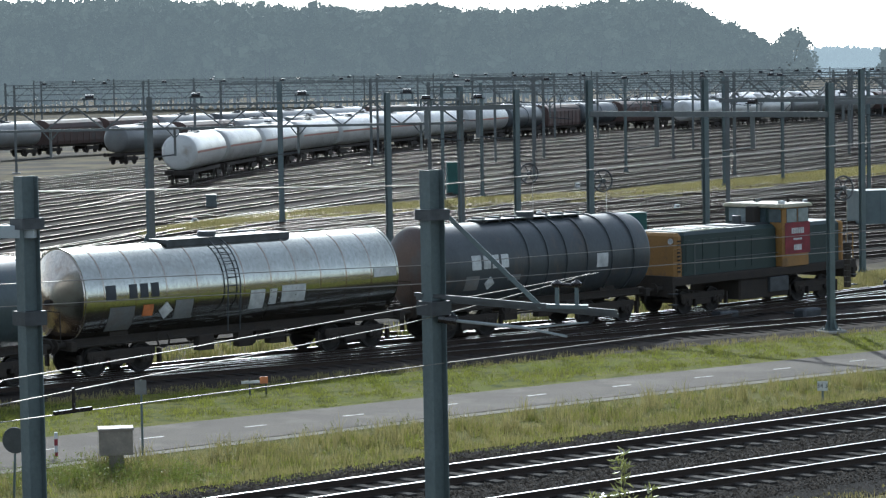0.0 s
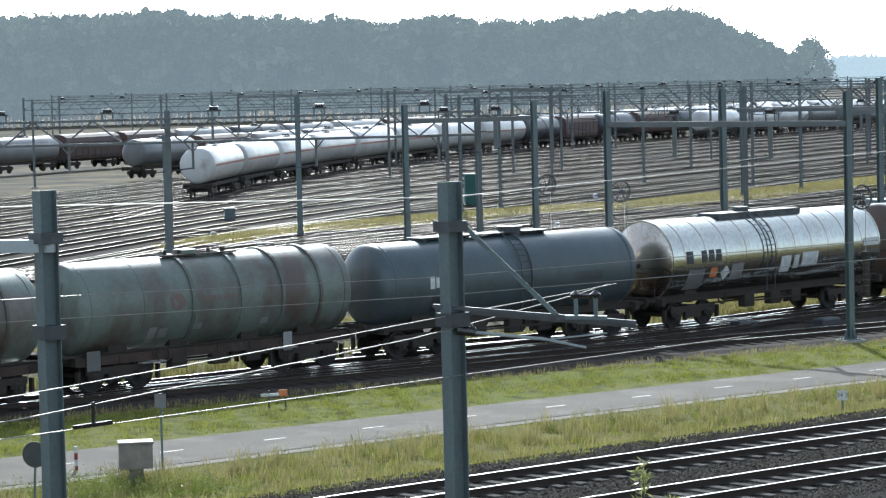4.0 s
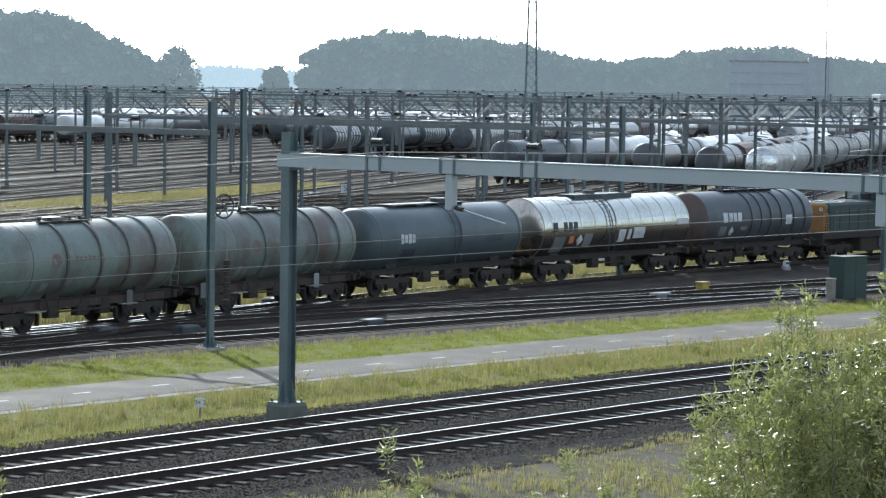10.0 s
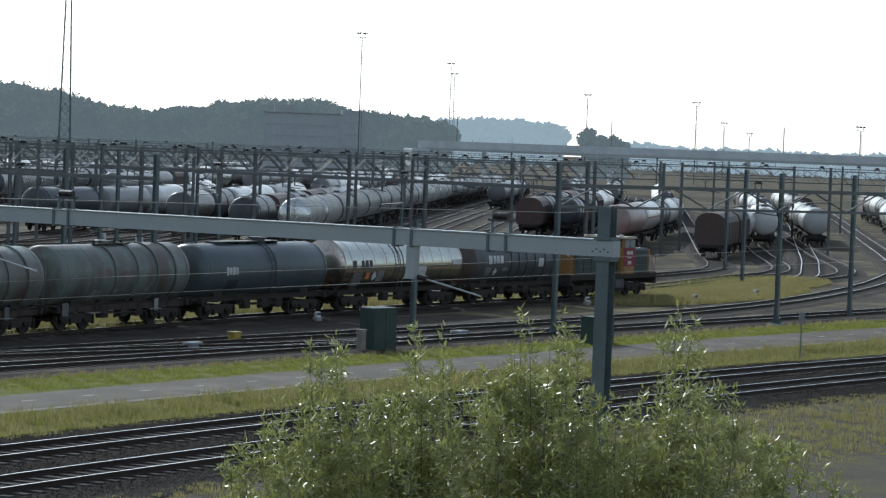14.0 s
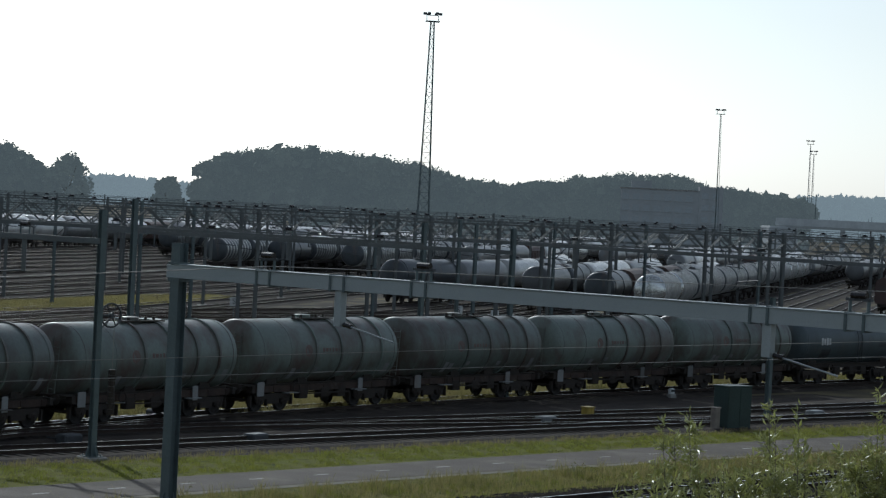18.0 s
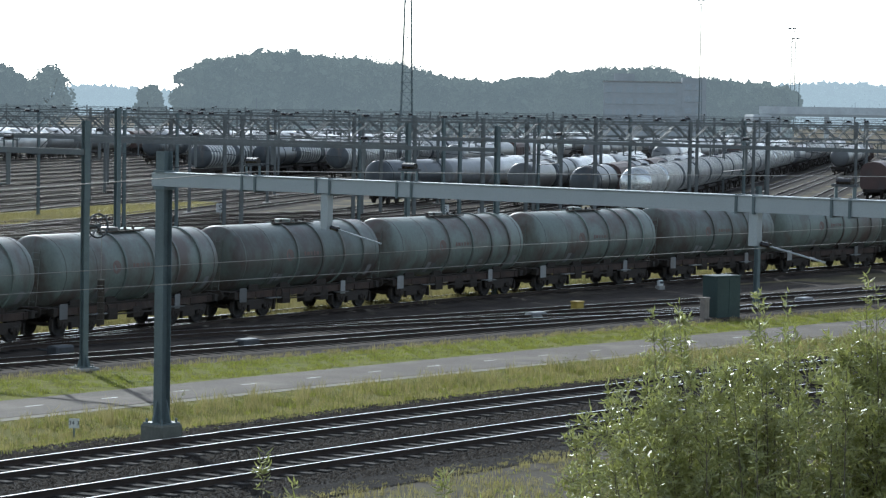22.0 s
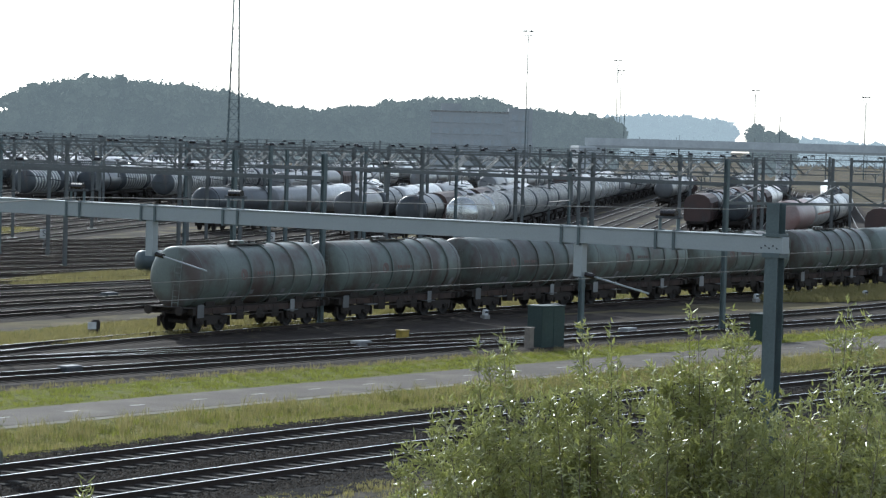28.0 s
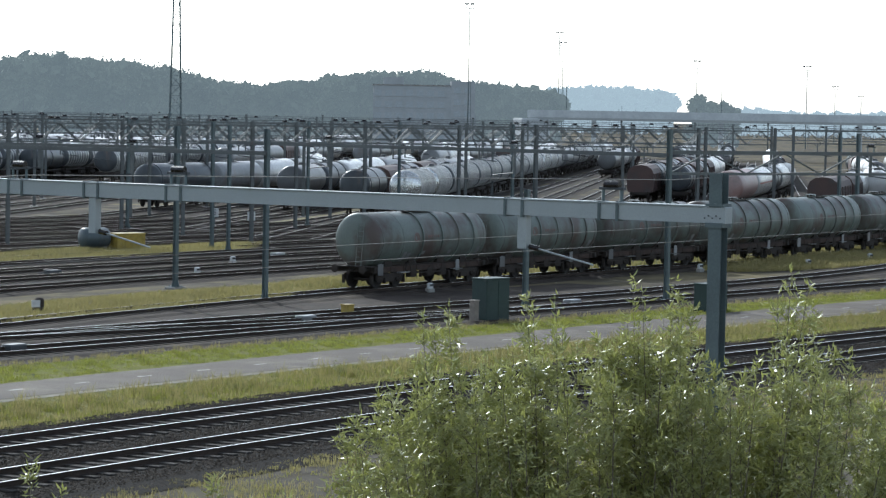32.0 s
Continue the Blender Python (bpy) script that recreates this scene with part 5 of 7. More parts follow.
def lattice_portal(p, q, z0, depth, posts, head=None, label="steel lattice portal carrying the yard's overhead line", step=1.25, cages=4, drops=4, w=0.36, detail=True):
    """A lattice beam from p to q, its masts at the given shares of its length."""
    p, q = np.array(p, float), np.array(q, float)
    d = (q - p) / np.hypot(*(q - p))
    L = float(np.hypot(*(q - p)))
    n = np.array((-d[1], d[0]))
    t = thing("catenary_portal", label, "catenary portal", None, "lattice portals")
    hd = math.atan2(d[1], d[0])
    for s in posts:
        c = p + d * s * L
        part("post", Mesh().hsection(0.12, 0.11, -0.3, z0 + depth + 0.35), LATTICE, t,
             m=Matrix.Translation((c[0], c[1], 0)) @ Matrix.Rotation(hd, 4, "Z"))
        part("concrete_foot", FOOT, CONCRETE, t, m=Matrix.Translation((c[0], c[1], -0.3)) @ Matrix.Rotation(hd, 4, "Z"))
    for z, nm in ((z0, "bottom_chord"), (z0 + depth, "top_chord")):
        for o in (-w / 2, w / 2) if detail else (0,):
            a, b = p + n * o, q + n * o
            part(nm, Mesh().bar((a[0], a[1], z), (b[0], b[1], z), 0.1, 0.1), LATTICE, t)
    b = Mesh()
    k = max(2, round(L / step))
    for i in range(k):
        for o in (-w / 2, w / 2) if detail else (0,):
            a0, a1 = p + d * L * i / k + n * o, p + d * L * (i + 1) / k + n * o
            za, zb = (z0, z0 + depth) if i % 2 == 0 else (z0 + depth, z0)
            b.bar((a0[0], a0[1], za), (a1[0], a1[1], zb), 0.055, 0.055)
    tagged(part("lattice", b, LATTICE, t), kind="stuff")
    for i in range(cages):
        c = p + d * L * (i + 0.5) / cages
        cage(t, (c[0], c[1], z0 + depth + 0.04), d)
    for i in range(drops):
        c = p + d * L * (i + 0.32) / drops
        b = Mesh().bar((c[0], c[1], z0), (c[0], c[1], z0 - 1.15), 0.09, 0.09)
        for s in (-0.35, 0.35):
            b.bar((c[0] + d[0] * s, c[1] + d[1] * s, z0), (c[0], c[1], z0 - 0.42), 0.05, 0.05)
        part("drop_post", b, LATTICE, t)
        a = c + d * 1.5
        part("registration_arm", Mesh().rod((c[0], c[1], z0 - 1.1), (a[0], a[1], z0 - 1.25), 0.03, n=6), STEEL, t)
    return t


def wires(points, label="thin copper overhead wires above the tracks", r=0.012):
    """Wire runs, each a chain of points."""
    t = thing("overhead_wire", label, "overhead wire", None, "overhead wires")
    for run in points:
        b = Mesh()
        for a, c in zip(run, run[1:]):
            b.rod(a, c, r, n=5, caps=False)
        part("wire", b, WIRE, t)
    return t


# portal over the main line: two heavy posts and a box beam
def main_portal():
    B, C = np.array((-0.85, 68.9)), np.array((15.5, 53.4))
    d = (C - B) / np.hypot(*(C - B))
    L = float(np.hypot(*(C - B)))
    hd = math.atan2(d[1], d[0])
    t = thing("main_line_portal", "grey box-beam portal over the main line", "catenary portal")
    for p, top, z in ((B, 7.93, 0.55), (C, 8.07, 0.1)):
        M = Matrix.Translation((p[0], p[1], 0)) @ Matrix.Rotation(hd, 4, "Z")
        w = 0.145
        part("post", Mesh().hsection(w, w, z + 0.3, top), MAST, t, m=M)
        part("concrete_foot", Mesh().box(-0.4, 0.4, -0.4, 0.4, z - 0.8, z + 0.32, c=0.05), MOSSY, t, m=M)
        b = Mesh().box(-0.34, 0.34, -0.34, 0.34, z + 0.32, z + 0.36)
        for a in range(4):
            R = Matrix.Rotation(a * math.pi / 2, 4, "Z")
            b.add([tuple(R @ Vector(q)) for q in ((0.15, -0.015, z + 0.36), (0.34, -0.015, z + 0.36), (0.17, -0.015, z + 0.95), (0.15, 0.015, z + 0.36), (0.34, 0.015, z + 0.36), (0.17, 0.015, z + 0.95))], [(0, 1, 2), (5, 4, 3), (0, 3, 4, 1), (1, 4, 5, 2), (2, 5, 3, 0)])
            for y in (-0.26, 0.26):
                b.rod(tuple(R @ Vector((0.28, y, z + 0.36))), tuple(R @ Vector((0.28, y, z + 0.46))), 0.03, n=6)
        part("base_plate", b, MAST, t, m=M)
        part("post_collar", Mesh().box(-0.2, 0.2, -0.2, 0.2, 6.94, 7.04), MAST, t, m=M)
        part("post_collar", Mesh().box(-0.2, 0.2, -0.2, 0.2, 7.38, 7.44), MAST, t, m=M)
    a, e = B - d * 0.3, C + d * 0.25
    M = Matrix.Translation((a[0], a[1], 7.2)) @ Matrix.Rotation(hd, 4, "Z")
    Lb = float(np.hypot(*(e - a)))
    part("beam", Mesh().box(0, Lb, -0.16, 0.16, -0.17, 0.17, c=0.012), BEAM, t, m=M)
    part("beam_cap", Mesh().box(0.3, Lb - 0.5, -0.2, 0.2, 0.172, 0.195), BEAM, t, m=M)
    for s in (0.137, 0.246, 0.36, 0.782, 0.887):
        c = 0.3 + s * L
        for o in (-0.22, 0.22):
            part("clamp", Mesh().box(c + o - 0.03, c + o + 0.03, -0.19, 0.19, -0.21, 0.215), MAST, t, m=M)
    for s in (0.137, 0.361, 0.887):
        p = B + d * s * L
        cage(t, (p[0], p[1], 7.4), d)
    for s, z in ((0.246, 6.15), (0.79, 6.3)):
        p = B + d * s * L
        part("drop_post", Mesh().box(-0.11, 0.11, -0.11, 0.11, z, 7.02, c=0.01), BEAM, t, m=Matrix.Translation((p[0], p[1], 0)) @ Matrix.Rotation(hd, 4, "Z"))
        q = p + d * 1.75
        o = p + d * 0.15
        part("registration_arm", Mesh().rod((o[0], o[1], z + 0.05), (q[0], q[1], z - 0.28), 0.02, n=8), BEAM, t)
        o2 = p + d * 0.38
        part("insulator", Mesh().rod((o[0], o[1], z + 0.05), (o2[0], o2[1], z + 0.01), 0.06, n=10), INSULATOR, t)
    for f in range(5):
        part("beam_bolt", Mesh().box(Lb - 0.5 + 0.09 * f, Lb - 0.47 + 0.09 * f, -0.175, -0.16, -0.08 + 0.05 * (f % 2), -0.05 + 0.05 * (f % 2)), STEEL, t, m=M)


main_portal()


def cantilever_mast(x, y, top, arm, label):
    t = thing("catenary_mast", label, "catenary mast", Matrix.Translation((x, y, 0)), "main line masts")
    w = 0.105
    hd = Matrix.Rotation(-0.72, 4, "Z")
    part("post", Mesh().hsection(w, w, -0.4, top), MAST, t, m=hd)
    part("concrete_foot", FOOT, CONCRETE, t, m=Matrix.Translation((0, 0, -0.1)))
    if arm > 0:
        part("cantilever_tube", Mesh().bar((0.1, 0.02, 7.42), (1.36, 0.23, 6.13), 0.06, 0.06), MAST, t)
        for y, z in ((0.0, 6.33), (0.13, 6.27)):
            part("cantilever_bar", Mesh().bar((-0.25, y - 0.04, z), (2.32, y + 0.37, z - 0.27), 0.05, 0.05), GALV, t)
        part("bracket_plate", Mesh().bar((1.42, 0.24, 6.15), (1.95, 0.32, 6.13), 0.16, 0.05), MAST, t)
        for x, y in ((1.56, 0.27), (1.81, 0.30)):
            part("insulator_post", Mesh().bar((x, y, 6.12), (x, y, 6.4), 0.05, 0.05), MAST, t)
            part("insulator", Mesh().turned([(0, 0.02), (0.02, 0.07), (0.06, 0.075), (0.09, 0.03), (0.11, 0.001)], 10, axis="z", at=(x, y, 6.38)), INSULATOR, t)
        part("saddle_clamp", Mesh().rod((1.52, 0.26, 6.43), (1.86, 0.31, 6.40), 0.028, n=8), INSULATOR, t)
        part("registration_arm", Mesh().rod((0.26, 0.05, 5.98), (1.15, 0.21, 5.87), 0.022, n=6).rod((1.15, 0.21, 5.87), (1.68, 0.29, 5.75), 0.018, n=6).rod((1.15, 0.21, 5.86), (1.95, 0.33, 5.93), 0.012, n=6), BEAM, t)
        part("arm_stay", Mesh().rod((0.1, 0.02, 6.2), (0.3, 0.05, 6.0), 0.02, n=6), STEEL, t)
        part("insulator", Mesh().rod((0.05, 0.01, 6.02), (0.28, 0.05, 5.98), 0.065, n=10), INSULATOR, t)
    part("clamp", Mesh().box(-0.16, 0.16, -0.16, 0.16, 7.28, 7.42), STEEL, t, m=hd)
    part("clamp", Mesh().box(-0.16, 0.16, -0.16, 0.16, 6.06, 6.24), STEEL, t, m=hd)
    return t


cantilever_mast(-6.44, 33.38, 7.92, 2.35, "dark green mast with slanted cantilever over the main line")
left = cantilever_mast(-11.41, 32.03, 7.95, 0, "dark green mast holding a pale cross beam")
part("cross_beam", Mesh().box(-2.4, 0.12, -0.1, 0.1, 7.17, 7.33, c=0.01), BEAM, left)
wires([[(-13.0, 25.0, 5.62), (-10.43, 28.24, 5.80), (-8.99, 30.06, 5.94), (-7.95, 31.38, 6.05), (-6.83, 32.80, 6.17), (-5.26, 34.78, 6.34), (-4.6, 35.6, 6.42)],
       [(-13.0, 25.0, 5.36), (-10.44, 28.23, 5.53), (-9.00, 30.06, 5.70), (-7.95, 31.38, 5.83), (-6.83, 32.80, 5.97), (-6.24, 33.54, 6.08), (-5.08, 35.00, 6.32), (-4.7, 35.5, 6.42)]], "two pale catenary wires running to the cantilever mast", r=0.0065)
drop = wires([[(-13.0, 25.0, 5.26), (-10.44, 28.23, 5.33), (-9.0, 30.05, 5.37), (-7.6, 31.8, 5.40), (-6.37, 33.37, 5.43), (-4.88, 35.26, 5.46), (-3.0, 37.6, 5.5)]], "pale contact wire with a section insulator", r=0.0065)
part("section_insulator", Mesh().bar((-10.0, 28.79, 5.36), (-9.68, 29.19, 5.37), 0.05, 0.045).bar((-9.83, 29.0, 5.37), (-9.83, 29.0, 5.63), 0.035, 0.035), INSULATOR, drop, "dark insulator bar on the wire")
wires([[(-25, 34, 5.8), (-15.2, 44.4, 5.62), (-9.5, 48.0, 5.6), (6, 62.5, 5.85), (17, 75, 5.8), (40, 101, 5.8)], [(-24, 30, 5.8), (-13.7, 40.0, 5.62), (-8.7, 43.8, 5.6), (9, 58.6, 5.9), (40, 92, 5.8)]], r=0.0075)
wires([[(-26, 36, 7.5), (-10, 52, 6.9), (1.5, 66.6, 7.5), (25, 92, 7.0), (45, 113, 7.5)]])

# masts beside the train's track
for x, y, h, wheel, hd in ((-3.9, 93.9, 8.5, True, 0.65), (-13.4, 101.8, 8.7, True, 0.65), (-17.5, 109.6, 8.3, True, 0.6), (-9.8, 111.6, 8.6, False, 0.6), (-20.0, 110.2, 8.5, False, 0.6), (-22.6, 107.7, 8.35, False, 0.6),
                           (-3.5, 117.6, 8.9, False, 0.6), (14.8, 130.9, 8.25, False, 0.7), (11.1, 140.3, 8.25, False, 0.7), (35.7, 132.2, 8.6, False, 0.7), (27.1, 126.7, 5.6, False, 0.7), (51.9, 143.5, 8.4, False, 0.75),
                           (59.6, 151.9, 8.4, False, 0.75), (65, 187.5, 8.3, False, 0.6), (71.5, 210.8, 8.2, False, 0.6)):
    mast(x, y, h, head=hd, wheel=wheel)
for x, y, h in ((-43.9, 143.3, 6.6), (-34.7, 184.1, 8.2), (-33.0, 190.5, 8.2), (-16.4, 202.7, 8.3), (-27.3, 231.4, 8.2), (-12.6, 213.5, 8.3), (-5.1, 187.4, 8.6), (-1.5, 195.7, 8.4), (16.5, 178.2, 8.4), (17.3, 175.0, 8.2),
                (12.7, 208.8, 8.4), (27.6, 214.3, 8.4), (38, 232, 8.4), (47, 226, 8.4), (52, 240, 8.4)):
    mast(x, y, h, 0.2, 0.4, label="slender grey mast among the sidings", arm=1.6 if y > 200 else 0)

# lattice and plain portals
lattice_portal((-20.0, 110.2), (-50, 102.5), 6.95, 0.98, (0.0, 0.42), cages=7, drops=6)
mast(-40.5, 160.5, 8.6, 0.3, 0.1)


def plain_beam(p, q, z, label, two=False):
    t = thing("catenary_beam", label, "catenary beam", None, "portal beams")
    d = (np.array(q) - np.array(p)) / np.hypot(*(np.array(q) - np.array(p)))
    part("beam", Mesh().bar((*p, z), (*q, z), 0.16, 0.2), LATTICE, t)
    if two:
        part("beam", Mesh().bar((*p, z - 1.1), (*q, z - 1.1), 0.12, 0.14), LATTICE, t)
        k = max(2, round(float(np.hypot(*(np.array(q) - np.array(p)))) / 2.6))
        for i in range(k):
            a, b = np.array(p) + (np.array(q) - np.array(p)) * i / k, np.array(p) + (np.array(q) - np.array(p)) * (i + 1) / k
            part("brace", Mesh().bar((*a, z if i % 2 else z - 1.1), (*b, z - 1.1 if i % 2 else z), 0.07, 0.07), LATTICE, t)
    for s in (0.3, 0.7):
        c = np.array(p) * (1 - s) + np.array(q) * s
        part("drop_post", Mesh().bar((*c, z), (*c, z - 1.25), 0.16, 0.12), LATTICE, t)
        cage(t, (*c, z + 0.1), d)
        e = c + d * 1.5
        part("registration_arm", Mesh().rod((*c, z - 1.2), (*e, z - 1.35), 0.03, n=6), STEEL, t)
    return t


plain_beam((-3.9, 93.9), (-13.4, 101.8), 7.4, "slim portal beam across the sidings")
plain_beam((-22.6, 107.7), (-17.5, 109.6), 7.6, "slim portal beam across the sidings")
plain_beam((14.8, 130.9), (-6.5, 142.5), 7.1, "slim portal beam with drop posts")
plain_beam((11.1, 140.3), (-12.5, 152), 7.15, "slim portal beam with drop posts")
plain_beam((35.7, 132.2), (14.0, 158.0), 7.3, "slim portal beam with drop posts")
plain_beam((35.7, 132.2), (78.0, 150.0), 7.45, "braced twin-bar portal beam over the curve", True)
rl = random.Random(9)
PORTALS = [((-14, 176), (20, 186), 6.7), ((16, 196), (58, 206), 6.7), ((-34, 222), (16, 232), 6.8), ((14, 226), (66, 232), 6.7), ((-80, 290), (-10, 300), 6.7), ((-12, 300), (60, 306), 6.7), ((-36, 186), (2, 197), 6.6), ((-2, 200), (40, 214), 6.6), ((-90, 250), (-40, 268), 6.7), ((-44, 262), (8, 276), 6.6), ((-10, 250), (40, 262), 6.6), ((30, 236), (75, 240), 6.7),
           ((-120, 330), (-50, 345), 6.7), ((-60, 340), (20, 352), 6.6), ((10, 330), (70, 338), 6.6), ((60, 300), (110, 300), 6.7), ((80, 250), (125, 246), 6.8),
           ((-150, 430), (-60, 445), 6.7), ((-60, 450), (40, 458), 6.6), ((40, 440), (130, 440), 6.6), ((110, 330), (160, 322), 6.8), ((-90, 560), (60, 572), 6.6), ((60, 570), (190, 560), 6.6), ((-190, 540), (-90, 560), 6.7)]
for p, q, z in PORTALS:
    L = math.hypot(q[0] - p[0], q[1] - p[1])
    k = max(2, round(L / 17) + 1)
    near = p[1] < 290
    lattice_portal(p, q, z + 0.15, 1.25, [i / (k - 1) for i in range(k)], cages=max(2, round(L / 6)) if near else 4, drops=max(2, round(L / 7)) if near else 0, detail=p[1] < 240, step=1.4 if near else 2.0)


# ---- lamp towers ----
def lamp_tower(x, y, h, w0, lattice, label="tall lattice floodlight tower above the yard"):
    t = thing("floodlight_tower", label, "floodlight tower", Matrix.Translation((x, y, 0)), "floodlight towers")
    if lattice:
        b = Mesh()
        k = int(h / 1.6)
        cs = [(-1, -1), (1, -1), (1, 1), (-1, 1)]

        def corner(i, j):
            s = (w0 * (1 - i / k) + 0.55 * i / k) / 2
            return (cs[j % 4][0] * s, cs[j % 4][1] * s, h * i / k)
        for j in range(4):
            part("leg", Mesh().bar(corner(0, j), corner(k, j), 0.13, 0.13), MAST, t)
            for i in range(k):
                b.bar(corner(i, j + i % 2), corner(i + 1, j + 1 - i % 2), 0.07, 0.07)
                b.bar(corner(i, j), corner(i, j + 1), 0.06, 0.06)
        tagged(part("lattice", b, MAST, t), kind="stuff")
    else:
        part("pole", Mesh().rod((0, 0, -0.3), (0, 0, h), 0.2, n=10, r2=0.11), MAST, t)
        part("pole", Mesh().rod((0.9, 0, -0.3), (0.25, 0, h - 0.4), 0.08, n=8, r2=0.05), MAST, t)
    part("head_frame", Mesh().box(-1.1, 1.1, -1.1, 1.1, h, h + 0.12).box(-1.0, 1.0, -0.06, 0.06, h + 1.0, h + 1.1).bar((-0.95, 0, h), (-0.95, 0, h + 1.1), 0.1, 0.1).bar((0.95, 0, h), (0.95, 0, h + 1.1), 0.1, 0.1), MAST, t)
    for i in range(6):
        a = math.pi * i / 3
        part("floodlight", Mesh().box(-0.28, 0.28, -0.16, 0.16, h + 1.1, h + 1.5, c=0.05), STEEL, t, m=Matrix.Rotation(a, 4, "Z") @ Matrix.Translation((1.25, 0, 0)))
    return t


lamp_tower(33.55, 428.6, 39.0, 2.1, True)
for d, az, h in ((750, 10.76, 39), (960, 12.7, 38), (1000, 12.78, 35.5), (980, 15.66, 29), (900, 18.0, 26), (1100, 18.6, 22), (1200, 19.15, 19), (850, 21.5, 19), (760, 22.2, 21)):
    lamp_tower(d * math.sin(radians(az)), d * math.cos(radians(az)), h, 1.5, False, "floodlight pole far off in the yard")


# ---- distance: woods, viaduct, offices ----
def clumps(centre, lobes, n, size, r):
    """Corners of n leaf clumps on the shells of lobes (x, y, z, radius)."""
    lb = np.array(lobes)[r.randint(0, len(lobes), n)]
    v = r.normal(size=(n, 3))
    v /= np.linalg.norm(v, axis=1)[:, None]
    p = np.array(centre) + lb[:, :3] + v * (lb[:, 3] * r.uniform(0.72, 1.05, n))[:, None]
    a = r.normal(size=(n, 3))
    a /= np.linalg.norm(a, axis=1)[:, None]
    e = np.cross(a, r.normal(size=(n, 3)))
    e /= np.linalg.norm(e, axis=1)[:, None]
    f = np.cross(a, e)
    s = (size * r.uniform(0.55, 1.4, n))[:, None]
    return np.stack([p + e * s, p + f * s * 0.7, p - e * s * 0.85, p - f * s * 0.75], 1).reshape(-1, 3)


def leaf_mesh(name, quads, mat):
    v = np.concatenate(quads)
    return tri_mesh(name, v, mat, np.arange(len(v)).reshape(-1, 4))


def wood(name, label, profile, dist, mat, spread, seed, gap=0.55, n=420):
    """A belt of trees whose tops follow (azimuth, milliradians above eye level)."""
    r = np.random.RandomState(seed)
    quads, tr = [], Mesh()
    az = profile[0][0]
    while az < profile[-1][0]:
        for layer in range(3):
            d = dist + layer * spread + r.uniform(-0.4, 0.4) * spread
            a = radians(az + r.uniform(-0.4, 0.4) * gap)
            top = np.interp(az, [p[0] for p in profile], [p[1] for p in profile]) * 1e-3 * d + 9.2 + r.uniform(0.2, 2.0)
            top = max(top, 5)
            x, y = d * math.sin(a), d * math.cos(a)
            lobes = []
            for i in range(7):
                h = (0.14 + 0.5 * (i + r.uniform(0, 1)) / 7) * top
                lobes.append((r.uniform(-1, 1) * 0.2 * top, r.uniform(-1, 1) * 0.12 * top, h, r.uniform(0.11, 0.16) * top))
            for i in range(5):
                o, k = (i - 2) * 0.1 + r.uniform(-0.03, 0.03), r.uniform(0.13, 0.19)
                lobes.append((o * top, r.uniform(-1, 1) * 0.1 * top, (1.0 - k - 1.6 * o * o - r.uniform(0, 0.04)) * top, k * top))
            if layer < 2:
                quads.append(clumps((x, y, 0), lobes, n, 0.00048 * d, r))
            quads.append(clumps((x, y, 0), [(a_, b_, c_, k_ * 0.6) for a_, b_, c_, k_ in lobes], n // 5, 0.0024 * d * min(1, top / 18), r))
            tr.rod((x, y, -0.3), (x, y, top * 0.6), 0.28, n=6, r2=0.12)
        az += gap * r.uniform(0.8, 1.2)
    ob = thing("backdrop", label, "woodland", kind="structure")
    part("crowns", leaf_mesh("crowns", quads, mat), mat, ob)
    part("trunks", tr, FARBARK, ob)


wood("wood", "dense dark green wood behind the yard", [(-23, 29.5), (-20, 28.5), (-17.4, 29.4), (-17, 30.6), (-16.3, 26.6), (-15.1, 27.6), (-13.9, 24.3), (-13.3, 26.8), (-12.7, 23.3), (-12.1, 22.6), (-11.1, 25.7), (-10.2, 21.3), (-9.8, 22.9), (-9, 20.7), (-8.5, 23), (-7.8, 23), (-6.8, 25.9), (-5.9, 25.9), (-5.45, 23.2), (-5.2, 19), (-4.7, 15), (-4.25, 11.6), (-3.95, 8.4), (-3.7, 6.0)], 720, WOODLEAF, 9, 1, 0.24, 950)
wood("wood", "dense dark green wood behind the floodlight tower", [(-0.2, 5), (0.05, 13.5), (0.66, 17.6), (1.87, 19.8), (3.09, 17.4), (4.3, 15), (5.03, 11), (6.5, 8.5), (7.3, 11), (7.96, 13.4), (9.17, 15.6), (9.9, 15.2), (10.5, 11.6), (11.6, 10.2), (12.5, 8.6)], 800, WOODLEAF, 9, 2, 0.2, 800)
wood("wood", "distant row of poplars, paled by a glow for haze", [(12.6, 10.2), (13.5, 11), (15.1, 9.6)], 1500, POPLARLEAF, 12, 3, 0.1, 200)
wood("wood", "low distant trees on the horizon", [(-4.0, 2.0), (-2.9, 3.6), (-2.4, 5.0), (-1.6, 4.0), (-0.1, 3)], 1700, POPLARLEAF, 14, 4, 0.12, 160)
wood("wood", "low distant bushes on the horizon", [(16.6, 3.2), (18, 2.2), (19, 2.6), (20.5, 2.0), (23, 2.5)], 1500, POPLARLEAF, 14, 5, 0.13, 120)


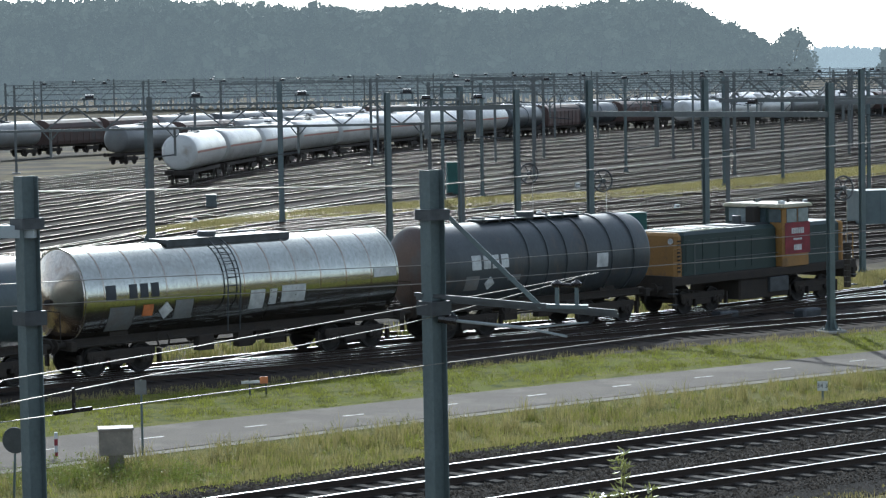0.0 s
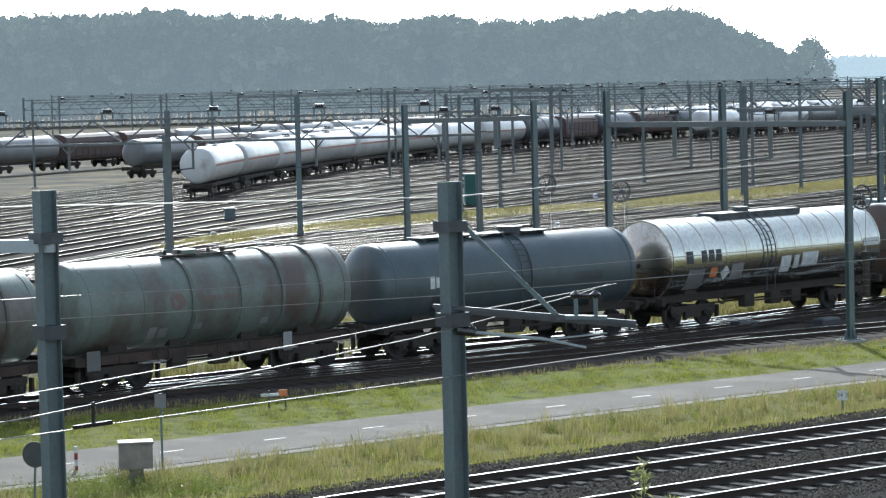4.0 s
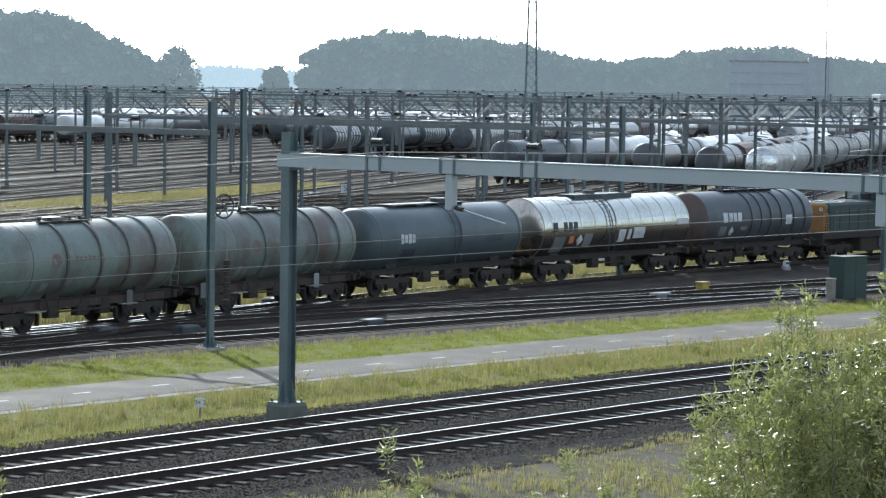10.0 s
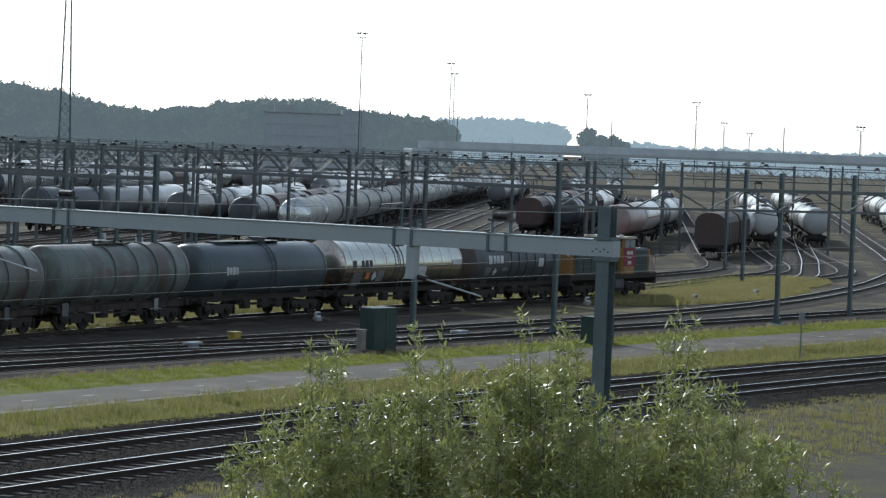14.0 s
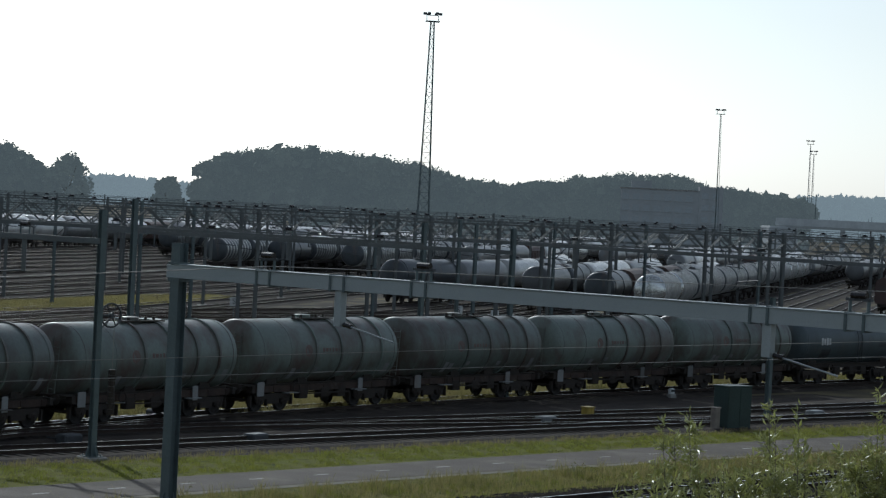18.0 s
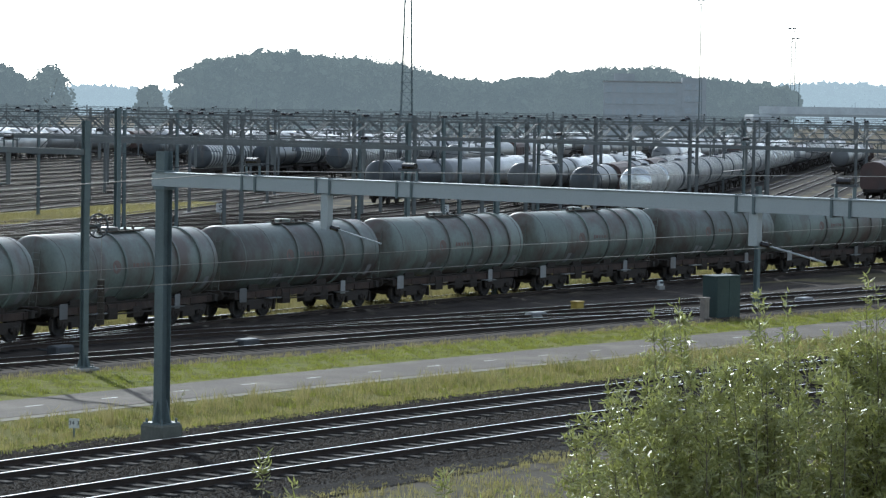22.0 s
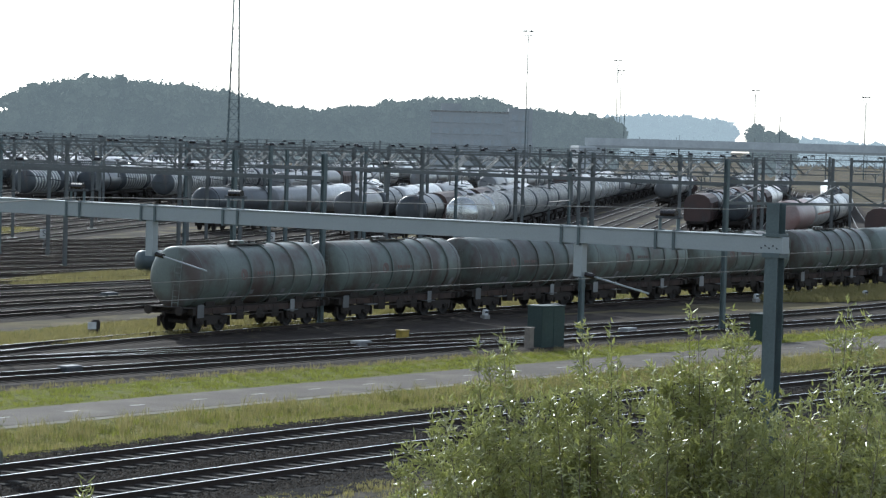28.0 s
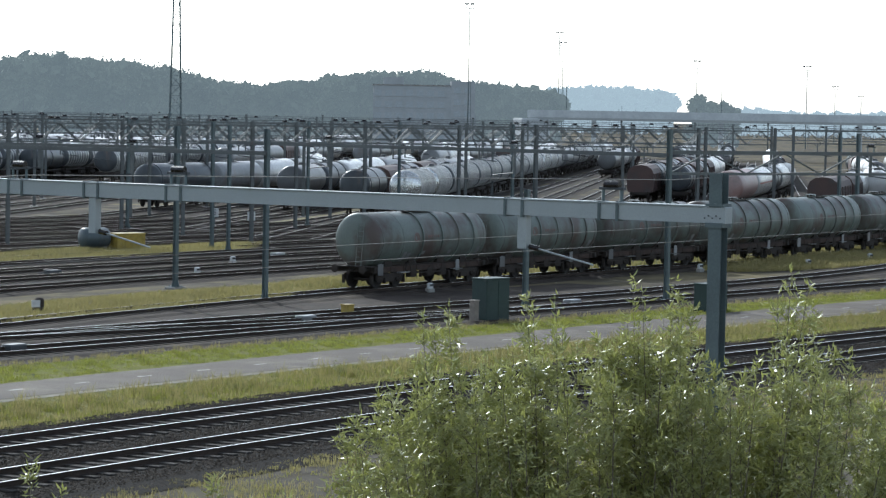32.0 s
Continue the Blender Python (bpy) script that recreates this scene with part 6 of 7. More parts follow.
def lone_tree(x, y, h, w, seed, label):
    t = thing("tree", label, "tree", Matrix.Translation((x, y, -0.3)), "single trees")
    r = random.Random(seed)
    b = Mesh().rod((0, 0, 0), (0, 0, h * 0.45), 0.35, n=8, r2=0.2)
    for i in range(6):
        a = i * 1.05
        b.rod((0, 0, h * (0.3 + 0.03 * i)), (math.cos(a) * w * 0.3, math.sin(a) * w * 0.3, h * (0.55 + 0.05 * i)), 0.14, n=6, r2=0.04)
    part("trunk", b, BARK, t)
    q = np.random.RandomState(seed)
    lobes = [(q.uniform(-0.3, 0.3) * w, q.uniform(-0.3, 0.3) * w, h * (0.2 + 0.6 * i / 11), 0.24 * w * (1.1 - 0.5 * abs(i / 11 - 0.5))) for i in range(12)] + [(0, 0, h * 0.86, h * 0.14)]
    core = [(a, b, c, k * 0.5) for a, b, c, k in lobes]
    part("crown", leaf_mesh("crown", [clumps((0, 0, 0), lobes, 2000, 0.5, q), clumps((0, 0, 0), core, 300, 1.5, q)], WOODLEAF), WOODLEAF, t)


lone_tree(-39.0, 709, 19.3, 13.5, 11, "round broad-leaved tree at the end of the wood")
lone_tree(-10.9, 625, 13.6, 7.5, 12, "small dark tree in the gap between the woods")
lone_tree(207, 735, 16.5, 12, 14, "round dark bush beside the viaduct")
lone_tree(215, 738, 14.5, 10, 15, "round dark bush beside the viaduct")


def viaduct():
    t = thing("viaduct", "pale concrete road viaduct beyond the yard", "viaduct")
    pts = [(d * math.sin(radians(a)), d * math.cos(radians(a))) for a, d in ((12.35, 640), (13.2, 632), (15, 622), (18, 615), (21, 612), (25, 615))]
    line = spline(pts, 8.0)
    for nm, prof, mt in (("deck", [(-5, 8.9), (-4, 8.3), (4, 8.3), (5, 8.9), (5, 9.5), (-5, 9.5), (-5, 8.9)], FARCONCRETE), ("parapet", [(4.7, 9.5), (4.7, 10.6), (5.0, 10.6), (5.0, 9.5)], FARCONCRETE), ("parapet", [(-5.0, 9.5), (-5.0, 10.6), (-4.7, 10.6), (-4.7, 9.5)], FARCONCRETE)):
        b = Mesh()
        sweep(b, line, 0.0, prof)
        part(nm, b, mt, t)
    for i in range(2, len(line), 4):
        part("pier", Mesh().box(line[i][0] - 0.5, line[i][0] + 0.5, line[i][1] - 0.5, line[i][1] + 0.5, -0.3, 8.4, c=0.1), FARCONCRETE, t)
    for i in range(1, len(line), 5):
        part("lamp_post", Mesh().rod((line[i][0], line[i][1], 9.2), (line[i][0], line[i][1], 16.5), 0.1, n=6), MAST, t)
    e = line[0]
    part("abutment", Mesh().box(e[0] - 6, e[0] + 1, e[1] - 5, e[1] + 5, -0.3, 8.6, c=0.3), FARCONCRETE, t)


viaduct()


def offices():
    t = thing("office_building", "brick office block before the wood, five storeys", "office building", Matrix.Translation((134, 782, -0.3)) @ Matrix.Rotation(radians(-8), 4, "Z"))
    part("wall", Mesh().box(-14, 14, -7, 7, 0, 17.6), HAZEBRICK, t)
    part("wall", Mesh().box(9, 16, -7.5, 6.5, 0, 19.2), HAZEBRICK, t)
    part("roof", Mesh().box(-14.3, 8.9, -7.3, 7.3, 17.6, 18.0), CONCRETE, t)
    part("roof_hut", Mesh().box(-11, -5, -3, 3, 18.0, 20.2), HAZEBRICK, t)
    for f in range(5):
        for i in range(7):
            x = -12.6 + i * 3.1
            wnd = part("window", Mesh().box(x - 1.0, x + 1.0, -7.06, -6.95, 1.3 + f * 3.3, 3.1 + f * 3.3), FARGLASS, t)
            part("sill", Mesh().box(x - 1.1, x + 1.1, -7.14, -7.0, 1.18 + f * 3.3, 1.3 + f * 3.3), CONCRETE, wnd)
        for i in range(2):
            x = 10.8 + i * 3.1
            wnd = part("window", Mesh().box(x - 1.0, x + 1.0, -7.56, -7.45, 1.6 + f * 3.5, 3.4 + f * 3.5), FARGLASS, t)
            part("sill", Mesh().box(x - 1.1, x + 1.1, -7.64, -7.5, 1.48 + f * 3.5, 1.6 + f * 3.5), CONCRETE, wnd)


offices()


# ---- lineside things ----
def cabinet(name, x, y, z, sx, sy, h, mat, label, head=0.7, cat="cabinet", post=False, roof=0.06):
    t = thing(name, label, cat, Matrix.Translation((x, y, z)) @ Matrix.Rotation(head, 4, "Z"))
    z0 = 0.48 if post else 0.0
    if post:
        part("plinth", Mesh().box(-sx * 0.22, sx * 0.22, -sy * 0.22, sy * 0.22, 0, z0, c=0.02), mat, t)
    part("body", Mesh().box(-sx / 2, sx / 2, -sy / 2, sy / 2, z0, z0 + h, c=0.02), mat, t)
    part("lid", Mesh().box(-sx / 2 - 0.03, sx / 2 + 0.03, -sy / 2 - 0.03, sy / 2 + 0.03, z0 + h, z0 + h + roof, c=0.02), mat, t)
    for s in (-1, 1):
        part("door", Mesh().box(min(s * 0.02, s * (sx / 2 - 0.04)), max(s * 0.02, s * (sx / 2 - 0.04)), -sy / 2 - 0.015, -sy / 2 - 0.001, z0 + 0.06, z0 + h - 0.05), mat, t)
    return t


cabinet("relay_cabinet", 24.0, 119.8, -0.3, 1.6, 0.9, 1.95, GREENBOX, "dark green relay cabinet beside the sidings", 0.65)
cabinet("junction_box", 23.0, 118.6, -0.3, 0.34, 0.3, 1.0, BEIGEBOX, "small grey junction box beside the relay cabinet", 0.65, "box")
cabinet("relay_cabinet", 36.4, 126.4, -0.3, 1.7, 0.8, 1.35, GREENBOX, "low grey-green relay cabinet beside the grass", 0.65)
cabinet("relay_cabinet", -36.2, 196.5, -0.3, 1.1, 0.9, 2.5, TEALBOX, "tall green cabinet among the sidings", 0.3)
cabinet("relay_cabinet", -15, 129.5, -0.3, 1.2, 0.8, 2.3, TEALBOX, "green cabinet behind the passing train", 0.65)
cabinet("junction_box", -50.7, 180.7, -0.3, 0.75, 0.5, 0.95, BLUETANK, "small blue-grey lineside box", 0.3, "box")
cabinet("yellow_box", 17.6, 121.6, -0.3, 0.46, 0.42, 0.56, YELLOWBOX, "small yellow box between the sidings", 0.65, "box")
cabinet("pedestal_cabinet", -19.45, 60.4, -0.3, 0.8, 0.55, 0.6, BEIGEBOX, "beige cabinet on a narrow plinth in the grass", 0.35, post=True, roof=0.05)
cabinet("yellow_container", 10.6, 175.4, -0.3, 2.2, 1.3, 1.25, YELLOWBOX, "yellow container among the sidings", 0.5, "container")
cabinet("equipment_shed", -4.0, 157, -0.3, 2.6, 2.0, 2.0, MAST, "low grey equipment shed among the sidings", 0.4, "shed")
t = thing("boiler_tank", "small blue-grey horizontal tank on feet", "tank", Matrix.Translation((8.5, 174.6, -0.3)) @ Matrix.Rotation(0.4, 4, "Z"))
part("drum", Mesh().turned(tank_profile(2.1, 0.68, 0.35), 20, at=(0, 0, 1.0)), BLUETANK, t, smooth=True)
for x in (-0.6, 0.6):
    part("foot", Mesh().box(x - 0.1, x + 0.1, -0.4, 0.4, 0, 0.5), CONCRETE, t)


def sign_post(x, y, z, h, w, sh, label, mat=WHITE, words="", head=0.0, cat="sign", size=0.3):
    t = thing("sign", label, cat, Matrix.Translation((x, y, z)) @ Matrix.Rotation(head, 4, "Z"), "lineside signs")
    part("post", Mesh().rod((0, 0, -0.1), (0, 0, h), 0.03, n=8), MAST, t)
    part("panel", Mesh().box(-w / 2, w / 2, -0.045, -0.03, h - sh, h, c=0.01), mat, t)
    if words:
        lettering("lettering", words, size, BLACKPAINT, t, Matrix.Translation((0, -0.05, h - sh / 2)) @ Matrix.Rotation(math.pi / 2, 4, "X"))
    return t


sign_post(-3.2, 71.2, 0.1, 0.62, 0.28, 0.26, "small white distance sign in the grass", words="34 3", size=0.17)
for x, y in ((19.6, 209.5), (1.8, 205.6), (21.8, 202.9)):
    sign_post(x, y, -0.3, 1.75, 0.62, 0.7, "white board lettered S beside a siding", words="S", size=0.6)
sign_post(-19.68, 63.27, -0.3, 1.92, 0.3, 0.36, "grey sign seen from behind in the grass", FARTANK)
t = thing("round_sign", "round traffic sign seen from behind on a leaning post", "sign", Matrix.Translation((-20.62, 56.5, -0.3)) @ Matrix.Rotation(radians(3), 4, "Y"), "lineside signs")
part("post", Mesh().rod((0, 0, -0.1), (0, 0, 1.55), 0.03, n=8), MAST, t)
part("disc", Mesh().turned([(-0.012, 0.001), (-0.012, 0.29), (0.012, 0.3), (0.012, 0.001)], 28, axis="y", at=(0, -0.04, 1.36)), STEEL, t)
part("bracket", Mesh().box(-0.05, 0.05, -0.05, 0.05, 1.26, 1.44), MAST, t)
sign_post(43.0, 115.5, -0.2, 2.4, 0.3, 0.55, "tall thin sign beside the cycle path", FARTANK)
t = thing("barrier_board", "white and orange board on two short posts", "barrier", Matrix.Translation((-19.9, 75.5, -0.3)) @ Matrix.Rotation(0.5, 4, "Z"))
for x in (-0.25, 0.25):
    part("post", Mesh().rod((x, 0, 0), (x, 0, 0.55), 0.025, n=6), STEEL, t)
part("board", Mesh().box(-0.5, 0.05, -0.03, 0.0, 0.38, 0.46), WHITE, t)
part("orange_panel", Mesh().box(0.06, 0.3, -0.03, 0.0, 0.36, 0.56), ORANGE, t)
t = thing("bollard", "red and white marker post beside the path", "marker post", Matrix.Translation((-21.76, 62.75, -0.3)))
for i in range(4):
    part("stripe", Mesh().rod((0, 0, i * 0.165), (0, 0, i * 0.165 + 0.165), 0.045, n=10), WHITE if i % 2 else LOCORED, t)


def ground_signal(x, y):
    t = thing("ground_signal", "small white dwarf signal between the tracks", "signal", Matrix.Translation((x, y, -0.3)) @ Matrix.Rotation(0.5, 4, "Z"), "dwarf signals")
    part("foot", Mesh().box(-0.18, 0.18, -0.18, 0.18, 0, 0.22), CONCRETE, t)
    part("lantern", Mesh().box(-0.17, 0.17, -0.12, 0.12, 0.22, 0.52, c=0.06), WHITE, t)
    part("hood", Mesh().box(-0.11, 0.11, -0.19, -0.12, 0.34, 0.46), STEEL, t)


for x, y in ((13.2, 151.2), (16.4, 162.9), (24.5, 138.8), (45.0, 158.8), (61, 173), (54, 165), (-17, 172), (-9, 177), (-28, 205), (-46, 160), (-25, 165), (-2, 172)):
    ground_signal(x, y)


t = thing("ground_signal", "black dwarf signal with a small white plate", "signal", Matrix.Translation((3.4, 121.3, -0.3)) @ Matrix.Rotation(0.2, 4, "Z"), "dwarf signals")
part("foot", Mesh().box(-0.24, 0.24, -0.2, 0.2, 0, 0.42, c=0.04), FRAMEBLACK, t)
part("lantern", Mesh().box(-0.12, 0.26, -0.16, 0.16, 0.42, 0.86, c=0.08), FRAMEBLACK, t)
part("plate", Mesh().box(-0.34, 0.06, -0.2, -0.165, 0.44, 0.76, c=0.015), WHITE, t, "small white plate")


def switch_drive(x, y, hd, mat=STEEL):
    t = thing("switch_motor", "low grey switch motor housing beside a rail", "switch motor", Matrix.Translation((x, y, -0.3)) @ Matrix.Rotation(hd, 4, "Z"), "switch motors")
    part("housing", Mesh().box(-0.5, 0.5, -0.28, 0.28, 0.05, 0.38, c=0.06), mat, t)
    part("rod", Mesh().rod((0, 0.28, 0.15), (0, 1.1, 0.15), 0.03, n=6), STEEL, t)


for x, y, hd in ((-8.0, 98.5, 0.9), (-5.0, 99.5, 0.9), (15.2, 117.9, 0.8), (2, 103, 0.9), (-2, 112.6, 0.9), (30, 129, 0.8), (-30, 160, 0.6), (-12, 168, 0.6), (20, 170, 0.8), (5, 150, 0.8), (-40, 150, 0.5)):
    switch_drive(x, y, hd, FARTANK if x > 10 else STEEL)


# ---- grass and shrubs ----
def blades(base, n, h0, h1, r, w0=0.004, w1=0.011, scatter=0.07, tall=None):
    """Corners of n thin leaning blades about each base point."""
    p = np.repeat(base, n, 0)
    k = len(p)
    p = p + np.c_[r.normal(0, scatter, (k, 2)), np.zeros(k)]
    h = r.uniform(h0, h1, k) * (np.repeat(tall, n) if tall is not None else 1)
    a, lean, w = r.uniform(0, 6.28, k), r.uniform(0.1, 0.75, k) * h, r.uniform(w0, w1, k)
    d = np.stack([np.cos(a), np.sin(a), np.zeros(k)], 1)
    side = np.stack([-d[:, 1], d[:, 0], np.zeros(k)], 1) * w[:, None]
    mid = p + d * (lean * 0.3)[:, None] + np.c_[np.zeros((k, 2)), h * 0.6]
    tip = p + d * lean[:, None] + np.c_[np.zeros((k, 2)), h]
    return np.stack([p - side, p + side, mid + side * 0.8, p - side, mid + side * 0.8, mid - side * 0.8, mid - side * 0.8, mid + side * 0.8, tip], 1).reshape(-1, 3)


def tufts(name, label, mat, f_lo, f_hi, u0, u1, n, h0, h1, seed, per=8, cut=0.25):
    """Grass between two plan lines, in clumps of uneven height."""
    r = np.random.RandomState(seed)
    u = u0 + (u1 - u0) * r.uniform(0, 1, n) ** 1.2
    s = r.uniform(0, 1, n)
    clump = np.sin(u * 1.7 + 3 * np.sin(u * 0.31)) * np.sin(s * 9 + u * 0.6) + 0.5 * np.sin(u * 5.3 + s * 17)
    keep = r.uniform(-1.2, 1, n) < clump + cut
    u, s, clump = u[keep], s[keep], clump[keep]
    base = np.empty((len(u), 3))
    for i in range(len(u)):
        lo, hi = f_lo(u[i]), f_hi(u[i])
        x, y = world_xy(u[i], lo + (hi - lo) * s[i])
        base[i] = x, y, height(x, y) + 0.02
    edge = np.clip(np.minimum(s, 1 - s) * 7, 0.35, 1)
    v = blades(base, per, h0, h1, r, tall=(0.75 + 0.3 * np.clip(clump, -0.8, 1.2)) * edge)
    tagged(new(name, tri_mesh(name, v, mat)), label, "grass", kind="stuff")


def verge_lo(u):
    return path_near(u) + 0.3 + 0.4 * min(max((85 - u) / 20, 0), 1)


def verge_hi(u):
    return near_line(min(u, 140)) - 2.5


tufts("grass_blades", "green grass along the verge of the cycle path", BLADE, verge_lo, verge_hi, 18, 135, 14000, 0.07, 0.24, 1, 9, 0.1)
tufts("grass_blades", "dry grass stalks along the verge", BLADE_DRY, verge_lo, verge_hi, 18, 135, 15000, 0.14, 0.42, 2, 7, 0.1)
tufts("grass_blades", "tall bleached grass stalks in loose clumps", BLADE_DRY, lambda u: path_near(u) + 1.0, lambda u: path_near(u) + 4.2, 30, 135, 4200, 0.3, 0.72, 21, 9, -0.75)
tufts("grass_blades", "short green grass beside the sidings", BLADE, lambda u: front_line(u) + 2.6, lambda u: path_far(u) - 0.02, 20, 150, 17000, 0.05, 0.16, 3, 8, 0.6)
tufts("low_weeds", "dark green clover and weeds in the verge", WEED, verge_lo, verge_hi, 18, 135, 14000, 0.1, 0.34, 11, 8, -0.4)
tufts("low_weeds", "dark green clover patches beside the sidings", WEED, lambda u: front_line(u) + 2.6, lambda u: path_far(u) - 0.1, 20, 150, 11000, 0.05, 0.17, 12, 8, -0.4)
tufts("grass_blades", "dry weeds along the ballast edge", BLADE_DRY, lambda u: front_line(u) + 2.0, lambda u: front_line(u) + 3.8, 20, 150, 4500, 0.07, 0.26, 4, 7, 0.0)
tufts("grass_blades", "dry grass on the near slope", BLADE_DRY, lambda u: near_line(u) + 6.9, lambda u: near_line(u) + 16, 18, 95, 13000, 0.08, 0.28, 5, 8, 0.3)
tufts("grass_blades", "green grass on the near slope", BLADE, lambda u: near_line(u) + 8.4, lambda u: near_line(u) + 16, 18, 95, 3000, 0.07, 0.2, 6, 8, -0.3)


def tuft_patch(label, mat, centre, a, b, turn, n, h0, h1, seed):
    """Blades of grass over an oval patch between the sidings."""
    r = np.random.RandomState(seed)
    q, t = np.sqrt(r.uniform(0, 1, n)), r.uniform(0, 2 * np.pi, n)
    ex, ey = a * q * np.cos(t), b * q * np.sin(t)
    x = centre[0] + ex * math.sin(turn) + ey * math.cos(turn)
    y = centre[1] + ex * math.cos(turn) - ey * math.sin(turn)
    v = blades(np.stack([x, y, np.full(n, -0.27)], 1), 5, h0, h1, r, 0.01, 0.022, 0.15, 1.15 - q * 0.6)
    tagged(new("grass_blades", tri_mesh("grass_blades", v, mat)), label, "grass", kind="stuff")


for i, (c, a, b, h, n) in enumerate((((8, 127.5), 17, 3.4, 38, 9000), ((-6, 112), 12, 2.4, 37, 5000), ((26, 150.5), 15, 2.8, 42, 7000), ((57, 172), 17, 4.4, 40, 9000), ((68, 190), 12, 3.6, 34, 5000), ((-35, 178), 22, 4.5, 30, 8000),
                                     ((-17, 205), 24, 5, 22, 7000), ((-44, 158), 9, 2.5, 14, 3000), ((6, 170), 12, 2.6, 36, 4000), ((14, 176), 13, 2.4, 33, 4000), ((-28, 95), 10, 2, 33, 4000), ((-8, 226), 26, 4.5, 20, 5000))):
    tuft_patch("dry grass and weeds between the sidings", BLADE_DRY, c, a, b, radians(h), n, 0.14, 0.6, 40 + i)


def strip_tufts(label, mat, n, h0, h1, seed, cut):
    """Uneven clumps along the strip behind the train."""
    r = np.random.RandomState(seed)
    k = r.uniform(0, len(STRIP) - 1, n)
    f = r.uniform(0, 1, n)
    keep = np.sin(k * 0.9 + 2 * np.sin(k * 0.37)) * np.sin(f * 5 + k * 0.5) > r.uniform(-1, 1, n) + cut
    k, f = k[keep], f[keep]
    lo, hi = offset(STRIP, -5.5), offset(STRIP, -2.5)
    q = np.arange(len(STRIP))
    pts = [np.interp(k, q, lo[:, c]) * (1 - f) + np.interp(k, q, hi[:, c]) * f for c in (0, 1)]
    v = blades(np.stack([pts[0], pts[1], np.full(len(k), -0.27)], 1), 6, h0, h1, r, 0.01, 0.022, 0.15)
    tagged(new("grass_blades", tri_mesh("grass_blades", v, mat)), label, "grass", kind="stuff")


strip_tufts("dry grass and weeds behind the train's siding", BLADE_DRY, 9000, 0.1, 0.4, 71, -0.2)
strip_tufts("brown weeds behind the train's siding", WEED, 6000, 0.12, 0.5, 72, 0.3)


def weeds(x, y, n, seed, label, h=0.4, mat=WEED):
    """Branching weeds with many small leaves."""
    r = np.random.RandomState(seed)
    b, tri = Mesh(), []
    for _ in range(n):
        px, py = x + r.normal(0, 0.7), y + r.normal(0, 0.45)
        z = height(px, py)
        top = np.array((px + r.normal(0, 0.06), py + r.normal(0, 0.06), z + h * r.uniform(0.5, 1.1)))
        b.rod((px, py, z), tuple(top), 0.005, n=3, r2=0.002)
        k = 26
        s = r.uniform(0.15, 1.05, k)[:, None]
        c = np.array((px, py, z)) * (1 - s) + top * s + r.normal(0, 0.055, (k, 3))
        e = r.normal(0, 1, (k, 3))
        e /= np.linalg.norm(e, axis=1)[:, None]
        f = np.cross(e, r.normal(0, 1, (k, 3)))
        f /= np.linalg.norm(f, axis=1)[:, None]
        e, f = e * r.uniform(0.02, 0.045, (k, 1)), f * r.uniform(0.007, 0.014, (k, 1))
        tri.append(np.stack([c - e, c + f, c + e, c - e, c + e, c - f], 1).reshape(-1, 3))
    t = thing("weed_clump", label, "weeds", kind="stuff")
    part("stalks", b, mat, t)
    part("leaves", tri_mesh("leaves", np.concatenate(tri), mat), mat, t)


for i, (u, o) in enumerate(((24, 2.2), (27, 3.0), (30, 1.6), (34, 2.6), (40, 2.0), (49, 4.8), (58, 4.4), (66, 5.0), (73, 4.6), (80, 5.0), (86, 5.4), (92, 5.2), (100, 5.4), (70, 3.0), (38, 1.4), (46, 2.4), (54, 3.2), (62, 2.2), (78, 2.4), (88, 2.0), (96, 2.6), (104, 2.8))):
    x, y = world_xy(u, path_near(u) + o)
    weeds(x, y, 20, i, "dark leafy weeds in the verge", 0.32 if i % 3 else 0.45)

for i, (x, y) in enumerate(((-20.2, 59.8), (-19.2, 59.6), (-18.3, 59.4), (-19.7, 58.6), (-18.8, 58.2), (-20.9, 58.9), (-17.5, 59.6), (-18.0, 57.8), (-16.6, 58.6))):
    weeds(x, y, 34, 60 + i, "lush green weeds about the cabinet's foot", 0.5 if i < 5 else 0.36, LUSH)


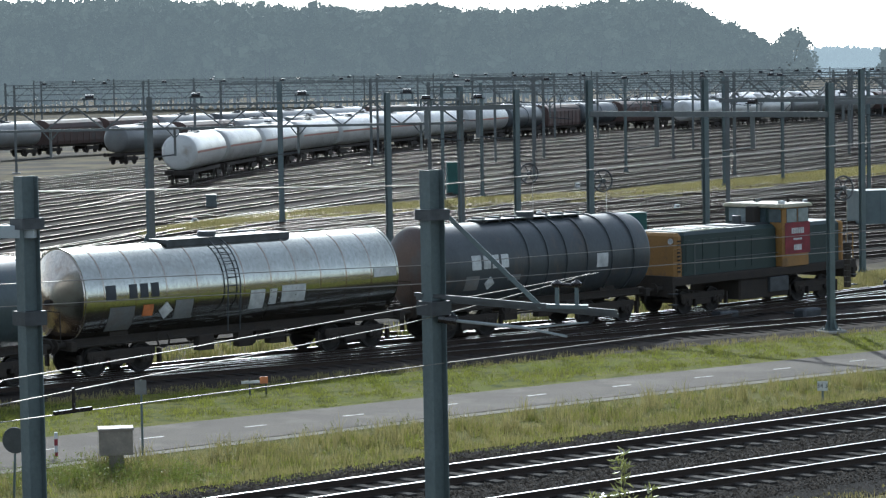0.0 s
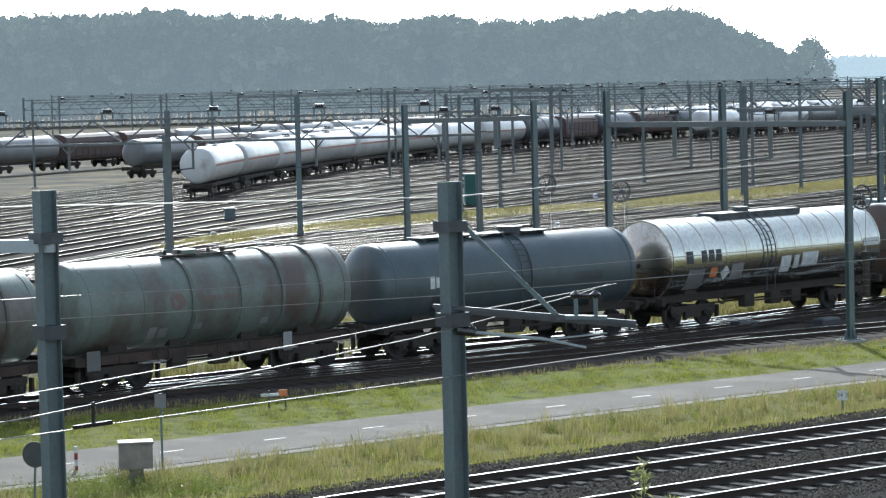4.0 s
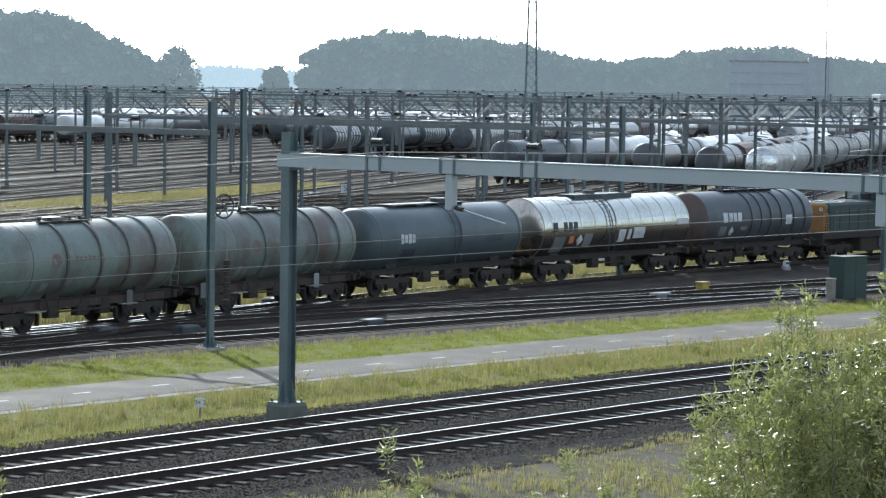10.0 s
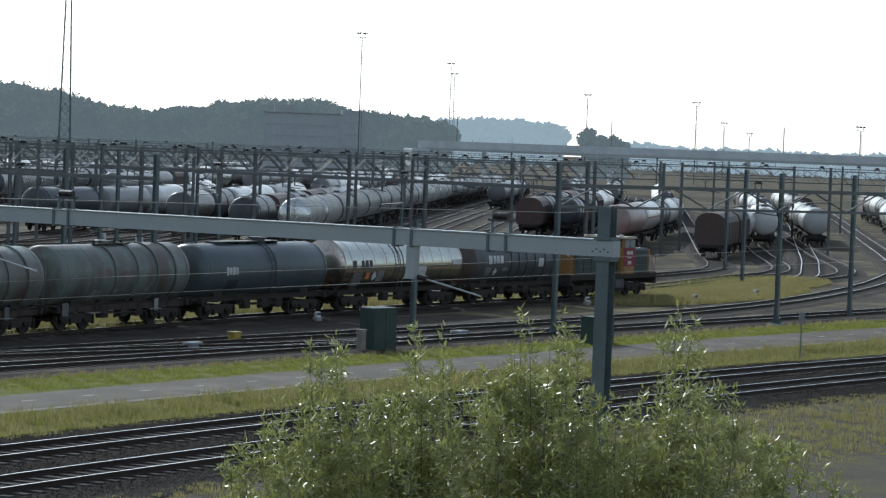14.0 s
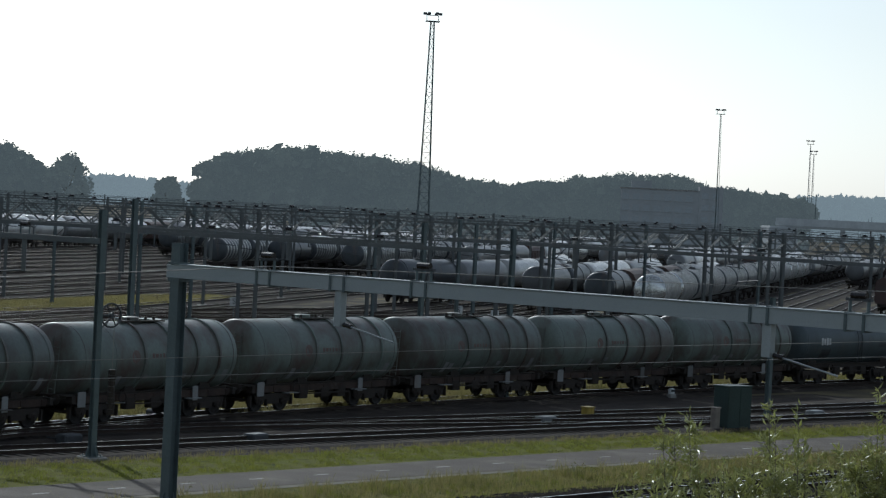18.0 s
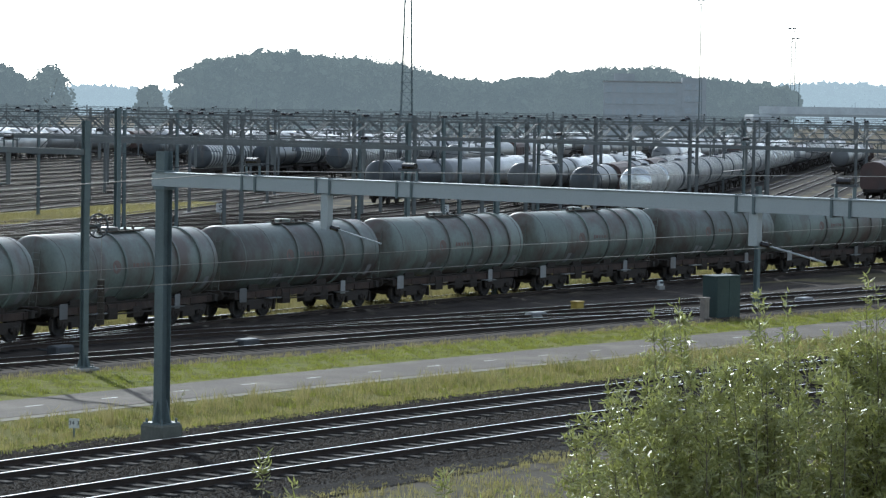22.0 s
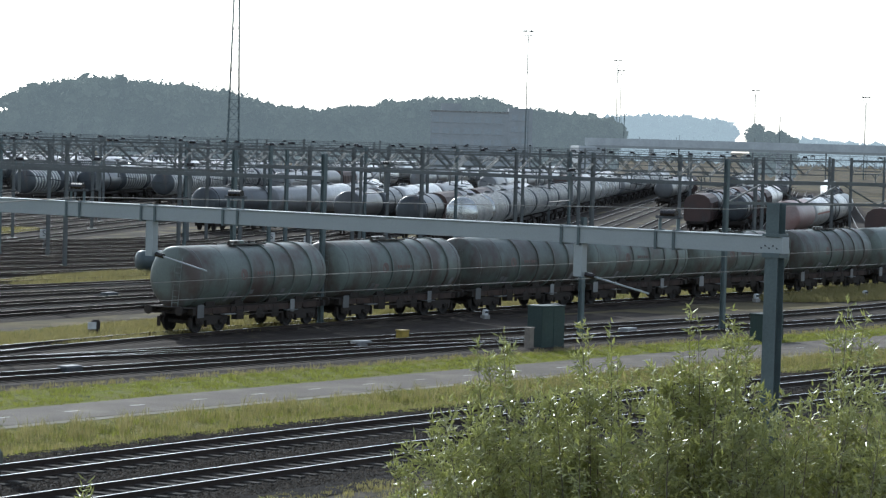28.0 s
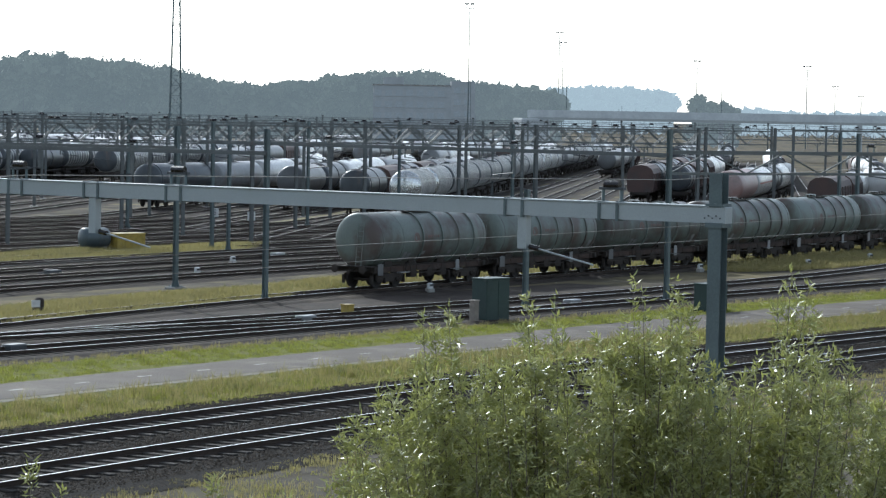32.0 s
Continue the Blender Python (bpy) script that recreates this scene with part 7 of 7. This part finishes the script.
def willow(x, y, base, stems, seed, label, name="willow_bush", leaf=0.06, per=19):
    """A willow of upright leafy stems; each stem is (dx, dy, top height, spread, shoots)."""
    t = thing(name, label, "bush", Matrix.Translation((x, y, base)))
    r = random.Random(seed)
    q = np.random.RandomState(seed)
    wood_, twigs = Mesh(), []
    for dx, dy, top, spread, n in stems:
        b0 = Vector((dx * 0.62, dy * 0.45, 0))
        tip = Vector((dx, dy, top - base))
        mid = b0.lerp(tip, 0.55) + Vector((dx * 0.04 + r.gauss(0, 0.12), dy * 0.12, 0))
        wood_.rod(b0, mid, 0.024, n=5, r2=0.015)
        wood_.rod(mid, tip, 0.015, n=4, r2=0.003)
        for _ in range(n):
            s = r.uniform(0.12, 0.97)
            o = b0.lerp(mid, s / 0.55) if s < 0.55 else mid.lerp(tip, (s - 0.55) / 0.45)
            k = spread * (1.25 - 0.75 * s) * r.uniform(0.35, 1.1)
            a = r.uniform(0, 6.28)
            e = o + Vector((math.cos(a) * k * 0.7, math.sin(a) * k * 0.7, k * r.uniform(-0.15, 0.95) + 0.04))
            e.z = min(e.z, tip.z + 0.05)
            wood_.rod(o, e, 0.005, n=3, r2=0.002)
            twigs.append((*o, *e))
        for s in (0.25, 0.55, 0.8):
            twigs.append((*mid.lerp(tip, s), *tip))
    part("branchwork", wood_, BARK, t)
    w = np.repeat(np.array(twigs), per, 0)
    n = len(w)
    o, e = w[:, :3], w[:, 3:]
    along_ = (e - o) / np.linalg.norm(e - o, axis=1)[:, None]
    out = np.cross(along_, q.normal(0, 1, (n, 3)))
    out /= np.linalg.norm(out, axis=1)[:, None]
    c = o + (e - o) * q.uniform(0.1, 1.02, (n, 1)) + q.normal(0, 0.025, (n, 3))
    d = along_ * 0.5 + out * q.uniform(0.2, 1.0, (n, 1)) + np.array((0, 0, -0.15)) + q.normal(0, 0.38, (n, 3))
    d /= np.linalg.norm(d, axis=1)[:, None]
    f = np.cross(d, np.array((0, 0, 1.0)) + q.normal(0, 0.5, (n, 3)))
    f /= np.linalg.norm(f, axis=1)[:, None]
    ln, wd = leaf * q.uniform(0.6, 1.35, (n, 1)), leaf * 0.2 * q.uniform(0.8, 1.3, (n, 1))
    bend = np.cross(d, f) * ln * 0.16
    c = c + d * ln
    a0, a1, l0, l1 = c - d * ln, c + d * ln - bend, c + f * wd + bend, c - f * wd + bend
    v = np.stack([a0, l0, a1, a0, a1, l1], 1).reshape(-1, 3)
    tagged(part("foliage", tri_mesh("foliage", v, LEAF), LEAF, t), kind="stuff")


rw = random.Random(21)
STEMS = []


def bush_stem(az, up, d, spread, n):
    """A stem at an azimuth, its tip so many milliradians above eye level at d metres."""
    STEMS.append((d * math.sin(radians(az)) - 8.4, d * math.cos(radians(az)) - 31.9, 9.2 + up * 1e-3 * d, spread, n))


# body of the bush, then the shoots that rise above it
CROWN_AZ = (8.2, 8.7, 9.2, 10.0, 10.6, 11.1, 11.6, 12.0, 12.9, 13.4, 14.1, 14.8, 15.5, 16.0, 16.3, 16.9, 17.3, 17.7, 18.2, 18.9, 19.3, 19.5, 20.0, 20.5, 21.2, 21.8)
CROWN_UP = (-123, -108, -100, -93, -90, -94, -91, -86, -84, -80, -79, -77, -75, -82, -91, -90, -87, -80, -82, -87, -89, -101, -100, -109, -113, -122)
az = 8.2
while az < 21.8:
    up = float(np.interp(az, CROWN_AZ, CROWN_UP))
    bush_stem(az, up - rw.uniform(-3, 6), 33.0 + rw.uniform(-1.3, 1.3), rw.uniform(0.4, 0.7), 34)
    for _ in range(3):
        bush_stem(az + rw.uniform(-0.3, 0.3), up - rw.uniform(5, 40), 32.6 + rw.uniform(-1.8, 1.8), rw.uniform(0.65, 1.0), 60)
    az += rw.uniform(0.24, 0.42)
for az, up in ((9.85, -76.5), (10.1, -80), (10.4, -73), (10.55, -80), (12.1, -66), (12.25, -72), (12.75, -70), (14.4, -60), (14.6, -66), (15.25, -61), (15.4, -68), (15.7, -70), (17.5, -66), (17.78, -57), (17.95, -64), (18.15, -62), (18.25, -70)):
    bush_stem(az, up, 33.0 + rw.uniform(-0.8, 0.8), 0.42, 22)
willow(8.4, 31.9, 0.0, STEMS, 5, "large sunlit willow bush with narrow shiny leaves")
willow(-3.6, 29.8, 0.0, [(0, 0, 4.8, 0.35, 26), (0.3, 0.1, 4.4, 0.3, 20), (-0.35, 0, 4.35, 0.3, 18), (0.65, 0.1, 4.2, 0.3, 18)], 6, "young willow shoots in front of the tracks", "willow_shoot")
willow(0.8, 30.5, 0.0, [(0, 0, 5.15, 0.3, 16), (0.35, 0.1, 4.75, 0.28, 14)], 7, "young willow shoots in front of the tracks", "willow_shoot")
willow(2.9, 30.5, 0.0, [(0, 0, 4.95, 0.35, 24), (0.4, 0.1, 4.6, 0.3, 20), (-0.4, 0, 4.5, 0.3, 16), (0.8, 0, 4.7, 0.3, 20)], 8, "young willow shoots in front of the tracks", "willow_shoot")


def motions():
    times = [float(i) for i in range(33)]
    for ob, at, base in TRAIN:
        walk(ob, [(t, on_rails(train_smooth(t) + at, base)) for t in times])


motions()
